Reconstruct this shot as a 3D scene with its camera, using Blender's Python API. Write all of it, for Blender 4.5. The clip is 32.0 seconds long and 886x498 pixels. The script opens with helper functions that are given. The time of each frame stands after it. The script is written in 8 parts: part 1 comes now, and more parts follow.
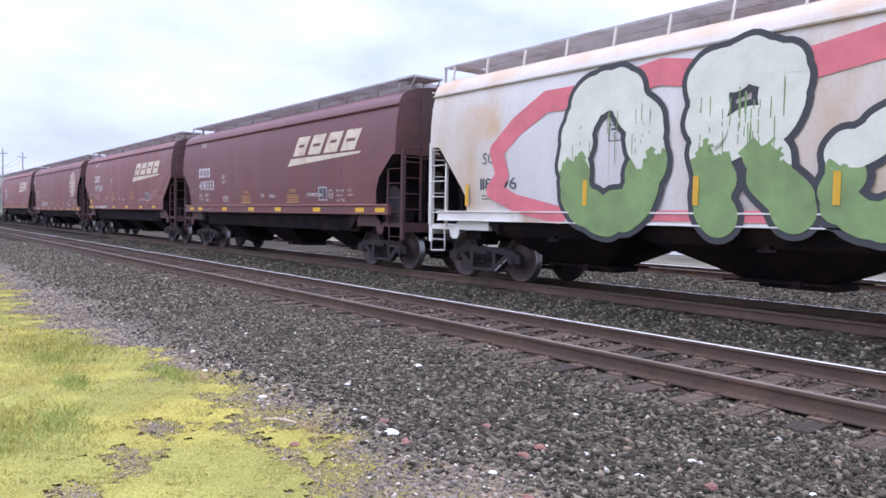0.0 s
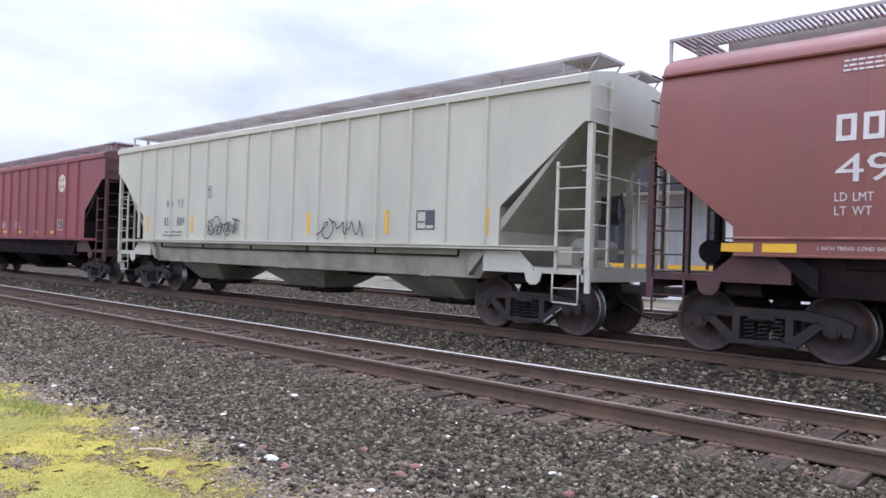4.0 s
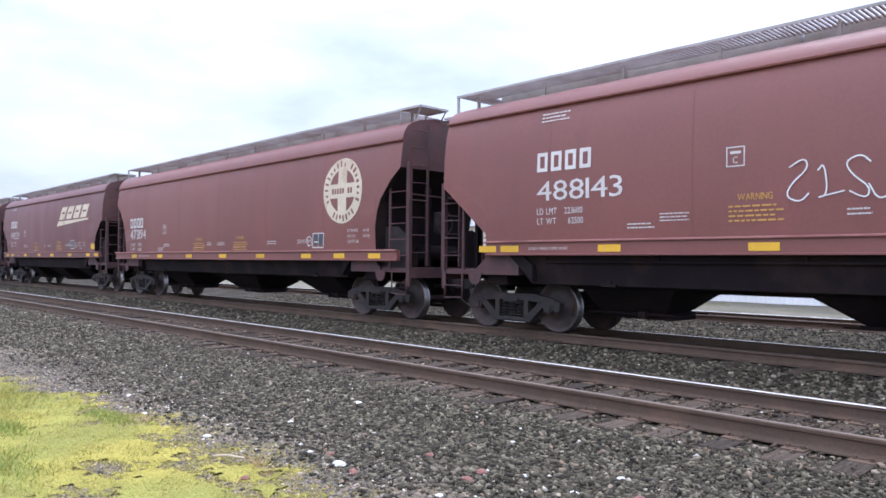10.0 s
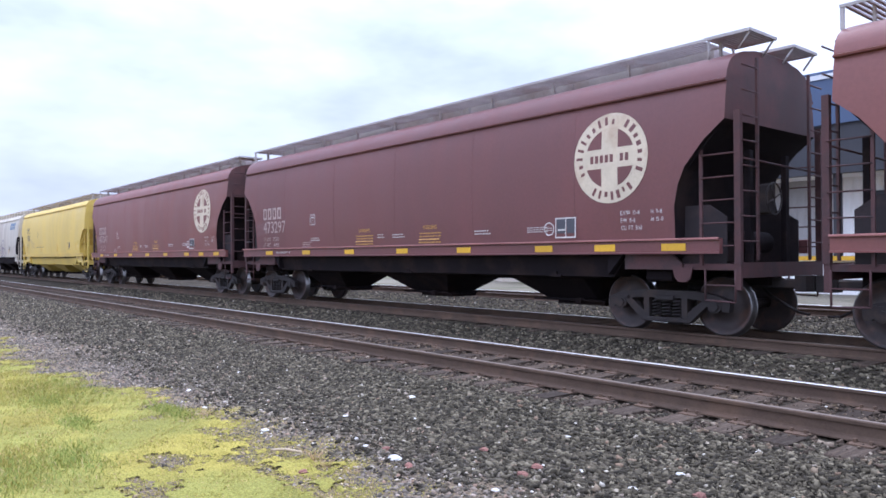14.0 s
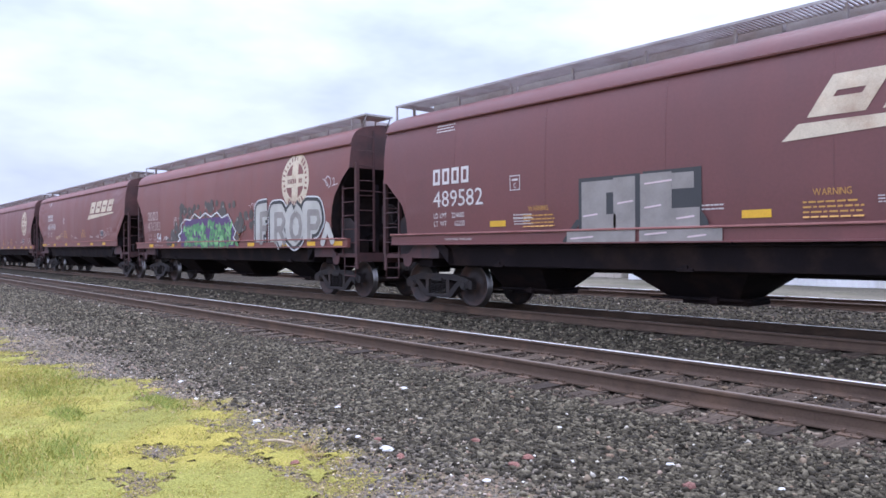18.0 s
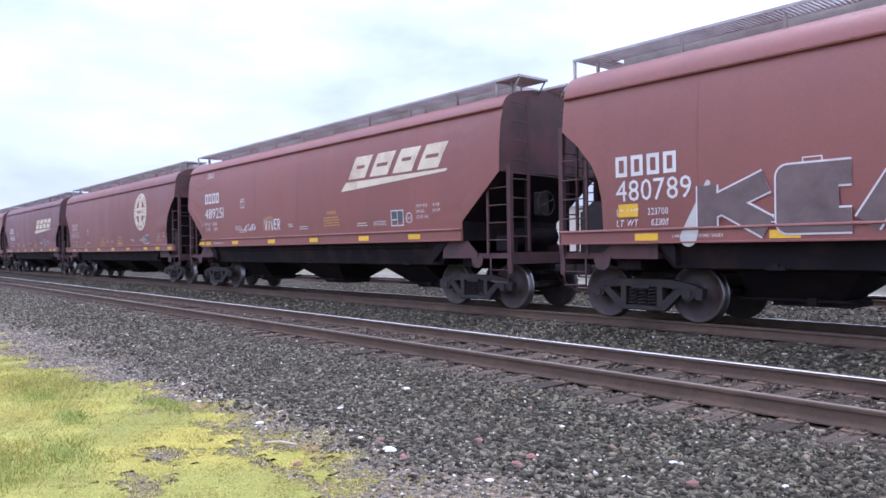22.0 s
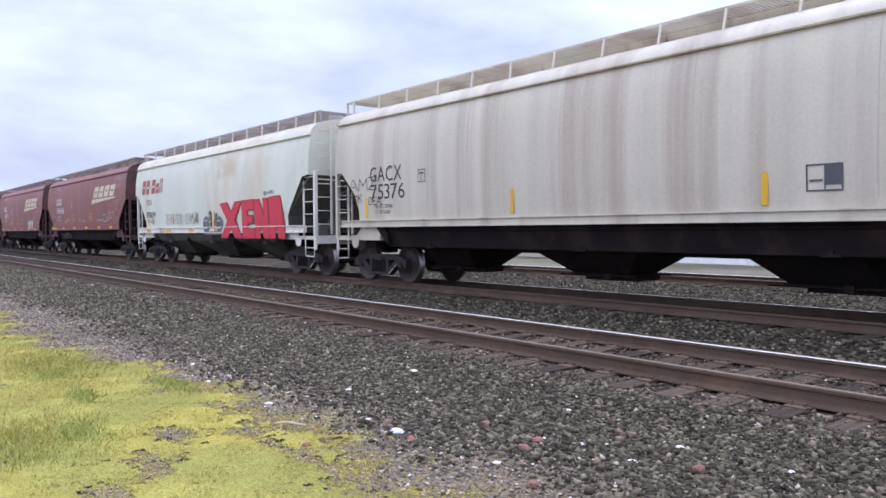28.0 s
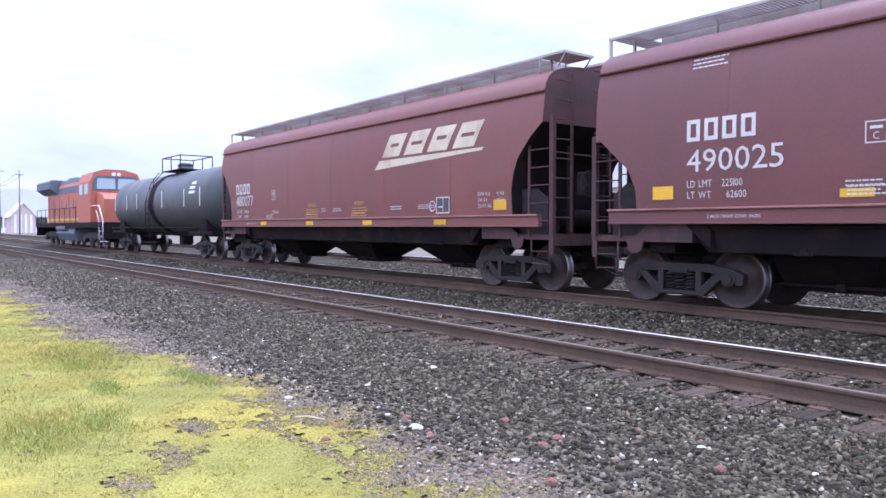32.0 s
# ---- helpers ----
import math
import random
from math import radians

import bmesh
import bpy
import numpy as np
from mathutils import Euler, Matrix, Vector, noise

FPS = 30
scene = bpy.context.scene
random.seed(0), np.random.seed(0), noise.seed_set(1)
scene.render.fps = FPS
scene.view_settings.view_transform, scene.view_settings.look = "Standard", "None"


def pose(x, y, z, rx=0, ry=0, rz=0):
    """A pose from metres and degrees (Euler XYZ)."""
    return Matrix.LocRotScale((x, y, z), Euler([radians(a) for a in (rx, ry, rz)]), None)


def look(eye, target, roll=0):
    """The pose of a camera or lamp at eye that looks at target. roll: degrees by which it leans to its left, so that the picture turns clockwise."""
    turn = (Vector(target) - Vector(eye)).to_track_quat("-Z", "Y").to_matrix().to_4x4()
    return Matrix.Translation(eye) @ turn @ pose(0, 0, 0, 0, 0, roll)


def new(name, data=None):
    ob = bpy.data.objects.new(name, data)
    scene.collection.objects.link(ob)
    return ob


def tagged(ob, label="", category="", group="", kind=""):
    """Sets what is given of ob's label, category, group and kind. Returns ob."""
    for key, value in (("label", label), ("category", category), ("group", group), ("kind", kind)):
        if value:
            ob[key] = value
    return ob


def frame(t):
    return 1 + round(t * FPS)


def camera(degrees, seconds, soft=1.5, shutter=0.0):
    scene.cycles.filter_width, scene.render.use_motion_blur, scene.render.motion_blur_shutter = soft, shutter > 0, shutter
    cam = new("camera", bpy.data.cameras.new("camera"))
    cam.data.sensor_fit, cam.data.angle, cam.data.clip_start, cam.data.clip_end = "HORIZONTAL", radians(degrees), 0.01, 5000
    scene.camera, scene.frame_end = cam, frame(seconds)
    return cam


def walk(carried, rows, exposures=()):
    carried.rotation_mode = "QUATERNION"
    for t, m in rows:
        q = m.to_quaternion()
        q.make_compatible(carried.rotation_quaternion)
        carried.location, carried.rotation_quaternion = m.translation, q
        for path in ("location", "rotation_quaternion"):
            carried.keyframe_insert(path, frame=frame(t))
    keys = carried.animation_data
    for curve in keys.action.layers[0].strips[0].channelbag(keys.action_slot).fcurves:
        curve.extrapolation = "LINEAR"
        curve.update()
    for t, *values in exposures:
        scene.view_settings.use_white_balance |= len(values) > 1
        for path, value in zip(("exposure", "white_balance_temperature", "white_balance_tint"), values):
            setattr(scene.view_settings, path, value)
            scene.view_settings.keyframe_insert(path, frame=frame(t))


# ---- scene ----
# metres; x runs along the tracks the way the train goes, y away from the camera, z = 0 at the top of the rails
cam = camera(62.0, 32.0, soft=1.62)
PATH = [
    (0, pose(-0.175, 0.351, 1.377, 87.513, -1.042, 52.344)),
    (0.5, pose(-0.160, 0.345, 1.367, 87.903, -1.165, 51.506)),
    (1, pose(-0.147, 0.334, 1.363, 88.089, -1.321, 50.643)),
    (1.5, pose(-0.134, 0.320, 1.362, 87.903, -1.246, 49.836)),
    (2, pose(-0.110, 0.300, 1.360, 87.750, -1.259, 48.711)),
    (2.5, pose(-0.071, 0.266, 1.362, 87.940, -1.430, 46.981)),
    (4.5, pose(0.050, 0.022, 1.339, 91.128, -1.916, 41.873)),
    (5, pose(0.045, 0.014, 1.338, 91.490, -1.678, 42.382)),
    (5.5, pose(0.038, 0.015, 1.344, 91.528, -1.329, 43.120)),
    (6, pose(0.032, 0.020, 1.351, 91.427, -0.992, 43.914)),
    (6.5, pose(0.027, 0.021, 1.348, 91.614, -0.822, 44.728)),
    (7, pose(0.024, 0.018, 1.343, 91.728, -0.765, 45.410)),
    (7.5, pose(0.021, 0.011, 1.341, 91.789, -0.694, 45.936)),
    (8, pose(0.020, 0.003, 1.340, 91.805, -0.699, 46.168)),
    (8.5, pose(0.019, 0.000, 1.340, 91.671, -0.764, 46.293)),
    (9, pose(0.018, 0.002, 1.337, 91.547, -0.732, 46.287)),
    (9.5, pose(0.021, 0.003, 1.332, 91.341, -0.674, 46.340)),
    (10, pose(0.020, 0.004, 1.330, 91.052, -0.513, 46.511)),
    (10.5, pose(0.012, 0.004, 1.332, 90.819, -0.242, 46.960)),
    (11, pose(0.003, 0.002, 1.336, 90.638, 0.026, 47.600)),
    (11.5, pose(-0.003, -0.003, 1.338, 90.635, 0.091, 48.315)),
    (12, pose(-0.006, -0.007, 1.335, 90.730, 0.150, 48.994)),
    (12.5, pose(-0.004, -0.006, 1.331, 90.761, 0.170, 49.522)),
    (13, pose(-0.002, -0.005, 1.329, 90.810, 0.199, 49.998)),
    (13.5, pose(-0.004, -0.007, 1.333, 90.682, 0.316, 50.143)),
    (14, pose(-0.007, -0.009, 1.335, 90.579, 0.262, 50.286)),
    (14.5, pose(-0.007, -0.010, 1.333, 90.456, 0.233, 50.346)),
    (16.5, pose(-0.004, -0.017, 1.332, 89.971, 0.160, 49.957)),
    (17, pose(-0.005, -0.012, 1.330, 89.923, 0.097, 49.969)),
    (17.5, pose(-0.005, -0.009, 1.329, 89.952, 0.092, 49.897)),
    (18, pose(-0.004, -0.005, 1.331, 89.942, 0.171, 49.717)),
    (18.5, pose(-0.002, -0.002, 1.336, 89.924, 0.260, 49.535)),
    (19, pose(-0.003, -0.001, 1.339, 89.932, 0.335, 49.430)),
    (19.5, pose(-0.005, -0.000, 1.340, 89.963, 0.353, 49.523)),
    (20, pose(-0.009, 0.001, 1.342, 89.873, 0.404, 49.628)),
    (20.5, pose(-0.009, 0.002, 1.342, 89.881, 0.521, 49.735)),
    (21, pose(-0.005, 0.003, 1.341, 89.914, 0.630, 49.826)),
    (21.5, pose(-0.001, 0.004, 1.338, 89.983, 0.677, 49.885)),
    (22, pose(-0.001, 0.005, 1.335, 89.903, 0.757, 49.868)),
    (22.5, pose(-0.004, 0.007, 1.334, 89.789, 0.722, 49.940)),
    (23, pose(-0.009, 0.007, 1.335, 89.601, 0.743, 50.043)),
    (23.5, pose(-0.012, 0.005, 1.335, 89.499, 0.770, 50.170)),
    (24, pose(-0.010, 0.004, 1.335, 89.387, 1.032, 50.303)),
    (24.5, pose(-0.006, 0.003, 1.333, 89.321, 1.306, 50.432)),
    (25, pose(-0.003, 0.001, 1.331, 89.154, 1.485, 50.389)),
    (25.5, pose(-0.002, 0.003, 1.334, 88.949, 1.530, 50.379)),
    (26, pose(-0.001, 0.006, 1.338, 88.738, 1.519, 50.346)),
    (26.5, pose(-0.001, 0.006, 1.337, 88.594, 1.334, 50.324)),
    (28.5, pose(-0.005, -0.012, 1.343, 88.606, -0.003, 50.647)),
    (29, pose(-0.006, -0.009, 1.340, 88.623, -0.128, 51.031)),
    (29.5, pose(-0.007, -0.009, 1.338, 88.503, -0.138, 51.470)),
    (30, pose(-0.010, -0.012, 1.335, 88.343, -0.201, 51.876)),
    (30.5, pose(-0.014, -0.014, 1.335, 88.146, -0.230, 52.212)),
    (31, pose(-0.018, -0.011, 1.336, 88.056, -0.260, 52.436)),
    (31.5, pose(-0.018, -0.006, 1.336, 88.085, -0.216, 52.465)),
    (32, pose(-0.013, -0.006, 1.333, 88.362, -0.143, 52.017)),
]
EXPOSE = [(0, 1.3, 5340, 22), (1, 1.5, 5350, 21), (2.3, 1.53, 5410, 19.7), (4.6, 1.18, 5610, 17.4), (5, 1.28, 5620, 17), (6, 1.18, 5630, 16.1), (7, 0.96, 5650, 15.3), (8, 1.03, 5660, 14.4), (9, 1.25, 5550, 14.2), (10, 1.38, 5380, 14.6), (12, 1.42, 5240, 16), (13, 1.3, 5240, 17), (14.5, 1.28, 5250, 18.5), (16.6, 1.09, 5440, 18.5), (17.4, 1.15, 5420, 18.5), (18.6, 1.33, 5190, 20), (20.4, 1.43, 5150, 20.1), (22, 1.37, 5150, 20.7), (26, 1.48, 5150, 22), (28.6, 1.03, 5480, 17), (29.2, 1.16, 5460, 17), (30, 1.35, 5240, 21), (32, 1.48, 5150, 24)]
walk(cam, PATH, EXPOSE)

# ---- world and light: a bright, thinly overcast sky ----
SUN_AZ, SUN_EL = radians(-20), radians(66)      # azimuth from +y towards +x
world = bpy.data.worlds.new("sky")
scene.world = world
world.use_nodes = True
wt = world.node_tree
wt.nodes.clear()
w_out = wt.nodes.new("ShaderNodeOutputWorld")
w_bg = wt.nodes.new("ShaderNodeBackground")
w_sky = wt.nodes.new("ShaderNodeTexSky")
w_sky.sky_type, w_sky.sun_disc = "NISHITA", False
w_sky.sun_elevation, w_sky.sun_rotation = SUN_EL, SUN_AZ
w_sky.air_density, w_sky.dust_density = 1.0, 4.0
w_tone = wt.nodes.new("ShaderNodeMix")
w_tone.data_type = "RGBA"
w_tone.inputs[0].default_value = 0.93
w_gain = wt.nodes.new("ShaderNodeMix")
w_gain.data_type, w_gain.blend_type = "RGBA", "MULTIPLY"
w_gain.inputs[0].default_value = 1.0
w_gain.inputs[7].default_value = (0.115, 0.115, 0.115, 1)
w_coord = wt.nodes.new("ShaderNodeTexCoord")
w_map = wt.nodes.new("ShaderNodeMapping")
w_map.inputs["Scale"].default_value = (1.0, 1.0, 2.6)
w_map.inputs["Location"].default_value = (0.35, 0.2, 0.1)
w_noise = wt.nodes.new("ShaderNodeTexNoise")
w_noise.inputs["Scale"].default_value, w_noise.inputs["Detail"].default_value = 2.3, 5
w_noise.inputs["Roughness"].default_value = 0.55
w_ramp = wt.nodes.new("ShaderNodeValToRGB")
w_ramp.color_ramp.elements[0].position, w_ramp.color_ramp.elements[0].color = 0.30, (0.36, 0.38, 0.425, 1)
w_ramp.color_ramp.elements[1].position, w_ramp.color_ramp.elements[1].color = 0.62, (0.68, 0.685, 0.73, 1)
wt.links.new(w_coord.outputs["Generated"], w_map.inputs["Vector"])
wt.links.new(w_map.outputs["Vector"], w_noise.inputs["Vector"])
wt.links.new(w_noise.outputs["Fac"], w_ramp.inputs["Fac"])
wt.links.new(w_sky.outputs["Color"], w_gain.inputs[6])
wt.links.new(w_gain.outputs[2], w_tone.inputs[6])
wt.links.new(w_ramp.outputs["Color"], w_tone.inputs[7])
# the cloud is thinner and brighter overhead and over the near side of the tracks than along the far horizon
w_dot = wt.nodes.new("ShaderNodeVectorMath")
w_dot.operation = "DOT_PRODUCT"
w_dot.inputs[1].default_value = (0.18, -0.13, 0.97)
w_glow = wt.nodes.new("ShaderNodeMapRange")
w_glow.interpolation_type = "SMOOTHSTEP"
w_glow.inputs[1].default_value, w_glow.inputs[2].default_value = -0.25, 0.9
w_glow.inputs[3].default_value, w_glow.inputs[4].default_value = 0.59, 1.86
w_lit = wt.nodes.new("ShaderNodeVectorMath")
w_lit.operation = "SCALE"
wt.links.new(w_coord.outputs["Generated"], w_dot.inputs[0])
wt.links.new(w_dot.outputs["Value"], w_glow.inputs[0])
wt.links.new(w_tone.outputs[2], w_lit.inputs[0])
wt.links.new(w_glow.outputs[0], w_lit.inputs["Scale"])
wt.links.new(w_lit.outputs[0], w_bg.inputs["Color"])
w_bg.inputs["Strength"].default_value = 1.0
wt.links.new(w_bg.outputs["Background"], w_out.inputs["Surface"])
sun_data = bpy.data.lights.new("sun", "SUN")
sun_data.energy, sun_data.angle, sun_data.color = 0.9, radians(26), (1.0, 0.96, 0.9)
sun = new("sun", sun_data)
sun.matrix_world = look((0, 0, 60), (-60 * math.sin(SUN_AZ) / math.tan(SUN_EL), -60 * math.cos(SUN_AZ) / math.tan(SUN_EL), 0))


# ---- materials ----
MATS = {}


def material(name, base, rough=0.7, metal=0.0, var=0.18, scale=3.0, stretch=(1, 1, 1), second=None, amount=0.5,
             bump=0.0, bump_scale=60.0, fine=0.12, rand=0.0, spec=0.4):
    """A surface with a broad and a fine variation of its colour, an optional second colour in patches, and relief."""
    if name in MATS:
        return MATS[name]
    m = bpy.data.materials.new(name)
    m.use_nodes = True
    t = m.node_tree
    bs = t.nodes["Principled BSDF"]
    bs.inputs["Roughness"].default_value, bs.inputs["Metallic"].default_value = rough, metal
    bs.inputs["Specular IOR Level"].default_value = spec
    co = t.nodes.new("ShaderNodeTexCoord")
    mp = t.nodes.new("ShaderNodeMapping")
    mp.inputs["Scale"].default_value = stretch
    t.links.new(co.outputs["Object"], mp.inputs["Vector"])

    def noise_of(s, detail, vec):
        n = t.nodes.new("ShaderNodeTexNoise")
        n.inputs["Scale"].default_value, n.inputs["Detail"].default_value = s, detail
        n.inputs["Roughness"].default_value = 0.6
        t.links.new(vec, n.inputs["Vector"])
        return n.outputs["Fac"]

    def blend(kind, fac, a, b):
        x = t.nodes.new("ShaderNodeMix")
        x.data_type, x.blend_type = "RGBA", kind
        for i, v in ((0, fac), (6, a), (7, b)):
            if isinstance(v, (int, float, tuple)):
                x.inputs[i].default_value = v
            else:
                t.links.new(v, x.inputs[i])
        return x.outputs[2]

    def span(v, lo, hi, a, b):
        x = t.nodes.new("ShaderNodeMapRange")
        x.inputs[1].default_value, x.inputs[2].default_value = lo, hi
        x.inputs[3].default_value, x.inputs[4].default_value = a, b
        t.links.new(v, x.inputs[0])
        return x.outputs[0]

    vec = mp.outputs["Vector"]
    col = (*base, 1)
    broad = noise_of(scale, 4, vec)
    if second:
        patch = span(noise_of(scale * 0.6, 6, vec), 0.62 - 0.25 * amount, 0.74 - 0.2 * amount, 0, 1)
        col = blend("MIX", patch, col, (*second, 1))
    col = blend("MULTIPLY", 1.0, col, blend("MIX", span(broad, 0.25, 0.75, 0, 1), (1 - var, 1 - var, 1 - var, 1), (1 + var, 1 + var, 1 + var, 1)))
    tiny = noise_of(bump_scale, 3, co.outputs["Object"])
    col = blend("MULTIPLY", 1.0, col, blend("MIX", span(tiny, 0.3, 0.7, 0, 1), (1 - fine, 1 - fine, 1 - fine, 1), (1 + fine, 1 + fine, 1 + fine, 1)))
    if rand:
        inf = t.nodes.new("ShaderNodeObjectInfo")
        col = blend("MULTIPLY", 1.0, col, blend("MIX", inf.outputs["Random"], (1 - rand, 1 - rand, 1 - rand, 1), (1 + rand, 1 + rand * 0.9, 1 + rand * 0.8, 1)))
    t.links.new(col, bs.inputs["Base Color"])
    t.links.new(span(broad, 0.2, 0.8, max(0.02, rough - 0.12), min(1, rough + 0.12)), bs.inputs["Roughness"])
    if bump:
        bm = t.nodes.new("ShaderNodeBump")
        bm.inputs["Strength"].default_value, bm.inputs["Distance"].default_value = bump, 0.02
        t.links.new(tiny, bm.inputs["Height"])
        t.links.new(bm.outputs["Normal"], bs.inputs["Normal"])
    MATS[name] = m
    return m


def island_material(name, colours, rough=0.85, spec=0.3):
    """For loose pieces joined in one mesh: each piece takes a colour of its own from the ramp."""
    m = bpy.data.materials.new(name)
    m.use_nodes = True
    t = m.node_tree
    bs = t.nodes["Principled BSDF"]
    bs.inputs["Roughness"].default_value, bs.inputs["Specular IOR Level"].default_value = rough, spec
    g = t.nodes.new("ShaderNodeNewGeometry")
    r = t.nodes.new("ShaderNodeValToRGB")
    els = r.color_ramp.elements
    while len(els) < len(colours):
        els.new(0.5)
    for i, (p, c) in enumerate(colours):
        els[i].position, els[i].color = p, (*c, 1)
    n = t.nodes.new("ShaderNodeTexNoise")
    n.inputs["Scale"].default_value, n.inputs["Detail"].default_value = 45, 4
    co = t.nodes.new("ShaderNodeTexCoord")
    t.links.new(co.outputs["Object"], n.inputs["Vector"])
    mr = t.nodes.new("ShaderNodeMapRange")
    mr.inputs[3].default_value, mr.inputs[4].default_value = 0.6, 1.4
    t.links.new(n.outputs["Fac"], mr.inputs[0])
    x = t.nodes.new("ShaderNodeMix")
    x.data_type, x.blend_type = "RGBA", "MULTIPLY"
    x.inputs[0].default_value = 1.0
    t.links.new(g.outputs["Random Per Island"], r.inputs["Fac"])
    t.links.new(r.outputs["Color"], x.inputs[6])
    t.links.new(mr.outputs[0], x.inputs[7])
    t.links.new(x.outputs[2], bs.inputs["Base Color"])
    MATS[name] = m
    return m


STEEL_RUST = material("rusted_rail_web", (0.088, 0.060, 0.042), 0.85, 0.0, 0.22, 2.5, second=(0.118, 0.076, 0.050), bump=0.2, spec=0.2)
RAIL_HEAD = material("worn_brown_rail_head", (0.125, 0.095, 0.073), 0.6, 0.2, 0.15, 1.5, stretch=(0.1, 6, 6), fine=0.08)
CRIB = island_material("brown_dusty_ballast", [(0.0, (0.0326, 0.0238, 0.0172)), (0.4, (0.0632, 0.0466, 0.0335)), (0.8, (0.107, 0.0792, 0.0568)), (0.95, (0.167, 0.123, 0.0774)), (1.0, (0.298, 0.246, 0.189))], spec=0.15)
PEBBLE = island_material("fine_grey_gravel", [(0.0, (0.060, 0.050, 0.038)), (0.5, (0.135, 0.115, 0.090)), (0.88, (0.23, 0.195, 0.155)), (0.96, (0.27, 0.18, 0.125)), (1.0, (0.46, 0.42, 0.36))], spec=0.15)
RAIL_TOP = material("polished_rail_head", (0.78, 0.76, 0.72), 0.30, 1.0, 0.06, 2.0, stretch=(0.1, 6, 6), fine=0.03)
TIE_WOOD = material("weathered_creosote_wood", (0.052, 0.039, 0.029), 0.95, 0, 0.35, 6, stretch=(6, 1, 1), second=(0.085, 0.068, 0.053), bump=0.5, bump_scale=40, rand=0.4, spec=0.15)
GROUND = material("gravelly_dirt", (0.150, 0.116, 0.078), 0.95, 0, 0.28, 0.7, second=(0.215, 0.168, 0.115), amount=0.7, bump=1.0, bump_scale=46, fine=0.5, spec=0.1)
BED = material("dark_ballast_bed", (0.0423, 0.0351, 0.0247), 0.95, 0, 0.3, 1.2, second=(0.0644, 0.0536, 0.0384), bump=1.0, bump_scale=30, fine=0.55, spec=0.08)
FAR_GROUND = material("weedy_gravel", (0.158, 0.142, 0.106), 0.95, 0, 0.3, 0.3, second=(0.111, 0.106, 0.056), bump=0.5, bump_scale=9, fine=0.3, spec=0.1)
MOSS = material("yellow_green_moss_and_turf", (0.310, 0.262, 0.058), 0.95, 0, 0.32, 1.1, second=(0.235, 0.225, 0.055), amount=0.75, bump=1.0, bump_scale=55, fine=0.35, spec=0.1)
STONE = island_material("crushed_basalt", [(0.0, (0.0175, 0.0143, 0.00926)), (0.35, (0.0442, 0.0365, 0.0236)), (0.75, (0.0921, 0.0775, 0.051)), (0.975, (0.184, 0.159, 0.107)), (0.991, (0.203, 0.128, 0.0847)), (0.998, (0.405, 0.378, 0.309))], spec=0.2)
MOSS_TUFT = island_material("moss_tuft", [(0.0, (0.22, 0.205, 0.055)), (0.4, (0.31, 0.270, 0.065)), (0.8, (0.34, 0.285, 0.080)), (1.0, (0.34, 0.25, 0.12))], 0.95, 0.1)
BLADE = island_material("grass_blade", [(0.0, (0.23, 0.23, 0.048)), (0.4, (0.31, 0.285, 0.056)), (0.8, (0.41, 0.34, 0.085)), (1.0, (0.52, 0.40, 0.20))], 0.8, 0.2)
BLADE_GREEN = island_material("fresh_grass_blade", [(0.0, (0.19, 0.24, 0.055)), (0.5, (0.26, 0.30, 0.065)), (0.9, (0.40, 0.37, 0.09)), (1.0, (0.52, 0.42, 0.20))], 0.8, 0.2)
STRAW = island_material("dry_straw_litter", [(0.0, (0.24, 0.18, 0.11)), (0.5, (0.38, 0.29, 0.17)), (1.0, (0.52, 0.41, 0.26))], 0.9, 0.1)
# grimy black; under the wagons their shade is put into this colour too
BLACK = material("grimy_shaded_black_steel", (0.0139, 0.0105, 0.0116), 0.8, 0.0, 0.3, 2.0, second=(0.0252, 0.0166, 0.0147), bump=0.15, spec=0.10)
TRUCK = material("oily_cast_steel", (0.0255, 0.0203, 0.0192), 0.7, 0.1, 0.3, 4.0, second=(0.0467, 0.0312, 0.0244), bump=0.25, spec=0.35)
WHEEL = material("worn_wheel_steel", (0.048, 0.036, 0.033), 0.6, 0.1, 0.35, 5.0, second=(0.085, 0.048, 0.036))
TREAD = material("bright_wheel_tread", (0.19, 0.18, 0.175), 0.4, 1.0, 0.1, 5.0)
YELLOW = material("yellow_reflector", (0.62, 0.36, 0.02), 0.5, 0, 0.1, 8.0, rand=0.12)
CREAM = material("cream_decal_paint", (0.56, 0.475, 0.345), 0.6, 0, 0.14, 2.0, second=(0.43, 0.32, 0.22), amount=0.4)
WHITE_MARK = material("white_stencil_paint", (0.568, 0.527, 0.492), 0.6, 0, 0.12, 3.0)
FADED_MARK = material("faded_stencil_paint", (0.40, 0.30, 0.27), 0.7, 0, 0.25, 3.0)
AMBER_MARK = material("amber_warning_lettering", (0.50, 0.27, 0.065), 0.6, 0, 0.15, 3.0)
DARK_MARK = material("charcoal_stencil_paint", (0.075, 0.075, 0.085), 0.6, 0, 0.1, 3.0)
RED_MARK = material("red_logo_paint", (0.46, 0.06, 0.075), 0.6, 0, 0.12, 3.0)
BLUE_MARK = material("blue_logo_paint", (0.16, 0.22, 0.30), 0.6, 0, 0.12, 3.0)


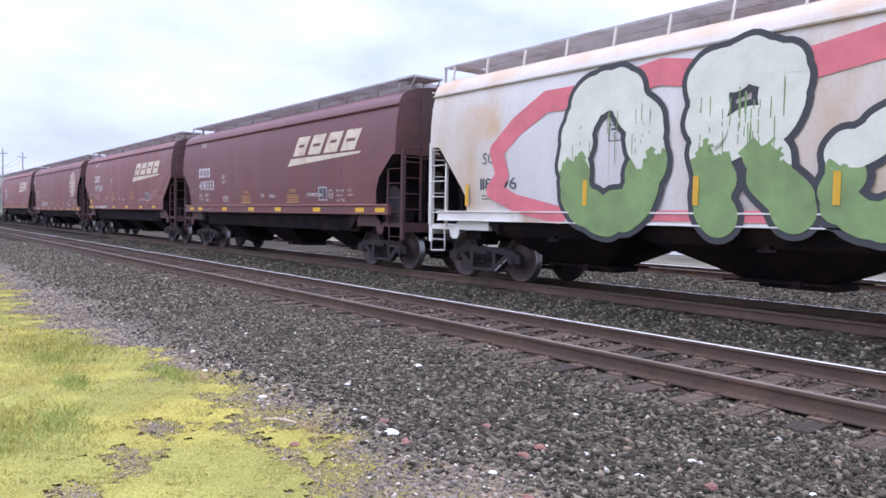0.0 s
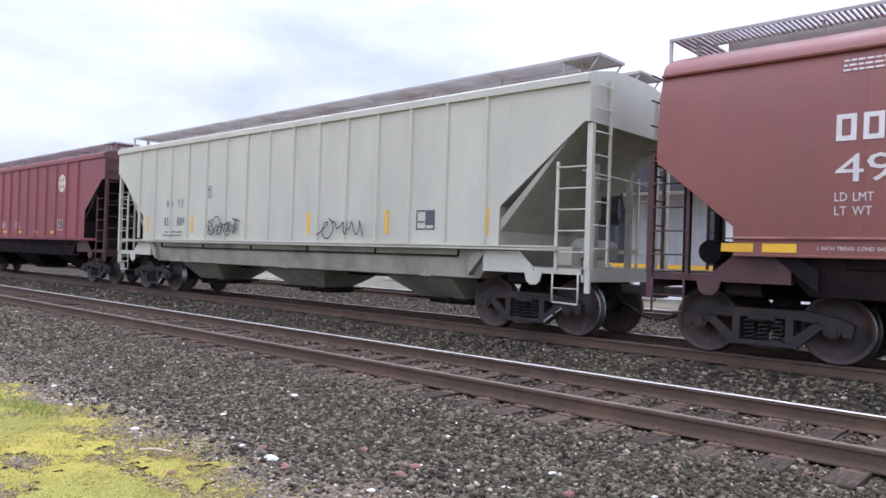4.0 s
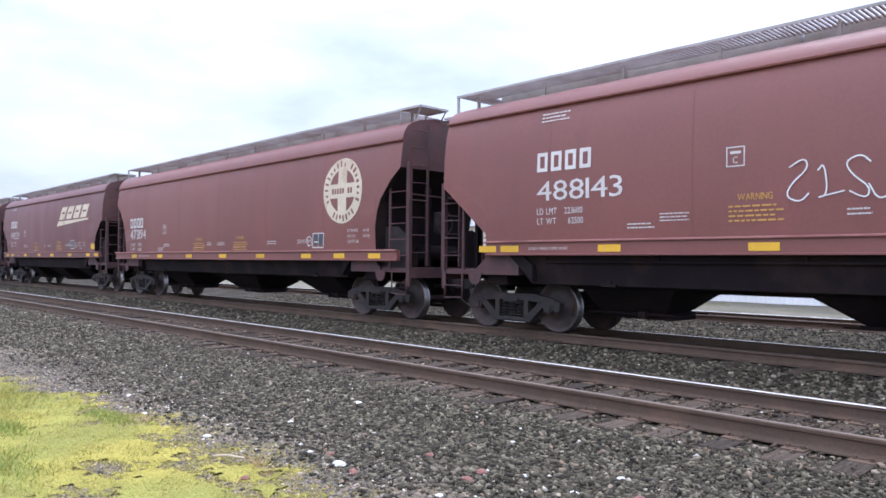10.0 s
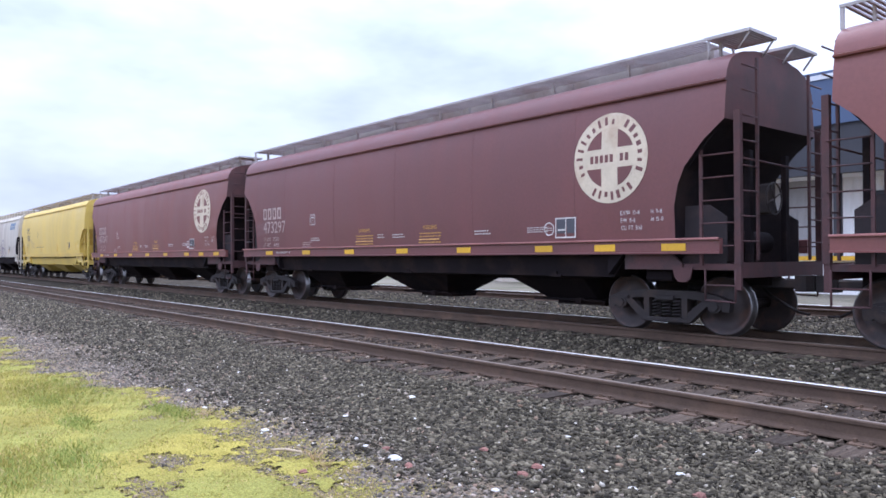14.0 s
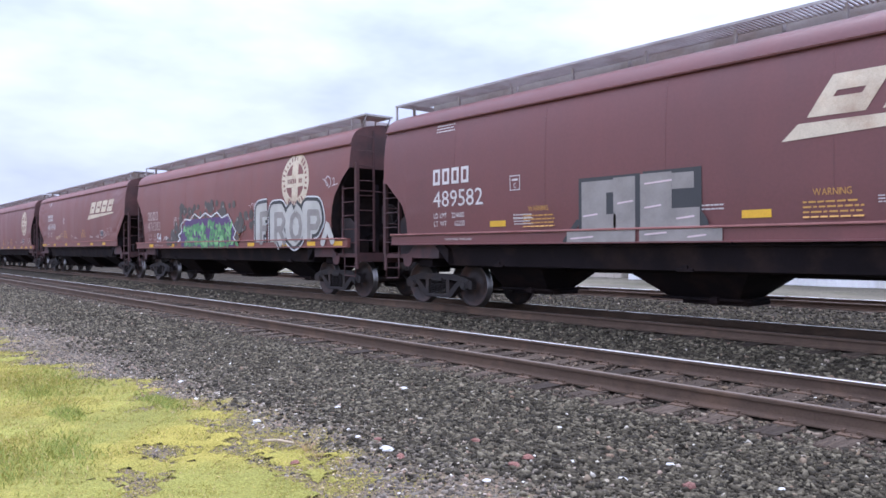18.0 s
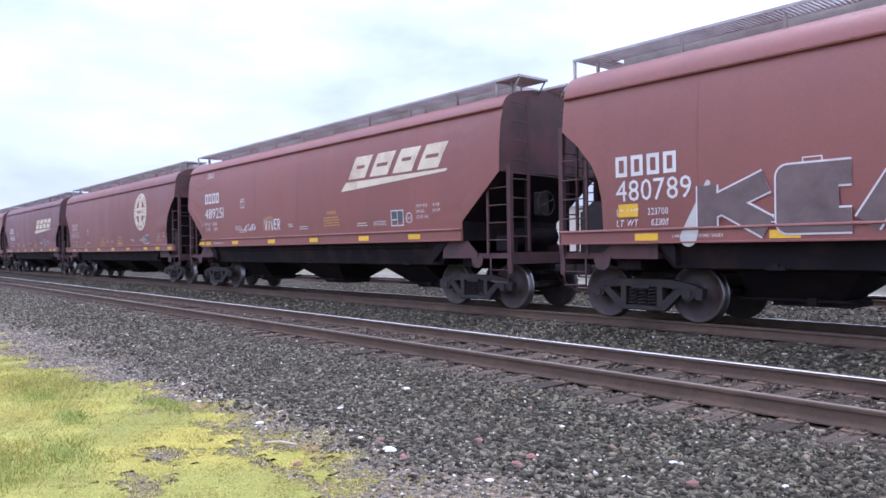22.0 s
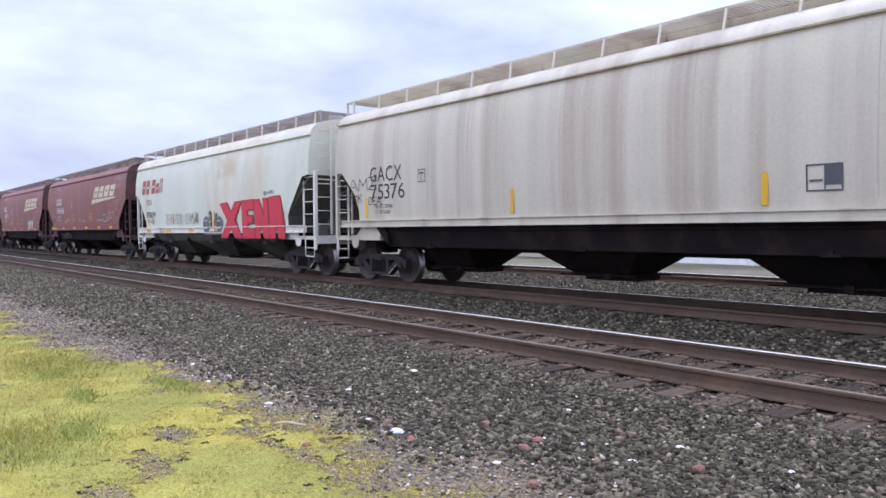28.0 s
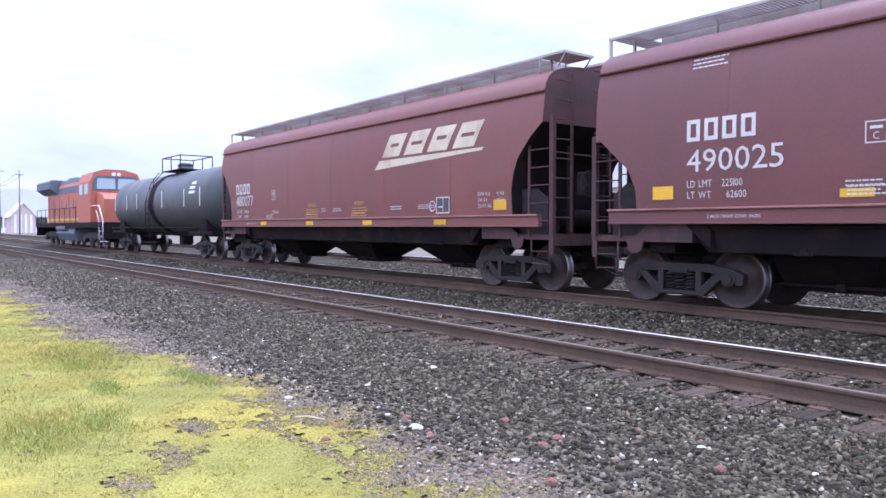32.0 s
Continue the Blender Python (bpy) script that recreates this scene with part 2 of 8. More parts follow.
# ---- building helpers ----
class Shape:
    """A mesh put together from simple solids."""

    def __init__(self):
        self.v, self.f, self.s, self.mi = [], [], [], []
        self.sharp = 0.0

    def add(self, verts, faces, smooth=False, mi=0):
        o = len(self.v)
        self.v.extend(verts)
        for f in faces:
            self.f.append([o + i for i in f])
            self.s.append(smooth)
            self.mi.append(mi)

    def box(self, x, y, z, sx, sy, sz, mi=0, c=0.0):
        """A box about its centre; c: chamfer of its long edges along x."""
        hx, hy, hz = sx / 2, sy / 2, sz / 2
        if c:
            ring = [(-hy + c, -hz), (hy - c, -hz), (hy, -hz + c), (hy, hz - c), (hy - c, hz), (-hy + c, hz), (-hy, hz - c), (-hy, -hz + c)]
        else:
            ring = [(-hy, -hz), (hy, -hz), (hy, hz), (-hy, hz)]
        n = len(ring)
        vs = [(x + e * hx, y + a, z + b) for e in (-1, 1) for a, b in ring]
        fs = [[i, i + n, (i + 1) % n + n, (i + 1) % n] for i in range(n)] + [list(range(n)), list(range(2 * n - 1, n - 1, -1))]
        self.add(vs, fs, False, mi)

    def prism(self, outline, lo, hi, axis="y", mi=0):
        """An outline in the plane across the axis, drawn out from lo to hi. axis y: points are (x, z); axis x: (y, z); axis z: (x, y)."""
        n = len(outline)
        put = {"y": lambda a, b, d: (a, d, b), "x": lambda a, b, d: (d, a, b), "z": lambda a, b, d: (a, b, d)}[axis]
        vs = [put(a, b, d) for d in (lo, hi) for a, b in outline]
        fs = [[i, (i + 1) % n, (i + 1) % n + n, i + n] for i in range(n)] + [list(range(n - 1, -1, -1)), list(range(n, 2 * n))]
        self.add(vs, fs, False, mi)

    def rod(self, p, q, r, n=6, r2=None, mi=0, smooth=True, caps=True):
        p, q = Vector(p), Vector(q)
        d = (q - p).normalized()
        a = d.cross(Vector((0, 0, 1)) if abs(d.z) < 0.9 else Vector((1, 0, 0))).normalized()
        b = d.cross(a)
        r2 = r if r2 is None else r2
        vs = [tuple(c + (a * math.cos(2 * math.pi * i / n) + b * math.sin(2 * math.pi * i / n)) * k) for c, k in ((p, r), (q, r2)) for i in range(n)]
        self.add(vs, [[i, (i + 1) % n, (i + 1) % n + n, i + n] for i in range(n)], smooth, mi)
        if caps:
            o = len(self.v) - 2 * n
            self.f += [[o + i for i in range(n - 1, -1, -1)], [o + n + i for i in range(n)]]
            self.s += [False, False]
            self.mi += [mi, mi]

    def path(self, pts, r, n=6, mi=0):
        for p, q in zip(pts, pts[1:]):
            self.rod(p, q, r, n, mi=mi)

    def lathe(self, rings, axis_at, n=24, mi=0, smooth=True):
        """Rings of (y, radius) turned about a line along y through axis_at (x, z)."""
        x, z = axis_at
        vs = [(x + r * math.cos(2 * math.pi * i / n), y, z + r * math.sin(2 * math.pi * i / n)) for y, r in rings for i in range(n)]
        fs = [[k * n + i, (k + 1) * n + i, (k + 1) * n + (i + 1) % n, k * n + (i + 1) % n] for k in range(len(rings) - 1) for i in range(n)]
        self.add(vs, fs, smooth, mi)

    def mesh(self, name, *mats):
        me = bpy.data.meshes.new(name)
        me.from_pydata(self.v, [], self.f)
        for m in mats:
            me.materials.append(m)
        me.polygons.foreach_set("use_smooth", self.s)
        if len(mats) > 1:
            me.polygons.foreach_set("material_index", self.mi)
        me.update()
        if self.sharp:
            me.set_sharp_from_angle(angle=self.sharp)
        return me


CACHE = {}


def part(name, key, make, mats, parent, at=None, label=""):
    """One mesh object under a thing or a part; alike parts share the mesh stored under the key."""
    full = (name, key, tuple(m.name for m in mats))
    if full not in CACHE:
        sh = Shape()
        make(sh)
        CACHE[full] = sh.mesh(name, *mats)
    ob = new(name, CACHE[full])
    ob.parent = parent
    if at is not None:
        ob.matrix_basis = at
    return tagged(ob, label) if label else ob


def thing(name, label, category, group="", kind="", at=None, data=None):
    ob = new(name, data)
    if at is not None:
        ob.matrix_basis = at
    return tagged(ob, label, category, group, kind)


# ---- ground ----
NEAR_Y, TRAIN_Y, THIRD_Y, HALF_GAUGE = 7.134, 12.14, 19.4, 0.7337
rng = np.random.default_rng(7)


def smooth_step(a, b, v):
    u = np.clip((v - a) / (b - a), 0, 1)
    return u * u * (3 - 2 * u)


def ground_z(x, y):
    """Height of the ground: a flat strip, with a low ballast bed under each track."""
    z = np.full(np.broadcast(x, y).shape, -0.30)
    for c in (NEAR_Y, TRAIN_Y, THIRD_Y):
        z = z + 0.10 * (1 - smooth_step(1.25, 2.4, np.abs(y - c)))
    z = z + 0.012 * np.sin(1.3 * x + 0.7 * y) * np.sin(0.9 * y - 0.4 * x) + 0.008 * np.sin(4.1 * x) * np.cos(3.7 * y)
    return z


def ground_mesh():
    xs = np.concatenate([[-900, -500, -300, -200, -150], np.arange(-120, -24, 4), np.arange(-24, 12, 0.25), np.arange(12, 40, 4), [60, 120, 300, 900]])
    ys = np.concatenate([[-900, -300, -100, -40, -20, -10], np.arange(-5, 24, 0.25), [26, 30, 36, 45, 60, 90, 150, 300, 900]])
    gx, gy = np.meshgrid(xs, ys, indexing="ij")
    gz = ground_z(gx, gy)
    nx, ny = len(xs), len(ys)
    v = np.stack([gx, gy, gz], -1).reshape(-1, 3)
    i = np.arange(nx - 1)[:, None] * ny + np.arange(ny - 1)[None]
    f = np.stack([i, i + ny, i + ny + 1, i + 1], -1).reshape(-1, 4)
    me = bpy.data.meshes.new("ground")
    me.from_pydata(v.tolist(), [], f.tolist())
    me.materials.append(GROUND)
    me.materials.append(FAR_GROUND)
    me.materials.append(BED)
    cx, cy = v[f].mean(1)[:, 0], v[f].mean(1)[:, 1]
    rim = 3.75 + 0.22 * np.sin(1.7 * cx) + 0.15 * np.sin(4.3 * cx + 1)
    me.polygons.foreach_set("material_index", np.where(cy > 20.9, 1, np.where(cy > rim, 2, 0)).astype(np.int32))
    me.polygons.foreach_set("use_smooth", np.ones(len(f), bool))
    me.update()
    return me


tagged(new("ground", ground_mesh()), "grey gravelly dirt beside the railway tracks", "ground", kind="structure")


# bare dirt in the moss: centre, half-widths, depth
BARE = [(-5.97, 2.04, 0.42, 0.16, 1.0), (-5.3, 2.57, 0.42, 0.09, 0.8), (-5.2, 1.68, 0.42, 0.16, 1.0), (-4.67, 2.6, 0.3, 0.10, 0.6), (-4.85, 1.3, 0.5, 0.2, 1.0),
        (-5.98, 0.83, 0.25, 0.15, 1.0), (-6.9, 1.3, 0.10, 0.12, 0.9), (-9.1, 1.35, 0.18, 0.08, 0.8), (-6.9, 2.72, 0.35, 0.09, 0.5)]


def grassness(x, y):
    """Above zero where moss and turf grow: up to a ragged edge along the gravel."""
    edge = np.interp(x, [-60, -23, -17.5, -13.2, -11, -9, -6.7, -5.0, -4.35, -3.9, -3.3, -2.5, 0, 8, 30], [2.3, 2.75, 2.6, 2.3, 2.55, 2.98, 3.05, 3.08, 3.08, 2.95, 2.7, 2.2, -0.1, -2.5, -3.5])
    n = 0.20 * np.sin(3.1 * x + 1.7 * y) + 0.14 * np.sin(7.3 * x - 4.1 * y + 1) + 0.10 * np.sin(13.0 * x + 9.0 * y) + 0.07 * np.sin(23 * x - 17 * y)
    bare = 0
    for cx, cy, rx, ry, deep in BARE:
        bare = bare + 0.85 * deep * np.exp(-(((x - cx) / rx) ** 2 + ((y - cy) / ry) ** 2))
    thin = np.clip(x + 6.6, 0, 2.4) / 2.4 * np.clip(1.3 - (edge - y), 0.25, 1) * 0.16
    return np.minimum(edge - y, 0.45 + 0.3 * (edge - y)) + n - bare - thin


def grass_mesh():
    step = 0.045
    xs = np.concatenate([np.arange(-60, -20, 0.3), np.arange(-20, -9, step), np.arange(-9, -1, 0.03), np.arange(-1, 8, 0.09), np.arange(8, 30, 0.3)])
    ys = np.concatenate([np.arange(-26, -4, 0.4), np.arange(-4, -1.5, 0.1), np.arange(-1.5, 0.4, step), np.arange(0.4, 3.6, 0.03)])
    gx, gy = np.meshgrid(xs, ys, indexing="ij")
    g = grassness(gx, gy)
    lump = 0.009 * (np.sin(9 * gx + 2 * gy) * np.sin(8 * gy - gx) + 1) + 0.006 * np.sin(31 * gx) * np.sin(29 * gy)
    g = g + rng.normal(0, 0.24, g.shape) * np.clip(1.25 - g * 1.6, 0.1, 1)
    gz = ground_z(gx, gy) - 0.004 + np.clip(g, 0, 0.5) * 0.018 + lump * np.clip(g * 5, 0, 1)
    nx, ny = len(xs), len(ys)
    v = np.stack([gx, gy, gz], -1).reshape(-1, 3)
    i = np.arange(nx - 1)[:, None] * ny + np.arange(ny - 1)[None]
    f = np.stack([i, i + ny, i + ny + 1, i + 1], -1).reshape(-1, 4)
    f = f[(g.reshape(-1)[f] > -0.02).all(1)]
    used, inv = np.unique(f, return_inverse=True)
    me = bpy.data.meshes.new("grass_patch")
    me.from_pydata(v[used].tolist(), [], inv.reshape(-1, 4).tolist())
    me.materials.append(MOSS)
    me.polygons.foreach_set("use_smooth", np.ones(len(f), bool))
    me.update()
    return me


tagged(new("grass_patch", grass_mesh()), "bright yellow-green moss and turf on the gravel edge", "grass", kind="stuff")


TUFTS = [(-10.0, 2.3, 1.1, 0.35), (-9.4, 1.9, 0.6, 0.2), (-6.5, 1.5, 0.5, 0.22), (-7.9, 1.85, 0.4, 0.12), (-6.3, 1.0, 0.5, 0.3), (-13.5, 1.6, 1.6, 0.5), (-7.9, 2.75, 0.5, 0.12), (-8.2, 0.8, 0.6, 0.3)]


def blades(count, name="grass_blades", mat=None, tufted=False):
    """Short blades, thicker in tufts; or only the taller green tufts."""
    x, y = rng.uniform(-20, -1.5, count), rng.uniform(-0.5, 3.4, count)
    if tufted:
        which = rng.integers(0, len(TUFTS), count)
        c = np.array(TUFTS)[which]
        x, y = c[:, 0] + rng.normal(0, 0.6, count) * c[:, 2], c[:, 1] + rng.normal(0, 0.6, count) * c[:, 3]
    g = grassness(x, y)
    tuft = np.sin(2.7 * x + 1.3 * y) * np.sin(2.2 * y - 0.8 * x + 0.6) + 0.35 * np.sin(9 * x) * np.sin(8 * y)
    tall = np.exp(-(((x + 10.2) / 1.3) ** 2 + ((y - 1.9) / 0.5) ** 2)) + 0.8 * np.exp(-(((x + 6.6) / 0.9) ** 2 + ((y - 1.1) / 0.45) ** 2))
    keep = (g > rng.uniform(-0.22, 0.06, count)) & ((rng.random(count) < 0.35 + 0.45 * np.clip(tuft, 0, 1) + 0.35 * tall) | tufted)
    if tufted:
        tall = tall * 0 + 0.8
    x, y, tall, g = x[keep], y[keep], tall[keep], g[keep]
    n = len(x)
    hgt = rng.uniform(0.008, 0.028, n) * (1 + 1.7 * tall)
    a = rng.uniform(0, 2 * np.pi, n)
    lean = rng.uniform(0.2, 1.0, n) * hgt
    wd = rng.uniform(0.0015, 0.0036, n) * (1 + 0.4 * tall)
    z = ground_z(x, y) + np.clip(g, 0, 0.5) * 0.018
    dx, dy = np.cos(a), np.sin(a)
    lx, ly = np.cos(a + 1.3), np.sin(a + 1.3)
    p = np.stack([np.stack([x - dx * wd, y - dy * wd, z], -1), np.stack([x + dx * wd, y + dy * wd, z], -1),
                  np.stack([x + lx * lean * 0.45 + dx * wd * 0.7, y + ly * lean * 0.45 + dy * wd * 0.7, z + hgt * 0.6], -1),
                  np.stack([x + lx * lean, y + ly * lean, z + hgt], -1)], 1).reshape(-1, 3)
    f = np.arange(n)[:, None] * 4 + np.array([[0, 1, 2, 3]])
    me = bpy.data.meshes.new(name)
    me.from_pydata(p.tolist(), [], f.tolist())
    me.materials.append(mat or BLADE)
    me.update()
    return me


tagged(new("grass_blades", blades(240000)), "short green grass blades in the turf", "grass", kind="stuff")
tagged(new("grass_tufts", blades(9000, "grass_tufts", BLADE_GREEN, True)), "taller fresh green grass tufts in the moss", "grass", kind="stuff")


# ---- crushed stone ----
def stones(name, label, x, y, size, sink=0.25, mat=STONE):
    """Loose angular stones, each an uneven eight-cornered block turned at random."""
    base = np.array([(-1, -1, -1), (1, -1, -1), (1, 1, -1), (-1, 1, -1), (-1, -1, 1), (1, -1, 1), (1, 1, 1), (-1, 1, 1)], float)
    tri = np.array([(0, 2, 1), (0, 3, 2), (4, 5, 6), (4, 6, 7), (0, 1, 5), (0, 5, 4), (1, 2, 6), (1, 6, 5), (2, 3, 7), (2, 7, 6), (3, 0, 4), (3, 4, 7)])
    n = len(x)
    v = base[None] * rng.uniform(0.45, 1.08, (n, 8, 3)) * np.concatenate([rng.uniform(0.8, 1.25, (n, 1, 1)), rng.uniform(0.55, 1.0, (n, 1, 1)), rng.uniform(0.3, 0.65, (n, 1, 1))], 2) * size[:, None, None] * 0.55
    turn, tip, way = rng.uniform(0, 2 * np.pi, n), rng.normal(0, 0.26, n), rng.uniform(0, 2 * np.pi, n)
    q = np.stack([np.cos(turn / 2), np.sin(tip) * np.cos(way), np.sin(tip) * np.sin(way), np.sin(turn / 2)], -1)
    q /= np.linalg.norm(q, axis=1, keepdims=True)
    w, a, b, c = q.T
    rot = np.stack([1 - 2 * (b * b + c * c), 2 * (a * b - c * w), 2 * (a * c + b * w), 2 * (a * b + c * w), 1 - 2 * (a * a + c * c), 2 * (b * c - a * w),
                    2 * (a * c - b * w), 2 * (b * c + a * w), 1 - 2 * (a * a + b * b)], -1).reshape(n, 3, 3)
    v = np.einsum("nij,nkj->nki", rot, v)
    z = ground_z(x, y) + size * (0.5 - sink) * rng.uniform(0.2, 1.0, n)
    v += np.stack([x, y, z], -1)[:, None]
    f = (np.arange(n)[:, None, None] * 8 + tri[None]).reshape(-1, 3)
    me = bpy.data.meshes.new(name)
    me.vertices.add(n * 8)
    me.vertices.foreach_set("co", v.reshape(-1).astype(np.float32))
    me.loops.add(len(f) * 3)
    me.loops.foreach_set("vertex_index", f.reshape(-1).astype(np.int32))
    me.polygons.add(len(f))
    me.polygons.foreach_set("loop_start", (np.arange(len(f)) * 3).astype(np.int32))
    me.materials.append(mat)
    me.update(calc_edges=True)
    me.validate()
    return tagged(new(name, me), label, "gravel", kind="stuff")


def grains(name, label, category, x, y, size, flat_, mat, raise_=0.0):
    """Tiny eight-sided grains, strewn over the ground."""
    n = len(x)
    base = np.array([(1, 0, 0), (0, 1, 0), (-1, 0, 0), (0, -1, 0), (0, 0, 1), (0, 0, -1)], float)
    tri = np.array([(0, 1, 4), (1, 2, 4), (2, 3, 4), (3, 0, 4), (1, 0, 5), (2, 1, 5), (3, 2, 5), (0, 3, 5)])
    v = base[None] * rng.uniform(0.6, 1.3, (n, 6, 1)) * size[:, None, None] * 0.5
    v[:, :, 2] *= flat_
    a = rng.uniform(0, 2 * np.pi, n)
    c, s = np.cos(a)[:, None], np.sin(a)[:, None]
    v = np.stack([v[:, :, 0] * c - v[:, :, 1] * s, v[:, :, 0] * s + v[:, :, 1] * c, v[:, :, 2] + 0.25 * v[:, :, 0]], -1)
    v += np.stack([x, y, ground_z(x, y) + raise_ + size * flat_ * 0.2], -1)[:, None]
    f = (np.arange(n)[:, None, None] * 6 + tri[None]).reshape(-1, 3)
    me = bpy.data.meshes.new(name)
    me.from_pydata(v.reshape(-1, 3).tolist(), [], f.tolist())
    me.materials.append(mat)
    me.update()
    return tagged(new(name, me), label, category, kind="stuff")


def scatter(count, x0, x1, y0, y1, keep=None):
    x, y = rng.uniform(x0, x1, count), rng.uniform(y0, y1, count)
    if keep is not None:
        k = keep(x, y)
        x, y = x[k], y[k]
    return x, y


def off_ties(x, y):
    """Not on a tie of the near track, nor on its rails."""
    on = (np.abs(((x - TIE_X0) / TIE_STEP) % 1 - 0.5) > 0.5 - 0.13 / TIE_STEP) & (np.abs(y - NEAR_Y) < 1.3)
    rail = np.abs(np.abs(y - NEAR_Y) - HALF_GAUGE) < 0.1
    return ~(on | rail)


TIE_X0, TIE_STEP = -2.90, 0.507


def shoulder(x, y):
    """Dense on the track side, thinning out over the trodden dirt towards the grass."""
    p = np.interp(y + 0.12 * np.sin(2.3 * x) + 0.08 * np.sin(5.9 * x + 1), [3.1, 3.5, 3.9, 4.3], [0.0, 0.22, 0.65, 1.0])
    return (rng.random(len(x)) < p) & (grassness(x, y) < 0.1) & off_ties(x, y)


def trodden(x, y):
    """Fine gravel over the dirt between the grass and the ballast."""
    p = np.interp(y, [0.5, 1.5, 3.0, 4.2, 5.0], [0.5, 1.0, 1.0, 0.5, 0.0]) * np.interp(x, [-16, -9, -2, 1], [0.5, 0.8, 1, 1])
    return (rng.random(len(x)) < p) & (grassness(x, y) < 0.06)


sx, sy = scatter(70000, -14, 0.8, 0.6, 5.0, trodden)
grains("fine_gravel", "fine grey gravel trodden into the dirt", "gravel", sx, sy, rng.uniform(0.007, 0.024, len(sx)), 0.6, PEBBLE)
sx, sy = scatter(24000, -12, 0.8, 1.2, 4.2, lambda x, y: (rng.random(len(x)) < np.interp(y, [1.5, 2.6, 3.3, 4.2], [0.12, 0.4, 1.0, 0.5])) & (grassness(x, y) < 0.02))
stones("loose_gravel", "flat grey stones pressed into the dirt", sx, sy, rng.uniform(0.016, 0.042, len(sx)), 0.42, mat=PEBBLE)
sx, sy = scatter(34000, -34, -9, 2.0, 4.6, lambda x, y: (grassness(x, y) < 0.02) & (rng.random(len(x)) < np.interp(x, [-16, -9], [1.0, 0.4])))
grains("fine_gravel", "fine grey gravel between the turf and the ballast", "gravel", sx, sy, rng.uniform(0.022, 0.055, len(sx)), 0.6, PEBBLE)


def mossy(x, y):
    """Tufts of moss, thick in the turf's rim and ever fewer out on the dirt."""
    g = grassness(x, y)
    return rng.random(len(x)) < np.interp(g, [-0.7, -0.4, -0.15, 0.05, 0.5, 0.9], [0.0, 0.05, 0.40, 1.0, 0.8, 0.5]) * np.interp(x, [-22, -10, -3], [0.15, 0.6, 1.0])


sx, sy = scatter(115000, -22, -0.5, -0.2, 4.0, mossy)
grains("moss_tufts", "small yellow-green moss tufts spreading over the dirt", "moss", sx, sy, rng.uniform(0.007, 0.022, len(sx)), 0.5, MOSS_TUFT, 0.003 + np.clip(grassness(sx, sy), 0, 0.5) * 0.022)
sx, sy = scatter(70000, -7.6, -2.4, 0.7, 3.5, lambda x, y: rng.random(len(x)) < np.interp(grassness(x, y), [-0.7, -0.4, -0.15, 0.05, 0.3], [0.02, 0.16, 0.65, 0.9, 0.1]))
grains("moss_crumbs", "fine crumbs of moss thinning out over the bare dirt", "moss", sx, sy, rng.uniform(0.005, 0.015, len(sx)), 0.6, MOSS_TUFT, 0.004)
sx, sy = scatter(26000, -14, -0.5, 0.0, 3.8, lambda x, y: rng.random(len(x)) < np.exp(-((grassness(x, y) - 0.0) / 0.17) ** 2) * (0.35 + 0.65 * (np.sin(2.9 * x + 1.1 * y) > 0.1)))
grains("straw_litter", "dry straw-coloured litter along the rim of the moss", "litter", sx, sy, rng.uniform(0.008, 0.030, len(sx)), 0.25, STRAW, 0.008)
sx, sy = scatter(70000, -13, 0.5, 3.0, 6.2, shoulder)
stones("ballast_shoulder", "dark grey crushed basalt ballast beside the track", sx, sy, rng.uniform(0.019, 0.054, len(sx)) * rng.uniform(0.7, 1.2, len(sx)))
sx, sy = scatter(78000, -13, 0.6, 3.0, 6.2, shoulder)
grains("ballast_chips", "small dark stone chips filling the ballast", "gravel", sx, sy, rng.uniform(0.009, 0.027, len(sx)), 0.7, STONE, 0.006)
sx, sy = scatter(6000, 0.5, 12, 2.0, 6.2, shoulder)
stones("ballast_shoulder", "dark grey crushed basalt ballast beside the track", sx, sy, rng.uniform(0.035, 0.075, len(sx)))
sx, sy = scatter(42000, -40, -13, 1.8, 6.2, shoulder)
grains("ballast_shoulder", "dark grey crushed basalt ballast further along the track", "gravel", sx, sy, rng.uniform(0.035, 0.09, len(sx)), 0.6, STONE, 0.008)
sx, sy = scatter(26000, -18, 8, 5.75, 8.5, off_ties)
stones("ballast_crib", "brown dusty ballast stones between the ties", sx, sy, rng.uniform(0.025, 0.06, len(sx)), 0.05, mat=CRIB)
sx, sy = scatter(5000, -16, 4, 5.8, 8.45)
grains("ballast_on_ties", "small brown stones lying on the ties", "gravel", sx, sy, rng.uniform(0.012, 0.034, len(sx)), 0.7, CRIB, 0.026)
sx, sy = scatter(20000, -18, 3.0, 8.15, 11.25)
stones("ballast_between", "dark grey ballast stones between the two tracks", sx, sy, rng.uniform(0.035, 0.075, len(sx)))
sx, sy = scatter(7000, -45, -18, 8.15, 11.25)
grains("ballast_between", "dark grey ballast stones between the two tracks further off", "gravel", sx, sy, rng.uniform(0.06, 0.12, len(sx)), 0.6, STONE, 0.01)
sx, sy = scatter(17000, -30, 5.0, 12.9, 18.4)
grains("ballast_far_side", "grey ballast stones behind the train", "gravel", sx, sy, rng.uniform(0.05, 0.10, len(sx)), 0.7, STONE, 0.008)

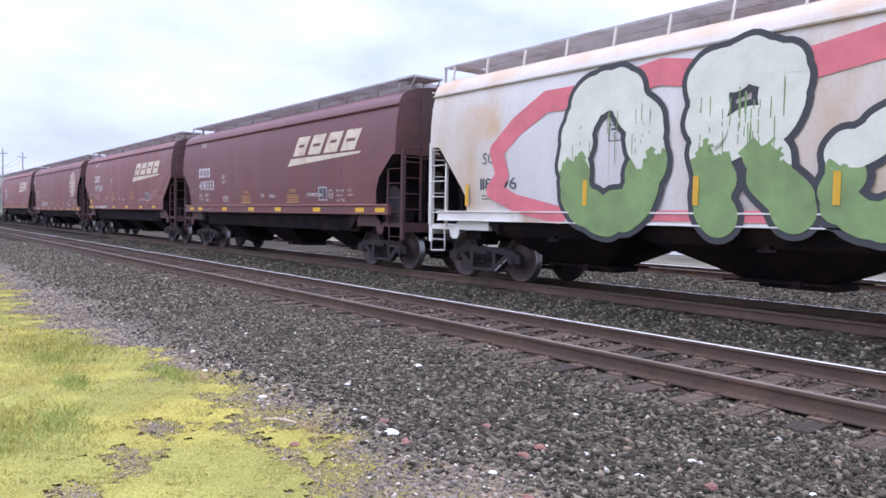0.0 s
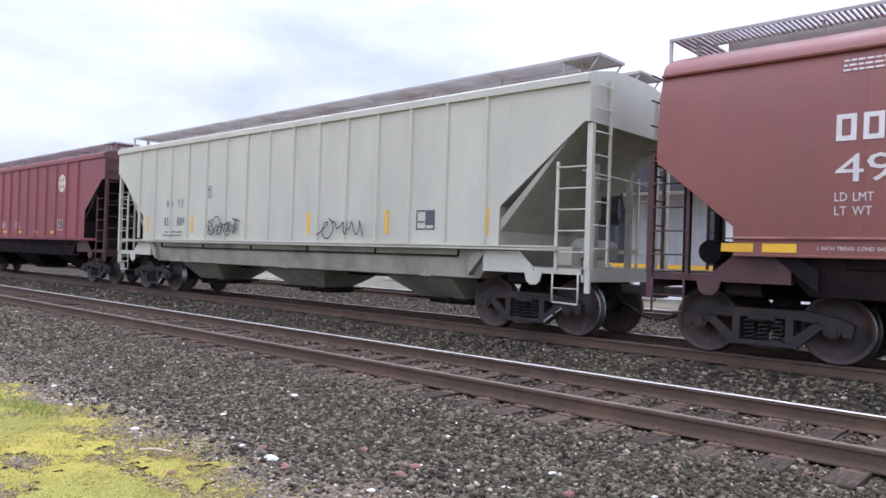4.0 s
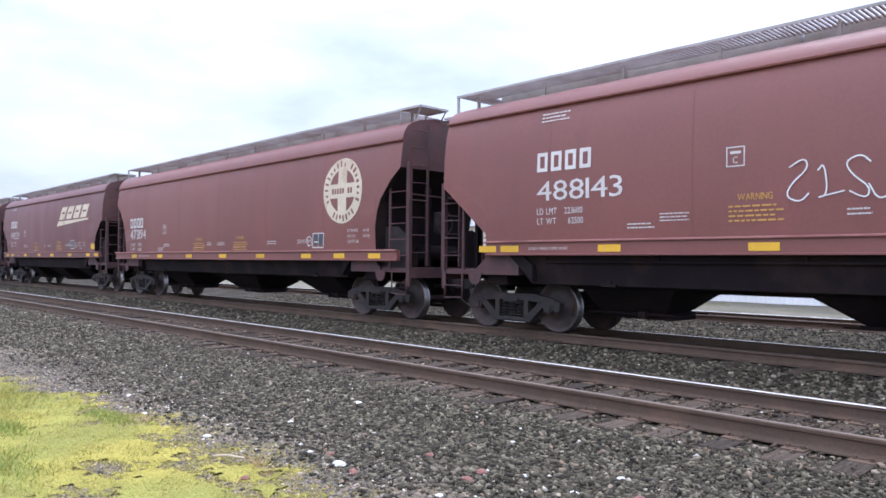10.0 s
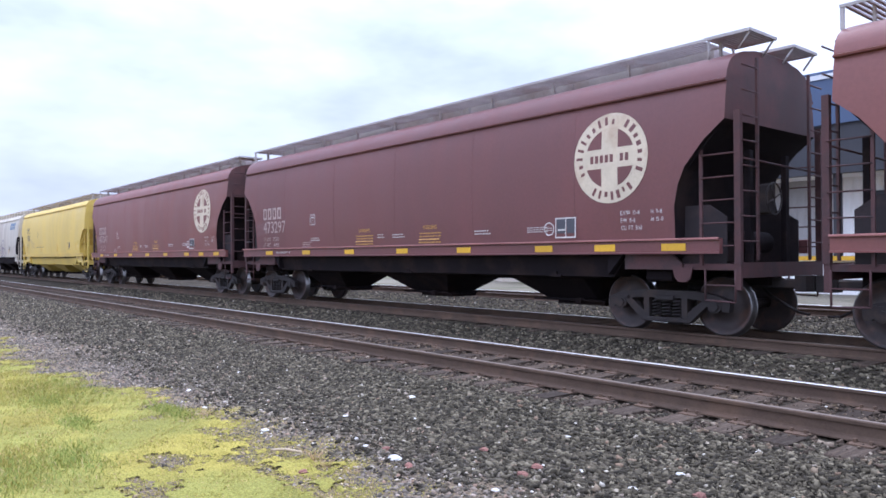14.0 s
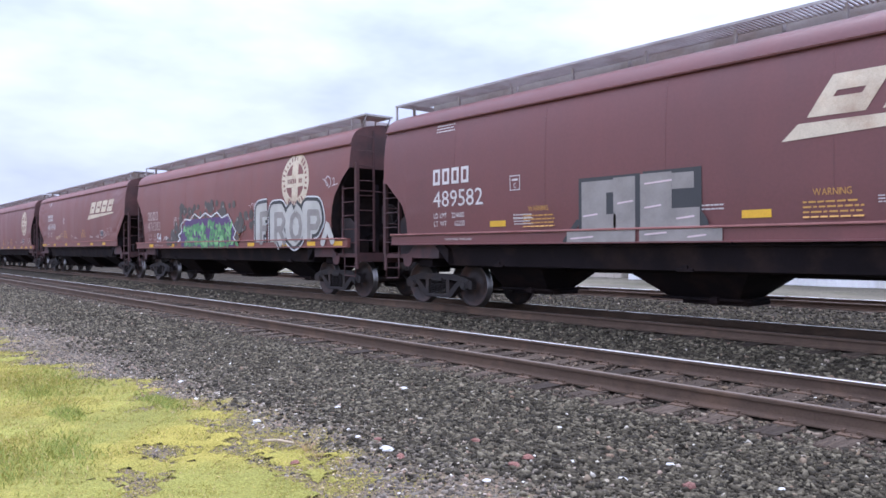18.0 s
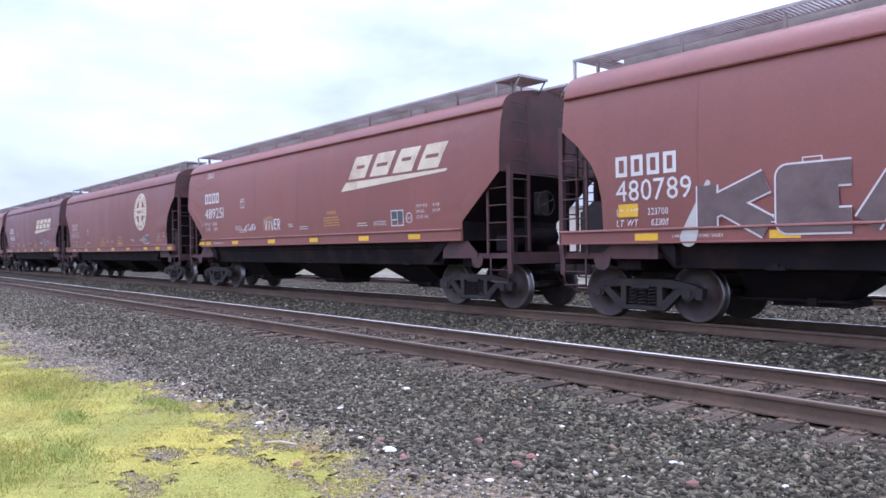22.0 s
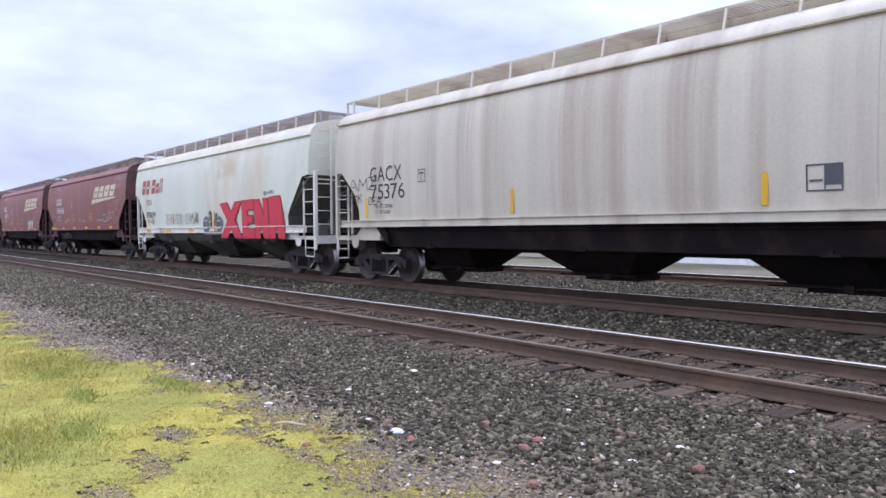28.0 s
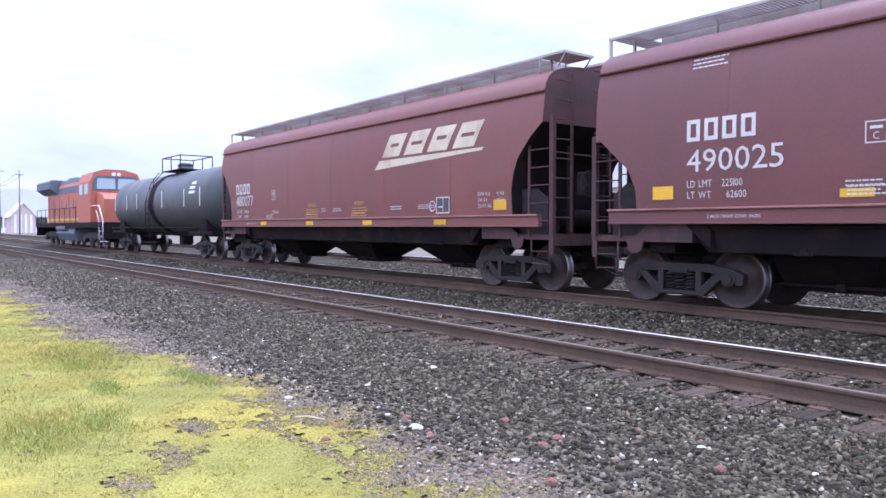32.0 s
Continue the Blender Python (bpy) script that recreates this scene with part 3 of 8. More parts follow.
CHIP = island_material("pale_chips", [(0.0, (0.30, 0.25, 0.17)), (0.6, (0.46, 0.41, 0.33)), (1.0, (0.62, 0.60, 0.55))], spec=0.15)
sx, sy = scatter(520, -10, -1.5, 2.6, 4.4, lambda x, y: (grassness(x, y) < 0.1) & (rng.random(len(x)) < np.exp(-((y - 3.35) / 0.5) ** 2)))
grains("pale_chips", "pale chips and dry crumbs strewn over the dirt", "litter", sx, sy, rng.uniform(0.012, 0.040, len(sx)), 0.5, CHIP, 0.012)
sx, sy = scatter(160, -11, 0, 3.8, 10.8, off_ties)
grains("pale_chips", "scattered pale chips among the ballast stones", "litter", sx, sy, rng.uniform(0.018, 0.045, len(sx)), 0.6, CHIP, 0.022)


def rock_shape(seed, flat_=0.6):
    def make(sh):
        r_ = random.Random(seed)
        n, rows = 9, ((-0.3, 0.75), (0.05, 1.0), (0.4, 0.8), (0.62, 0.4))
        vs = [((k * r_.uniform(0.8, 1.15)) * math.cos(2 * math.pi * i / n + 0.2 * j), k * r_.uniform(0.7, 1.1) * 0.75 * math.sin(2 * math.pi * i / n + 0.2 * j), h * flat_ * r_.uniform(0.85, 1.15)) for j, (h, k) in enumerate(rows) for i in range(n)]
        sh.add(vs, [[j * n + i, j * n + (i + 1) % n, (j + 1) * n + (i + 1) % n, (j + 1) * n + i] for j in range(3) for i in range(n)] + [list(range(3 * n, 4 * n))])
    return make


WHITE_ROCK = material("chalky_white_rock", (0.66, 0.65, 0.62), 0.9, 0, 0.15, 8.0, bump=0.4, bump_scale=50, rand=0.12)
RED_BIT = material("broken_red_brick", (0.24, 0.115, 0.09), 0.95, 0, 0.2, 12.0, bump=0.5, rand=0.15)
ROCKS = []
for k in range(4):
    sh_ = Shape()
    rock_shape(k)(sh_)
    ROCKS.append(sh_.mesh("white_rock", WHITE_ROCK))
for k, (x, y, r) in enumerate(((-4.87, 3.51, 0.10), (-6.69, 5.07, 0.075), (-6.42, 4.02, 0.05), (-4.32, 5.0, 0.05), (-3.09, 4.82, 0.05), (-6.43, 3.14, 0.06), (-2.88, 5.55, 0.045), (-7.79, 3.10, 0.05),
                               (-3.71, 3.53, 0.045), (-5.35, 3.55, 0.04), (-5.6, 3.62, 0.035), (-3.1, 4.25, 0.055), (-2.95, 4.2, 0.03), (-8.9, 3.35, 0.05), (-5.9, 4.5, 0.035), (-3.6, 4.3, 0.04), (-2.3, 4.9, 0.04), (-9.8, 4.4, 0.05))):
    thing("white_rock", "chalk-white stone lying on the dark gravel", "stone", "white stones", at=pose(x, y, float(ground_z(x, y)) + 0.012, 0, 0, 50 * k) @ Matrix.Diagonal((0.72 * r, 0.72 * r, 0.72 * r, 1)), data=ROCKS[k % 4])
for k, (x, y, r) in enumerate(((-3.83, 3.92, 0.055), (-3.9, 4.15, 0.05), (-2.73, 4.48, 0.06), (-5.15, 3.62, 0.05), (-4.6, 3.45, 0.05), (-3.25, 3.4, 0.05), (-4.55, 4.2, 0.045), (-5.0, 2.75, 0.04))):
    sh_ = Shape()
    rock_shape(20 + k, 0.8)(sh_)
    thing("brick_fragment", "dull red broken brick piece on the gravel", "brick fragment", "brick fragments", at=pose(x, y, float(ground_z(x, y)) + 0.012, 0, 0, 37 * k) @ Matrix.Diagonal((r, r, r, 1)), data=sh_.mesh("brick_fragment", RED_BIT))
sh_ = Shape()
sh_.path([(-0.14, 0, 0.02), (-0.02, 0.015, 0.03), (0.14, 0, 0.02)], 0.011, 6)
thing("stick", "pale dry stick on the ground", "stick", at=pose(-5.55, 2.9, -0.29, 0, 0, 35), data=sh_.mesh("stick", material("dry_straw_wood", (0.45, 0.36, 0.24), 0.9)))


# dry weeds on the rim of the moss
def weed_shape(sh):
    r_ = random.Random(4)
    for k in range(16):
        a, h, o = r_.uniform(0, 6.28), r_.uniform(0.05, 0.13), r_.uniform(0.0, 0.06)
        x, y = o * math.cos(a), o * math.sin(a)
        sh.path([(x, y, -0.01), (x + 0.4 * h * math.cos(a), y + 0.4 * h * math.sin(a), 0.6 * h), (x + 0.9 * h * math.cos(a), y + 0.9 * h * math.sin(a), h)], 0.0022, 3)


sh_ = Shape()
weed_shape(sh_)
WEED = sh_.mesh("dry_weed", material("dry_weed_straw", (0.40, 0.27, 0.15), 0.9, 0, 0.2, 9.0))
for k, (x, y, r) in enumerate(((-5.3, 3.02, 1.0), (-5.05, 2.95, 0.8), (-8.25, 2.72, 0.9), (-7.4, 2.95, 0.8), (-4.75, 3.05, 0.6))):
    thing("dry_weed", "small dry straw-coloured weed on the dirt", "weed", kind="stuff", at=pose(x, y, float(ground_z(x, y)), 0, 0, 71 * k) @ Matrix.Diagonal((r, r, r, 1)), data=WEED)


# ---- tracks ----
RAIL_OUTLINE = [(-0.07, -0.172), (0.07, -0.172), (0.07, -0.160), (0.018, -0.145), (0.009, -0.13), (0.009, -0.048), (0.034, -0.038), (0.037, -0.012), (0.030, -0.002),
                (0.022, 0.0), (-0.022, 0.0), (-0.030, -0.002), (-0.0345, -0.007), (-0.036, -0.038), (-0.009, -0.048), (-0.009, -0.13), (-0.018, -0.145), (-0.07, -0.160)]


def rail_shape(sh):
    n = len(RAIL_OUTLINE)
    vs = [(x, y, z) for x in (-420.0, 120.0) for y, z in RAIL_OUTLINE]
    for i in range(n):
        j = (i + 1) % n
        sh.add([vs[i], vs[i + n], vs[j + n], vs[j]], [[0, 3, 2, 1]], False, 1 if i in (10, 11) else 2 if i in (8, 9) else 0)


def tie_shape(sh):
    sh.box(0, 0, -0.262, 0.225, 2.6, 0.175, c=0.012)


def plate_shape(sh):
    sh.box(0, 0, -0.1715, 0.19, 0.36, 0.012)
    for sx_, sy_ in ((-0.06, -0.105), (0.06, 0.105), (0.06, -0.11), (-0.06, 0.11)):
        sh.box(sx_, sy_, -0.155, 0.018, 0.022, 0.03)
        sh.box(sx_, sy_ * 0.93, -0.142, 0.026, 0.036, 0.012)


def track(name, label, y, ties, x0, step, plates):
    tr = thing(name, label, "railway track", kind="structure", at=pose(0, y, 0))
    for s in (-1, 1):
        part("rail", 0, rail_shape, [STEEL_RUST, RAIL_TOP, RAIL_HEAD], tr, pose(-150 + s * 150, s * HALF_GAUGE, 0, 0, 0, 0 if s > 0 else 180))
    for i in range(ties):
        part("tie", 0, tie_shape, [TIE_WOOD], tr, pose(x0 - i * step + rng.normal() * 0.015, rng.normal() * 0.02, rng.normal() * 0.006, 0, 0, rng.normal() * 0.6))
    for i in range(plates):
        for s in (-1, 1):
            part("tie_plate", 0, plate_shape, [STEEL_RUST], tr, pose(x0 - i * step, s * HALF_GAUGE, 0))
    return tr


track("track_near", "empty railway track with brown rails on weathered wooden ties", NEAR_Y, 170, TIE_X0 + 9 * TIE_STEP, TIE_STEP, 60)
track("track_middle", "railway track that carries the grain train", TRAIN_Y, 90, 4.2, 0.52, 0)
track("track_far", "rusty siding track behind the train", THIRD_Y, 70, 4.5, 0.53, 0)


# ---- lettering: flat glyphs of the built-in font, put together into strings ----
GLYPHS = {}


def load_glyphs(chars):
    made = []
    for ch in chars:
        cu = bpy.data.curves.new("glyph", "FONT")
        cu.body, cu.size, cu.resolution_u = ch, 1.0, 2
        made.append((ch, new("glyph", cu)))
    bpy.context.view_layer.update()
    dg = bpy.context.evaluated_depsgraph_get()
    for ch, ob in made:
        me = bpy.data.meshes.new_from_object(ob.evaluated_get(dg))
        vs = [(v.co.x, v.co.y) for v in me.vertices]
        fs = [list(p.vertices) for p in me.polygons]
        GLYPHS[ch] = (vs, fs, max((v[0] for v in vs), default=0.3), min((v[0] for v in vs), default=0))
        bpy.data.meshes.remove(me)
        cu = ob.data
        bpy.data.objects.remove(ob)
        bpy.data.curves.remove(cu)


load_glyphs("ABCDEFGHILMNOPRTUWXYKSVJZ0123456789-.")


class Flat:
    """A flat figure in the plane of a wagon's side: x along it, z up."""

    def __init__(self):
        self.v, self.f, self.up, self.turn = [], [], {}, 0

    def poly(self, pts, over=False):
        o = len(self.v)
        self.v += list(pts)
        self.f.append(list(range(o, o + len(pts))))
        if over:
            for i in range(o, o + len(pts)):
                self.up[i] = 0.0002 * (self.turn % 34)

    def bar(self, x, z, w, h, slant=0.0):
        self.poly([(x, z), (x + w, z), (x + w + slant * h, z + h), (x + slant * h, z + h)])

    def text(self, s, x, z, h, squeeze=0.85, gap=0.10, slant=0.0):
        k = h / 0.70
        for ch in s:
            if ch == " ":
                x += h * 0.5
                continue
            vs, fs, hi, lo = GLYPHS[ch]
            o = len(self.v)
            self.v += [(x + (a - lo) * k * squeeze + slant * b * k, z + b * k) for a, b in vs]
            self.f += [[o + i for i in f] for f in fs]
            x += (hi - lo) * k * squeeze + gap * h
        return x

    def lines(self, x, z, w, h, rows, rnd):
        """Rows of unreadably small print, as thin bars."""
        pitch = h / rows
        for i in range(rows):
            a = x
            while a < x + w * (1 - 0.12 * (i % 2)):
                b = a + w * rnd.uniform(0.06, 0.18)
                self.bar(a, z + i * pitch, min(b, x + w) - a, pitch * 0.36)
                a = b + w * 0.03

    def disc(self, x, z, r, n=28, a0=0.0, a1=2 * math.pi, r0=0.0, over=False):
        self.turn += r0 == 0
        if r0 == 0 and a1 - a0 > 6.2:
            if r < 0.3:
                self.poly([(x + r * math.cos(a0 + (a1 - a0) * i / n), z + r * math.sin(a0 + (a1 - a0) * i / n)) for i in range(n)], over)
                return
            for k in range(6):
                self.disc(x, z, r * (k + 1) / 6, n, a0, a1, r * max(k, 0.02) / 6, over)
            return
        for i in range(n):
            p, q = a0 + (a1 - a0) * i / n, a0 + (a1 - a0) * (i + 1) / n
            self.poly([(x + r0 * math.cos(p), z + r0 * math.sin(p)), (x + r * math.cos(p), z + r * math.sin(p)), (x + r * math.cos(q), z + r * math.sin(q)), (x + r0 * math.cos(q), z + r0 * math.sin(q))], over)

    def stroke(self, pts, w, w2=None, ends=True):
        """A painted stroke along a line of points, cut into short pieces with round ends."""
        w2 = w if w2 is None else w2
        n = len(pts) - 1
        for k, ((ax, az), (bx, bz)) in enumerate(zip(pts, pts[1:])):
            d = math.hypot(bx - ax, bz - az) or 1e-6
            m = max(1, int(d / 0.25))
            nx, nz = -(bz - az) / d, (bx - ax) / d
            self.turn += 1
            for j in range(m):
                u0, u1 = j / m, (j + 1) / m
                r0, r1 = (w + (w2 - w) * (k + u0) / n) / 2, (w + (w2 - w) * (k + u1) / n) / 2
                p0, p1 = (ax + (bx - ax) * u0, az + (bz - az) * u0), (ax + (bx - ax) * u1, az + (bz - az) * u1)
                across = max(1, int(max(r0, r1) / 0.08))
                for c in range(across):
                    a, b = -1 + 2 * c / across, -1 + 2 * (c + 1) / across
                    self.poly([(p0[0] + a * nx * r0, p0[1] + a * nz * r0), (p1[0] + a * nx * r1, p1[1] + a * nz * r1), (p1[0] + b * nx * r1, p1[1] + b * nz * r1), (p0[0] + b * nx * r0, p0[1] + b * nz * r0)], True)
        for k, (ax, az) in enumerate(pts):
            if not ends and k in (0, n):
                continue
            self.disc(ax, az, (w + (w2 - w) * k / n) / 2 * 0.998, 9 if w < 0.2 else 20, over=True)


SIDE = [(1.40, 1.50), (1.70, 1.525), (2.2, 1.555), (2.9, 1.565), (3.5, 1.545), (3.9, 1.50), (4.12, 1.445), (4.2, 1.415)]


def half_width(z, kind="curved"):
    if kind == "ribbed":
        return 1.50
    return float(np.interp(z, [a for a, b in SIDE], [b for a, b in SIDE]))


def decal(name, flat, mat, car, kind="curved", lift=0.010, label="", even=False):
    """Paint on the near side of a wagon, following its curve, as a thin film."""
    me = bpy.data.meshes.new(name)
    seen, spots, at = {}, [], []
    for i, (x, z) in enumerate(flat.v):
        key = (round(x, 4), round(z, 4), flat.up.get(i, 0))
        if key not in seen:
            seen[key] = len(spots)
            spots.append((x, -(max(1.556 if even else 1.553 if z < 1.74 else 0, half_width(z, kind)) + lift + flat.up.get(i, 0)), z))
        at.append(seen[key])
    faces = [list(dict.fromkeys(at[i] for i in f)) for f in flat.f]
    me.from_pydata(spots, [], [f for f in faces if len(f) > 2])
    me.materials.append(mat)
    me.update()
    ob = new(name, me)
    ob.parent = car
    return tagged(ob, label) if label else ob


# ---- running gear ----
AXLE_X, WHEEL_R = 0.925, 0.495


def wheelset_shape(sh):
    for s in (-1, 1):
        rings = [(-0.83, 0.001), (-0.83, 0.085), (-0.80, 0.10), (-0.77, 0.145), (-0.735, 0.20), (-0.705, 0.36), (-0.79, 0.392), (-0.795, 0.44)]
        inner = [(-0.675, 0.487), (-0.655, 0.48), (-0.655, 0.40), (-0.675, 0.36), (-0.68, 0.2), (-0.65, 0.09)]
        tread = [(-0.795, 0.44), (-0.79, 0.455), (-0.70, 0.459), (-0.675, 0.487)]
        k = WHEEL_R / 0.457
        sh.lathe([(s * -a, r * k) for a, r in rings], (0, 0), 32, 0)
        sh.lathe([(s * -a, r * k) for a, r in tread], (0, 0), 32, 1)
        sh.lathe([(s * -a, r * k) for a, r in inner], (0, 0), 32, 0)
    sh.rod((0, -0.66, 0), (0, 0.66, 0), 0.08, 10)
    for k in range(3):
        a = 2 * math.pi * k / 3
        sh.box(0.045 * math.cos(a), -0.832, 0.045 * math.sin(a), 0.02, 0.02, 0.02)


def side_frame_shape(sh):
    y0, y1 = -0.07, 0.07
    top = [(-1.10, 0.37), (-1.12, 0.55), (-0.95, 0.63), (-0.55, 0.71), (0.55, 0.71), (0.95, 0.63), (1.12, 0.55), (1.10, 0.37), (0.99, 0.37), (0.97, 0.47), (0.80, 0.53), (0.40, 0.575), (-0.40, 0.575), (-0.80, 0.53), (-0.97, 0.47), (-0.99, 0.37)]
    n = len(top)
    vs = [(a, d, b) for d in (y0, y1) for a, b in top]
    quads = [(0, 1, 14, 15), (1, 2, 13, 14), (2, 3, 12, 13), (3, 4, 11, 12), (4, 5, 10, 11), (5, 6, 9, 10), (6, 7, 8, 9)]
    sh.add(vs, [list(q) for q in quads] + [[i + n for i in reversed(q)] for q in quads] + [[i, i + n, (i + 1) % n + n, (i + 1) % n] for i in range(n)])
    for s in (-1, 1):
        sh.prism([(s * 0.82, 0.54), (s * 0.68, 0.57), (s * 0.30, 0.23), (s * 0.42, 0.13)], y0, y1)
        sh.prism([(s * 0.30, 0.22), (s * 0.40, 0.22), (s * 0.40, 0.59), (s * 0.30, 0.59)], y0 - 0.005, y1)
        sh.rod((s * 0.868, -0.09, 0.457), (s * 0.868, 0.05, 0.457), 0.115, 12)
        sh.rod((s * 0.868, -0.12, 0.457), (s * 0.868, -0.09, 0.457), 0.075, 12)
        sh.box(s * 0.868, 0, 0.565, 0.30, 0.17, 0.05)
    sh.box(0, 0, 0.175, 0.80, 0.15, 0.09, c=0.02)
    sh.box(0, -0.02, 0.575, 0.34, 0.18, 0.10, c=0.02)
    sh.v = [(x * AXLE_X / 0.868, y, WHEEL_R + 0.95 * (z - 0.457)) for x, y, z in sh.v]


def spring_shape(sh):
    for x in (0.0,):
        for k in range(5):
            z = 0.275 + k * 0.058
            n = 10
            for i in range(n):
                a, b = 2 * math.pi * i / n, 2 * math.pi * (i + 1) / n
                sh.rod((x + 0.08 * math.cos(a), 0.08 * math.sin(a), z + 0.058 * i / n), (x + 0.08 * math.cos(b), 0.08 * math.sin(b), z + 0.058 * (i + 1) / n), 0.017, 4, caps=False)


def frame_stencil_shape(sh):
    """Small print along one slanting arm of the side frame."""
    r_ = random.Random(2)
    for k in range(9):
        if k != 4:
            u = k / 8
            x, z, h = (0.79 - 0.37 * u) * AXLE_X / 0.868, 0.525 - 0.275 * u, r_.uniform(0.018, 0.026)
            sh.prism([(x - h, z), (x, z - h * 0.8), (x + h, z), (x, z + h * 0.8)], -0.0755, -0.0715)


def bolster_shape(sh):
    sh.box(0, 0, 0.60, 0.36, 1.9, 0.22, c=0.04)
    sh.rod((0, 0, 0.70), (0, 0, 0.84), 0.2, 14)
    for s in (-1, 1):
        sh.box(s * 0.36, 0, 0.40, 0.07, 1.45, 0.09)
        for w in (-1, 1):
            sh.box(s * 0.405, w * 0.7337, 0.42, 0.045, 0.1, 0.24)


WHEELS = []


def truck(car, x, stencil=False):
    t = part("truck", 0, bolster_shape, [TRUCK], car, pose(x, 0, 0))
    for s in (-1, 1):
        part("side_frame", 0, side_frame_shape, [TRUCK], t, pose(0, s * 1.0, 0, 0, 0, 0 if s < 0 else 180))
        for d in (-0.2, 0.0, 0.2):
            part("spring", 0, spring_shape, [TRUCK], t, pose(d, s * 1.0, 0))
    if stencil:
        part("frame_stencil", 0, frame_stencil_shape, [WHITE_MARK], t, pose(0, -1.0, 0))
    for s in (-1, 1):
        w = part("wheelset", 0, wheelset_shape, [WHEEL, TREAD], t, pose(s * AXLE_X, 0, WHEEL_R))
        WHEELS.append((w, car, s * AXLE_X))
    return t


def coupler_shape(reach):
    def make(sh):
        sh.box(-reach / 2 - 0.1, 0, 0.86, reach, 0.15, 0.17, c=0.03)
        sh.box(-reach - 0.05, 0, 0.88, 0.30, 0.36, 0.30, c=0.03)
        sh.prism([(-0.16, -0.15), (0.03, -0.17), (0.10, -0.06), (0.06, 0.06), (0.12, 0.16), (-0.05, 0.19), (-0.18, 0.10)], 0.74, 1.0, "z")
        sh.path([(-reach + 0.05, 0.28, 0.80), (-reach + 0.25, 0.30, 0.62), (-0.28, 0.24, 0.38), (-0.05, 0.12, 0.36)], 0.025, 6)
    return make


# ---- covered hoppers ----
# lower edge of the side sheet near the ends: (distance in from the coupling, height)
CUTS = {"round": [(0.62, 3.60), (1.15, 3.17), (1.49, 2.77), (1.62, 2.48), (1.69, 2.15), (1.70, 1.42)],
        "angle": [(0.72, 2.95), (1.98, 1.90), (1.985, 1.46)],
        "short": [(0.80, 2.92), (0.92, 2.91), (1.53, 2.36), (1.68, 2.0), (1.70, 1.42)],
        "notch": [(0.80, 2.98), (1.15, 2.95), (1.95, 2.02), (2.10, 1.80), (2.11, 1.42)],
        "coer": [(0.80, 2.78), (1.10, 2.74), (1.90, 1.78), (1.905, 1.46)],
        "pale": [(0.80, 2.92), (1.15, 2.88), (1.75, 2.30), (1.92, 1.90), (1.93, 1.46)],
        "rib": [(0.72, 3.58), (2.05, 2.52), (2.055, 1.50)],
        "ribwide": [(0.62, 3.66), (2.35, 2.28), (2.355, 1.50)]}
SILL = {"round": (1.36, 1.60), "angle": (1.48, 1.74), "short": (1.41, 1.66), "notch": (1.30, 1.52), "coer": (1.47, 1.70), "pale": (1.44, 1.62), "rib": (1.50, 1.58), "ribwide": (1.50, 1.58)}


FRONT = 0.15        # the leading end of the round-cut wagons stands out by so much more


def hopper_lengths(L):
    return {"B": L / 2 - 0.80, "T": L / 2 - 2.04}


def cut_height(inset, cut):
    """Height of the lower edge of the side sheet, that far in from the coupling."""
    pts = CUTS[cut]
    return float(np.interp(inset, [i for i, z in pts], [z for i, z in pts]))


def body_shape(L, cut):
    def make(sh):
        kind = "ribbed" if "rib" in cut else "curved"
        first = 0.52 if kind == "ribbed" else 0.80
        B = L / 2 - first
        low = SILL[cut][0]
        insets = sorted({first} | {i for i, z in CUTS[cut] if i > first})
        lim = insets[-1] - first
        ds = [i - first for i in insets]
        span = [-(B - lim) + (B - lim) * 2 * i / 12 for i in range(1, 12)]
        xs = [-(B - d) for d in ds] + span + [B - d for d in reversed(ds)]
        if kind == "ribbed":
            roof = [(1.50, 4.30), (1.56, 4.31), (1.56, 4.44), (1.42, 4.50), (0.7, 4.64), (0.0, 4.66)]
        else:
            lip = {"round": 4.05, "short": 4.13, "coer": 4.11, "notch": 4.12}.get(cut, 4.19)
            w = half_width(lip)
            roof = [(w, lip), (w + 0.060, lip + 0.005), (w + 0.070, lip + 0.035), (w + 0.02, lip + 0.05), (1.42 + 0.3 * (4.19 - lip), 0.5 * lip + 0.5 * 4.38), (1.36, 4.39), (1.22, 4.49), (0.95, 4.59), (0.55, 4.66), (0.0, 4.68)]
        ztop = roof[0][1]
        m = 14
        rings = []
        for x in xs:
            zc = cut_height(L / 2 - abs(x), cut) if L / 2 - abs(x) < insets[-1] - 1e-6 else low
            side = [(half_width(zc + (ztop - zc) * i / m, kind), zc + (ztop - zc) * i / m) for i in range(m)]
            half = side + roof
            ring = [(x, -y, z) for y, z in half] + [(x, y, z) for y, z in reversed(half[:-1])]
            rings.append(ring)
        n = len(rings[0])
        sh.v += [v for r in rings for v in r]
        for k in range(len(rings) - 1):
            for i in range(n):
                a, b = k * n + i, k * n + (i + 1) % n
                sh.f.append([a, a + n, b + n, b])
                sh.s.append(True)
                sh.mi.append(1 if i == n - 1 else 0)
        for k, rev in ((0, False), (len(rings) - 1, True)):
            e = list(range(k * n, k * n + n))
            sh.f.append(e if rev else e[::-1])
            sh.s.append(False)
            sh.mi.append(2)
        if cut == "round":
            sh.v = [(x + FRONT if x > B - lim - 0.01 else x, y, z) for x, y, z in sh.v]
        sh.sharp = radians(26)
    return make


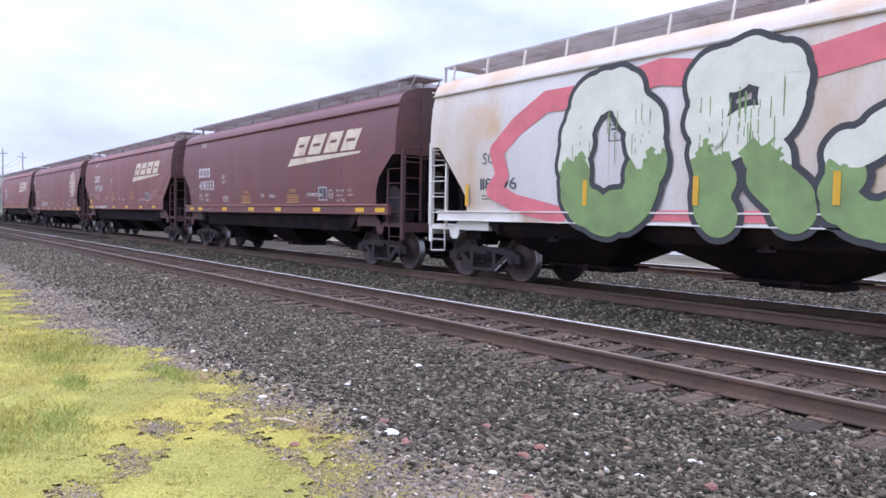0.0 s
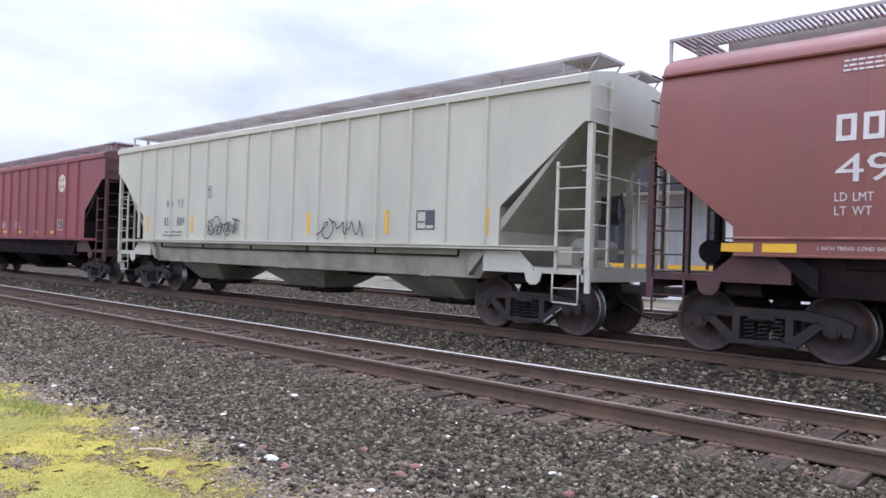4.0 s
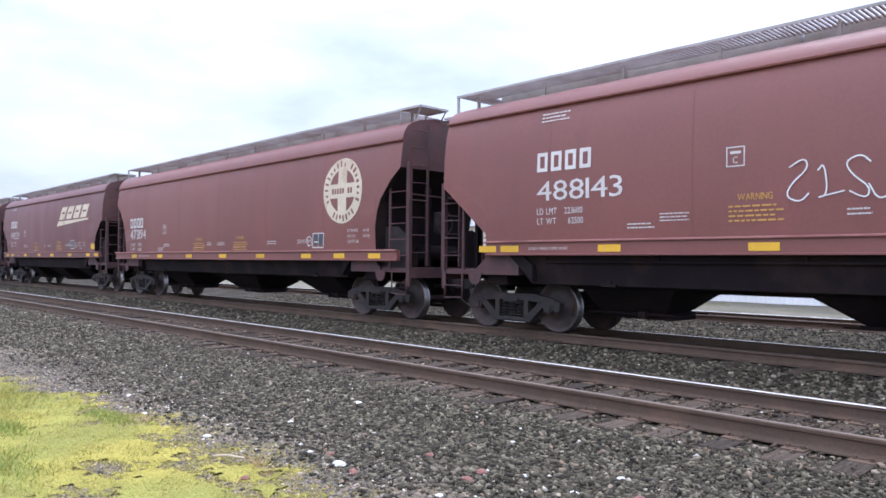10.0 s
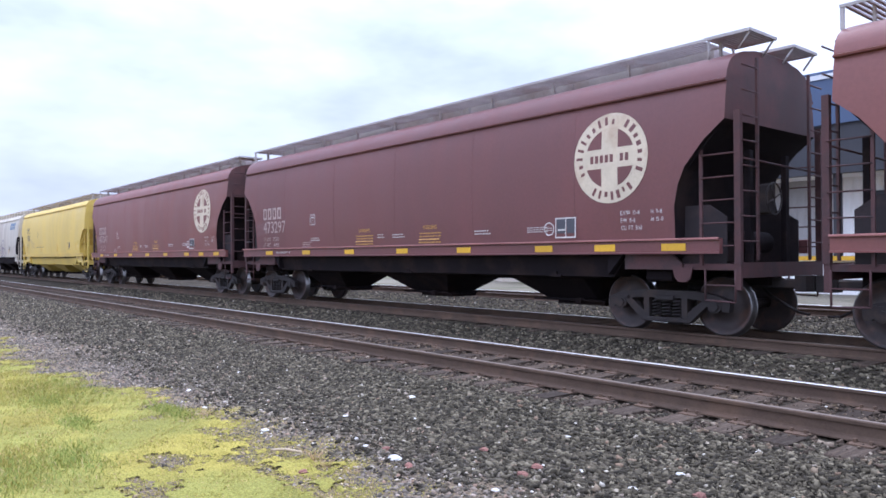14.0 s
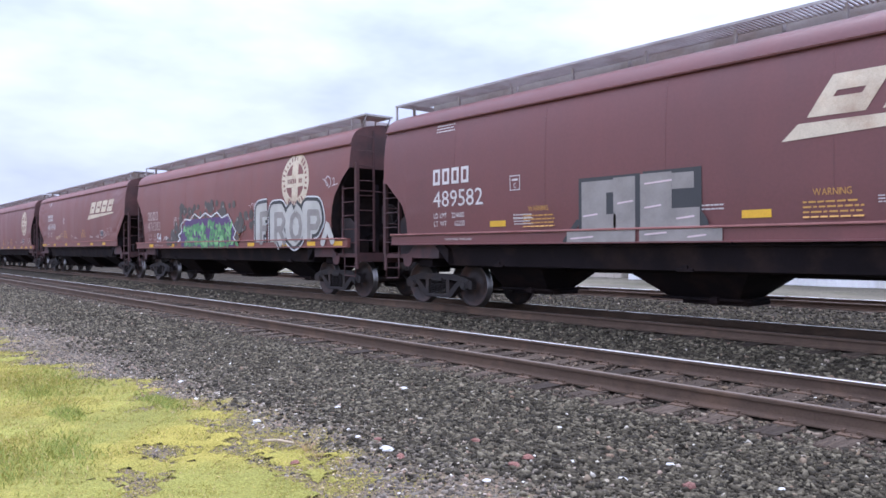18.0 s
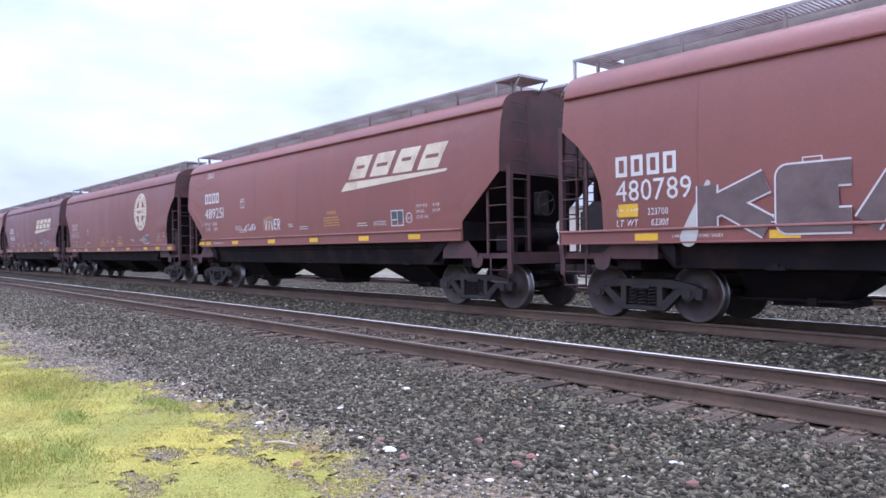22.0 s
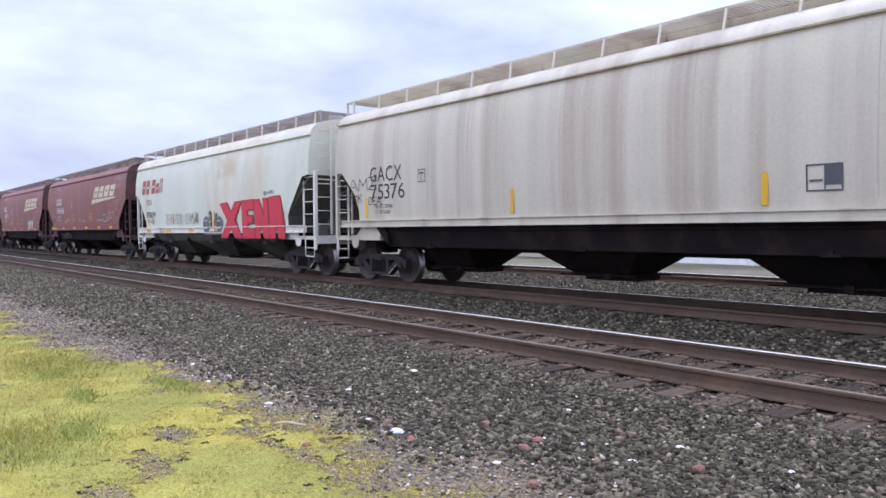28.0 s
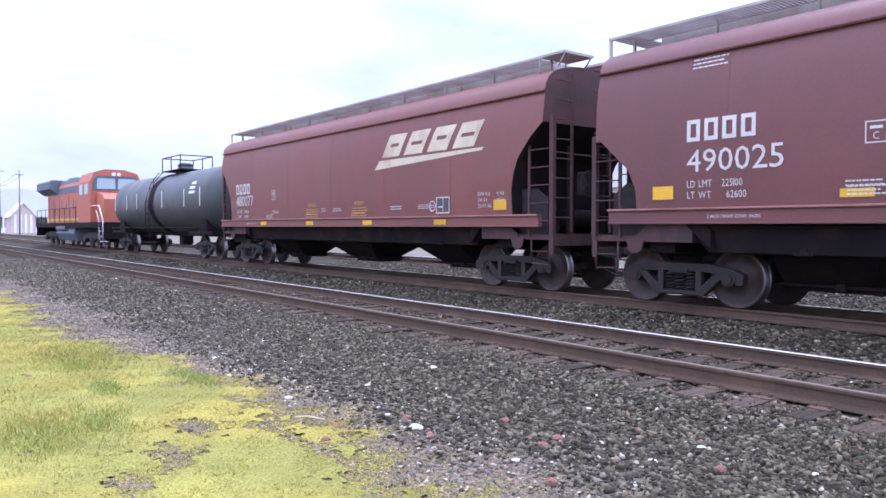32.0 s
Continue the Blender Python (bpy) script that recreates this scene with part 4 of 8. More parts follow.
def seam_shape(sh):
    """A welded joint between two side sheets, on the near side, standing a few millimetres proud."""
    zs = [1.76 + (4.12 - 1.76) * j / 9 for j in range(10)]
    for d in (-0.009, 0.009):
        sh.v += [(d, -(half_width(z) + 0.003), z) for z in zs] + [(d * 0.6, -(half_width(z) + 0.0055), z) for z in zs]
    n = len(zs)
    for i in range(n - 1):
        for p, q in ((0, n), (n, 3 * n), (3 * n, 2 * n)):
            sh.f.append([p + i, q + i, q + i + 1, p + i + 1])
            sh.s.append(False)
            sh.mi.append(0)


def rib_shape(sh):
    sh.prism([(-0.045, 0.0), (-0.03, -0.05), (0.03, -0.05), (0.045, 0.0)], 1.62, 4.31, "z")


def sill_shape(L, cut):
    def make(sh):
        lo, hi = SILL[cut]
        e = L / 2 - (2.0 if cut in ("angle", "coer") else 0.75 if cut == "round" else 1.1)
        sh.prism([(-0.075, lo), (0.05, lo), (0.05, hi), (-0.085, hi), (-0.085, hi - 0.026), (-0.046, hi - 0.03), (-0.046, lo + 0.03), (-0.075, lo + 0.024)], -e, e, "x")
    return make


def sill_edge_shape(L, cut):
    """The rubbed, dusty flange along the top of the side sill."""
    def make(sh):
        hi = SILL[cut][1]
        e = L / 2 - (2.0 if cut in ("angle", "coer") else 0.75 if cut == "round" else 1.1)
        sh.box(0, -0.079, hi - 0.004, 2 * e, 0.034, 0.036, c=0.008)
    return make


def slope_shape(L, cut):
    """The inclined floor of the end compartment, from the end wall down to the first outlet."""
    def make(sh):
        top = cut_height(0.8, cut) + 0.02
        pts = [(L / 2 - 0.82, top), (L / 2 - 0.82, top + 0.05), (L / 2 - 3.1, 1.30), (L / 2 - 3.1, 1.0)]
        sh.prism(pts, -1.46, 1.46, "y")
    return make


def bay_shape(x0, x1, outer, skirt):
    """One discharge hopper: full width under the sill, running down to a narrow gate. outer: -1, 0 or 1, the side that carries the end slope; skirt: how low its sides stay upright."""
    def make(sh):
        c, w = (x0 + x1) / 2, 0.66
        lo = c - 0.12 * outer
        l, r = 1.0 * (outer < 0), 1.0 * (outer > 0)
        if skirt < 1:
            rings = [(x0 + 0.3 * l, x1 - 0.3 * r, 1.40, 1.52), (x0 + 0.8 * l, x1 - 0.8 * r, 1.28, skirt + 0.05), (x0 + 1.05 + 0.7 * l, x1 - 1.05 - 0.7 * r, 1.0, skirt), (lo - w, lo + w, 0.42, 0.46)]
        else:
            rings = [(x0 + 0.3 * l, x1 - 0.3 * r, 1.40, 1.52), (x0 + 0.5 * l, x1 - 0.5 * r, 1.34, skirt), (x0 + 0.30 + 0.6 * l, x1 - 0.30 - 0.6 * r, 1.24, skirt - 0.16), (lo - w, lo + w, 0.42, 0.46)]
        for (p, q, y, z) in rings:
            sh.v += [(p, -y, z), (q, -y, z), (q, y, z), (p, y, z)]
        fs = [[k * 4 + i, k * 4 + 4 + i, k * 4 + 4 + (i + 1) % 4, k * 4 + (i + 1) % 4] for k in range(3) for i in range(4)] + [[12, 13, 14, 15][::-1]]
        for f in fs:
            sh.f.append(f[::-1])
            sh.s.append(False)
            sh.mi.append(0)
    return make


def gate_shape(sh):
    sh.box(0, 0, 0.44, 1.50, 0.98, 0.05, c=0.015)
    sh.box(0.2, 0, 0.38, 1.20, 0.8, 0.07)
    for s in (-1, 1):
        sh.rod((-0.95, s * 0.56, 0.44), (0.95, s * 0.56, 0.44), 0.018, 6)
        sh.box(0.3, s * 0.56, 0.44, 0.14, 0.10, 0.10)


def vibrator_shape(sh):
    sh.box(0, 0, 0, 0.30, 0.10, 0.05)
    sh.box(0, -0.02, 0.05, 0.10, 0.08, 0.06)


def walkway_shape(L):
    """Roof grating along both edges."""
    def make(sh):
        B = hopper_lengths(L)["B"] - 0.45
        z = 4.855
        for s in (-1, 1):
            for y in (0.55, 1.15):
                sh.box(0, s * y, z, 2 * B + 0.1, 0.014, 0.045)
            n = int(2 * B / 0.072)
            for i in range(n):
                sh.box(-B + 2 * B * (i + 0.5) / n, s * 0.85, z, 0.028, 0.59, 0.028)
    return make


def end_platform_shape(L):
    """Slatted landings at the end of the roof, one on either side, held out over the end by struts."""
    def make(sh):
        B = hopper_lengths(L)["B"]
        for s in (-1, 1):
            for k in range(12):
                sh.box(B - 0.52 + 0.064 * k, s * 0.74, 4.862, 0.048, 0.86, 0.024)
            for y in (0.31, 1.17):
                sh.box(B - 0.16, s * y, 4.855, 0.78, 0.02, 0.05)
            sh.box(B + 0.22, s * 0.74, 4.855, 0.02, 0.86, 0.05)
            for y in (0.35, 1.12):
                sh.rod((B + 0.20, s * y, 4.84), (B + 0.01, s * y, 4.60), 0.018, 6)
                sh.rod((B - 0.50, s * y, 4.84), (B - 0.50, s * y, 4.50), 0.022, 6)
    return make


def end_board_shape(L):
    """Cross boards that close the grating at the end of the roof, on two short posts."""
    def make(sh):
        B = hopper_lengths(L)["B"]
        for d in range(5):
            sh.box(B - 0.40 + 0.095 * d, 0, 4.855, 0.05, 2.3, 0.03)
        for s in (-1, 1):
            sh.box(B + 0.02, s * 1.13, 4.70, 0.05, 0.04, 0.36)
            sh.box(B - 0.20, s * 1.15, 4.855, 0.50, 0.014, 0.045)
    return make


def bracket_shape(sh):
    sh.prism([(-0.055, 4.42), (-0.015, 4.42), (0.06, 4.85), (0.02, 4.85)], -0.010, 0.0, "y")
    sh.prism([(-0.038, 4.44), (-0.026, 4.44), (0.046, 4.84), (0.034, 4.84)], 0.0, 0.04, "y")


def low_bracket_shape(sh):
    sh.prism([(-0.02, 4.50), (0.02, 4.50), (0.02, 4.85), (-0.02, 4.85)], 0.10, 0.115, "y")
    sh.prism([(-0.007, 4.52), (0.007, 4.52), (0.007, 4.84), (-0.007, 4.84)], 0.115, 0.18, "y")


def hatch_shape(L):
    def make(sh):
        B = hopper_lengths(L)["B"] - 0.6
        n = 5
        for i in range(n):
            a, b = -B + 2 * B * i / n + 0.03, -B + 2 * B * (i + 1) / n - 0.03
            sh.prism([(-0.48, 4.60), (0.48, 4.60), (0.48, 4.86), (0.30, 4.90), (-0.30, 4.90), (-0.48, 4.86)], a, b, "x")
    return make


def deck_shape(L):
    def make(sh):
        sh.prism([(L / 2 - 2.75, -1.40), (L / 2 - 0.62, -1.40), (L / 2 - 0.62, 1.40), (L / 2 - 2.75, 1.40)], 1.10, 1.20, "z")
        sh.box(L / 2 - 0.64, 0, 1.10, 0.05, 2.8, 0.24)
        for s in (-1, 1):
            sh.prism([(L / 2 - 2.75, 1.48), (L / 2 - 1.95, 1.48), (L / 2 - 1.62, 1.2), (L / 2 - 1.62, 1.10), (L / 2 - 2.75, 1.10)], s * 1.42 - 0.02, s * 1.42 + 0.02, "y")
            sh.prism([(L / 2 - 1.80, 1.14), (L / 2 - 1.42, 1.14), (L / 2 - 1.47, 0.96), (L / 2 - 1.55, 0.90), (L / 2 - 1.67, 0.90), (L / 2 - 1.75, 0.96)], s * 1.44 - 0.015, s * 1.44 + 0.015, "y")
    return make


def post_shape(top):
    def make(sh):
        sh.box(0, 0, (1.2 + top) / 2, 0.10, 0.09, top - 1.2)
        sh.box(0, 0.0, 1.02, 0.09, 0.05, 0.44)
    return make


def end_rail_shape(sh):
    sh.rod((0, -1.38, 2.86), (0, 1.38, 2.80), 0.016, 6)


def inner_post_shape(L):
    def make(sh):
        for y in (-0.62, 0.62):
            sh.box(L / 2 - 0.90, y, 2.1, 0.09, 0.12, 1.9)
        sh.rod((L / 2 - 1.25, -0.55, 1.55), (L / 2 - 1.25, 0.55, 1.55), 0.19, 12)
        sh.box(L / 2 - 1.25, -0.9, 1.4, 0.35, 0.3, 0.35, c=0.04)
    return make


def mirrored(make, sx, sy):
    """The same shape turned over along x or y."""
    def other(sh):
        make(sh)
        sh.v = [(x * sx, y * sy, z) for x, y, z in sh.v]
        if sx * sy < 0:
            sh.f = [f[::-1] for f in sh.f]
    return other


def side_ladder_shape(sh):
    """The stile beside the corner post, on the wagon's side; its foot at the deck, built about the corner."""
    sh.box(-0.58, 0, 2.10, 0.05, 0.04, 1.85)


def side_rung_shape(sh):
    sh.rod((-0.58, -0.02, 1.48), (0.0, -0.02, 1.48), 0.014, 6)


def end_ladder_shape(sh):
    sh.box(0, 0.48, 2.85, 0.04, 0.05, 3.2)


def end_rung_shape(sh):
    sh.rod((0.01, 0, 1.55), (0.01, 0.48, 1.55), 0.014, 6)


def ladder(name, stile, rung, count, rise, key, iron, car, at):
    """A ladder: one stile and its rungs, which reach over to the corner post."""
    sx, sy = key
    lad = part(name, key, mirrored(stile, sx, -sy), iron, car, at)
    for k in range(count):
        part("rung", (name, key), mirrored(rung, sx, -sy), iron, lad, pose(0, 0, rise * k))


def stirrup_shape(sh):
    sh.path([(-0.53, 0, 1.12), (-0.53, 0, 0.62), (-0.02, 0, 0.60), (-0.02, 0, 1.12)], 0.017, 6)
    sh.rod((-0.53, 0, 0.86), (-0.02, 0, 0.86), 0.013, 6)


def brake_wheel_shape(L):
    def make(sh):
        x, y, z = L / 2 - 0.62, -0.35, 2.25
        n = 16
        for i in range(n):
            a, b = 2 * math.pi * i / n, 2 * math.pi * (i + 1) / n
            sh.rod((x, y + 0.26 * math.cos(a), z + 0.26 * math.sin(a)), (x, y + 0.26 * math.cos(b), z + 0.26 * math.sin(b)), 0.016, 5, caps=False)
        for i in range(4):
            a = math.pi * i / 2 + 0.4
            sh.rod((x, y, z), (x, y + 0.26 * math.cos(a), z + 0.26 * math.sin(a)), 0.012, 5)
        sh.box(x - 0.14, y, z, 0.22, 0.22, 0.5, c=0.03)
    return make


def centre_sill_shape(L):
    def make(sh):
        sh.box(0, 0, 0.98, L - 1.3, 0.36, 0.30)
        for s in (-1, 1):
            sh.box(s * (L / 2 - 2.04), 0, 1.0, 0.5, 2.5, 0.2, c=0.03)
    return make


def pipe_shape(L):
    def make(sh):
        e = L / 2 - 3.4
        sh.rod((-e, -1.40, 1.36), (e, -1.40, 1.36), 0.02, 6)
        for i in range(6):
            x = -e + 2 * e * i / 5
            sh.box(x, -1.40, 1.42, 0.03, 0.03, 0.12)
    return make


def reflector_shape(w, h):
    def make(sh):
        sh.box(0, 0, 0, w, 0.008, h)
    return make


def hopper(L, cut, name, label, body, sill, rail, under=None, bracket=None, ribs=False, style_white=False):
    """A covered hopper wagon on its own wheels, its middle at the origin."""
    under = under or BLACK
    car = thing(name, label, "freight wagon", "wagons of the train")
    B, T = hopper_lengths(L)["B"], hopper_lengths(L)["T"] - (0.10 if cut in ("angle", "short") else 0.0)
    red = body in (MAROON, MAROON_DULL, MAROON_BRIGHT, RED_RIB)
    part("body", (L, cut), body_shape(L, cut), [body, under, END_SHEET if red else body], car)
    if ribs:
        n = 15
        for i in range(n):
            x = -B + 1.31 + (2 * B - 3.2) * i / (n - 1)
            for s in (-1, 1):
                part("rib", 0, rib_shape, [body], car, pose(x, s * 1.5, 0, 0, 0, 0 if s < 0 else 180))
    for s in (-1, 1):
        part("side_sill", (L, cut), sill_shape(L, cut), [sill], car, pose(0, s * 1.50, 0, 0, 0, 0 if s < 0 else 180))
        if body in (MAROON, MAROON_DULL, MAROON_BRIGHT):
            part("sill_flange", (L, cut), sill_edge_shape(L, cut), [RUBBED], car, pose(0, s * 1.50, 0, 0, 0, 0 if s < 0 else 180))
    e = L / 2 - 2.15
    edges = [-e, -e / 3, e / 3, e]
    for i in range(3):
        skirt = 1.16 if cut == "notch" else 0.98 if cut == "coer" else 0.90
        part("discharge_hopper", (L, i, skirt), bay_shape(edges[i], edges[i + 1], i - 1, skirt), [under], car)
        part("vibrator_bracket", 0, vibrator_shape, [under], car, pose((edges[i] + edges[i + 1]) / 2 + 0.2, -1.27, 0.96))
        part("outlet_gate", 0, gate_shape, [BLACK], car, pose((edges[i] + edges[i + 1]) / 2 - 0.12 * (i - 1), 0, 0))
    part("centre_sill", L, centre_sill_shape(L), [BLACK], car)
    part("train_line_pipe", L, pipe_shape(L), [sill if sill != body else BLACK], car)
    part("roof_walkway", L, walkway_shape(L), [rail], car)
    part("hatch_cover", L, hatch_shape(L), [rail], car)
    count = 14 if bracket else 10
    for i in range(count):
        x = -B + 0.3 + (2 * B - 0.6) * i / (count - 1)
        for s in (-1, 1):
            part("walkway_bracket", bool(bracket), bracket_shape if bracket else low_bracket_shape, [bracket or rail], car, pose(x, s * (1.15 if bracket else 0.97), 0, 0, 0, 0 if s < 0 else 180))
    if not ribs:
        for i in range(1, 6):
            part("panel_seam", 0, seam_shape, [body], car, pose(-B + 2 * B * i / 6, 0, 0))
    for s in (-1, 1):
        turn = pose(0, 0, 0, 0, 0, 0 if s > 0 else 180)
        out = FRONT if s > 0 and cut == "round" else 0.0
        far = L + 2 * out
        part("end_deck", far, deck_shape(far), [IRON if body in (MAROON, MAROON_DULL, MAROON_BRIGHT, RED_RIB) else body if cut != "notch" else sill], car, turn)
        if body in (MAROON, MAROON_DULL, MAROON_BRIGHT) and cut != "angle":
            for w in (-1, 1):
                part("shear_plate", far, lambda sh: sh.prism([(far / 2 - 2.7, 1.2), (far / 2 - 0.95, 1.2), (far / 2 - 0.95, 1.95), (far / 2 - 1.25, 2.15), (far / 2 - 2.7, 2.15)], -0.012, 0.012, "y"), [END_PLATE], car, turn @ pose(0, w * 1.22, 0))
        # a dark under paint here holds the deep shade of the end recess
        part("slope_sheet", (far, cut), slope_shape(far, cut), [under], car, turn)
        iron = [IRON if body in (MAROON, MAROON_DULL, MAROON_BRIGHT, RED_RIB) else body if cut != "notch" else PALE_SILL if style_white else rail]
        for w in (-1, 1):
            top = round(cut_height(0.8, cut) + 0.12, 3)
            part("corner_post", (s, w, top), mirrored(post_shape(top), s, -w), iron, car, pose(s * (far / 2 - (0.54 if ribs else 0.66)), w * 1.40, 0))
            ladder("side_ladder", side_ladder_shape, side_rung_shape, 5, 0.36, (s, w), iron, car, pose(s * (far / 2 - (0.57 if ribs else 0.69)), w * 1.44, 0))
            ladder("end_ladder", end_ladder_shape, end_rung_shape, 8, 0.39, (s, w), iron, car, pose(s * (far / 2 - (0.47 if ribs else 0.61)), w * 1.38, 0))
            part("stirrup", (s, w), mirrored(stirrup_shape, s, -w), iron, car, pose(s * (far / 2 - 0.69), w * 1.42, 0))
        if s > 0 and (body in (MAROON, MAROON_DULL, MAROON_BRIGHT) or ribs):
            part("end_platform", far, end_platform_shape(far), [rail], car)
        else:
            part("end_board", L, end_board_shape(L), [rail], car, turn)
        part("end_rail", 0, end_rail_shape, iron, car, pose(s * (far / 2 - 0.70), 0, 0))
        part("end_bracing", far, inner_post_shape(far), [BLACK if under == BLACK else under], car, turn)
        part("coupler", round(L, 2), coupler_shape(1.0), [TRUCK], car, pose(s * (L / 2 - 0.08), 0, 0, 0, 0, 0 if s > 0 else 180))
        truck(car, s * T if s > 0 else 0.12 - T, not red)
    part("brake_wheel", far, brake_wheel_shape(far), [TRUCK if rail == DARK_WALK else rail], car)
    return car


# ---- paints of the wagons ----
def wagon_paint(name, base, rust, amount, rough=0.5, streak=False):
    return material(name, base, rough, 0, 0.13, 0.55, stretch=(3.4, 1.0, 0.10) if streak else (1.0, 1.0, 0.35), second=rust, amount=amount, bump=0.05, bump_scale=18, fine=0.06, spec=0.5)


def stains(mat, boxes, colour, strength=0.8):
    """Rust blooms with soft, noisy rims: boxes of (x, z, half length, half height) on the wagon's side."""
    t = mat.node_tree
    bs = t.nodes["Principled BSDF"]
    link = bs.inputs["Base Color"].links[0]
    before = link.from_socket
    co = t.nodes.new("ShaderNodeTexCoord")
    n = t.nodes.new("ShaderNodeTexNoise")
    n.inputs["Scale"].default_value, n.inputs["Detail"].default_value, n.inputs["Roughness"].default_value = 1.6, 6, 0.65
    t.links.new(co.outputs["Object"], n.inputs["Vector"])
    sep = t.nodes.new("ShaderNodeSeparateXYZ")
    t.links.new(co.outputs["Object"], sep.inputs[0])

    def calc(kind, a, b):
        m = t.nodes.new("ShaderNodeMath")
        m.operation = kind
        for k, v in enumerate((a, b)):
            if isinstance(v, (int, float)):
                m.inputs[k].default_value = v
            elif v is not None:
                t.links.new(v, m.inputs[k])
        return m.outputs[0]

    total = None
    for x, z, hx, hz in boxes:
        sides = []
        for axis, c, h, soft in (("X", x, hx, 0.35), ("Z", z, hz, 0.25)):
            d = calc("ABSOLUTE", calc("SUBTRACT", sep.outputs[axis], c), None)
            r = t.nodes.new("ShaderNodeMapRange")
            r.interpolation_type = "SMOOTHSTEP"
            r.inputs[1].default_value, r.inputs[2].default_value, r.inputs[3].default_value, r.inputs[4].default_value = h - soft / 2, h + soft / 2, 1, 0
            t.links.new(d, r.inputs[0])
            sides.append(r.outputs[0])
        m = calc("MULTIPLY", sides[0], sides[1])
        total = m if total is None else calc("MAXIMUM", total, m)
    wear = t.nodes.new("ShaderNodeMapRange")
    wear.inputs[1].default_value, wear.inputs[2].default_value, wear.inputs[3].default_value, wear.inputs[4].default_value = 0.36, 0.60, 0.25, 1
    t.links.new(n.outputs["Fac"], wear.inputs[0])
    x = t.nodes.new("ShaderNodeMix")
    x.data_type = "RGBA"
    t.links.new(calc("MULTIPLY", calc("MULTIPLY", total, wear.outputs[0]), strength), x.inputs[0])
    t.links.new(before, x.inputs[6])
    x.inputs[7].default_value = (*colour, 1)
    t.links.new(x.outputs[2], bs.inputs["Base Color"])
    return mat


MAROON = wagon_paint("oxide_red_wagon_paint", (0.177, 0.0601, 0.0487), (0.153, 0.0537, 0.0452), 0.5)
MAROON_DULL = wagon_paint("dull_mineral_red_wagon_paint", (0.138, 0.0473, 0.0435), (0.12, 0.0437, 0.0409), 0.5)
MAROON_BRIGHT = wagon_paint("bright_oxide_red_wagon_paint", (0.2, 0.0664, 0.0522), (0.173, 0.0601, 0.0478), 0.5)
RED_RIB = wagon_paint("barn_red_wagon_paint", (0.20, 0.042, 0.042), (0.165, 0.040, 0.040), 0.4)
GREY_COER = wagon_paint("pale_grey_wagon_paint", (0.50, 0.485, 0.385), (0.45, 0.43, 0.34), 0.3)
GREY_RIB = wagon_paint("light_grey_wagon_paint", (0.45, 0.435, 0.345), (0.39, 0.375, 0.30), 0.4)
CREAM_RUSTY = wagon_paint("rust_stained_white_wagon_paint", (0.56, 0.53, 0.48), (0.47, 0.36, 0.24), 0.45)
WHITE_CP = wagon_paint("rusty_pale_grey_wagon_paint", (0.58, 0.585, 0.485), (0.52, 0.45, 0.33), 0.3)
GREY_CP = wagon_paint("blue_grey_wagon_paint", (0.43, 0.455, 0.395), (0.43, 0.39, 0.30), 0.2)
SAND_GACX = wagon_paint("sand_white_wagon_paint", (0.50, 0.45, 0.36), (0.38, 0.32, 0.25), 0.5, streak=True)
YELLOW_CAR = wagon_paint("mustard_yellow_wagon_paint", (0.60, 0.43, 0.085), (0.52, 0.37, 0.08), 0.4)
# end ironwork: grime, plus the shade of the wagon end painted in
IRON = material("grimy_shaded_red_iron", (0.0723, 0.0328, 0.0312), 0.75, 0.0, 0.25, 3.0, second=(0.0467, 0.0295, 0.0288))
END_PLATE = material("dark_end_plate", (0.026, 0.020, 0.021), 0.85, 0.0, 0.3, 3.0, second=(0.045, 0.030, 0.029), amount=0.4)
# end walls: the shade between wagons is put into a darker red
END_SHEET = material("shaded_red_end_sheet", (0.105, 0.044, 0.040), 0.7, 0, 0.3, 0.9, second=(0.062, 0.035, 0.033), amount=0.6)
RUBBED = material("rubbed_dusty_red_edge", (0.30, 0.135, 0.115), 0.7, 0, 0.2, 2.0, stretch=(0.5, 1, 1), second=(0.22, 0.085, 0.072), amount=0.5)
ROOF_RUST = (0.0, 4.46, 9.0, 0.22)
RUST_PAINT = (0.42, 0.24, 0.12)
CP_OLD = stains(wagon_paint("bleached_pale_grey_wagon_paint", (0.50, 0.505, 0.43), (0.48, 0.43, 0.32), 0.3), [(-2.55, 3.05, 0.9, 0.62), (-0.35, 3.05, 0.85, 0.62), (2.1, 3.02, 0.95, 0.64), (4.6, 3.05, 1.0, 0.65), (7.0, 3.05, 0.85, 0.6), (-4.4, 2.9, 0.6, 0.4)], (0.50, 0.31, 0.15), 0.75)
stains(CP_OLD, [ROOF_RUST], RUST_PAINT, 0.8)
stains(CREAM_RUSTY, [(-6.0, 3.4, 0.5, 0.35), (2.6, 2.9, 0.5, 0.3), ROOF_RUST], (0.50, 0.30, 0.13), 0.7)
stains(GREY_CP, [(-5.2, 3.02, 0.6, 0.15), ROOF_RUST], RUST_PAINT, 0.55)
stains(WHITE_CP, [(2.1, 3.6, 0.8, 0.35), ROOF_RUST], (0.46, 0.30, 0.18), 0.6)
PALE_SILL = material("off_white_sill_paint", (0.64, 0.605, 0.53), 0.6, 0, 0.15, 1.0, second=(0.45, 0.33, 0.23), amount=0.35)
DARK_WALK = material("weathered_walkway_steel", (0.36, 0.33, 0.32), 0.75, 0.0, 0.2, 2.0, second=(0.28, 0.235, 0.22))
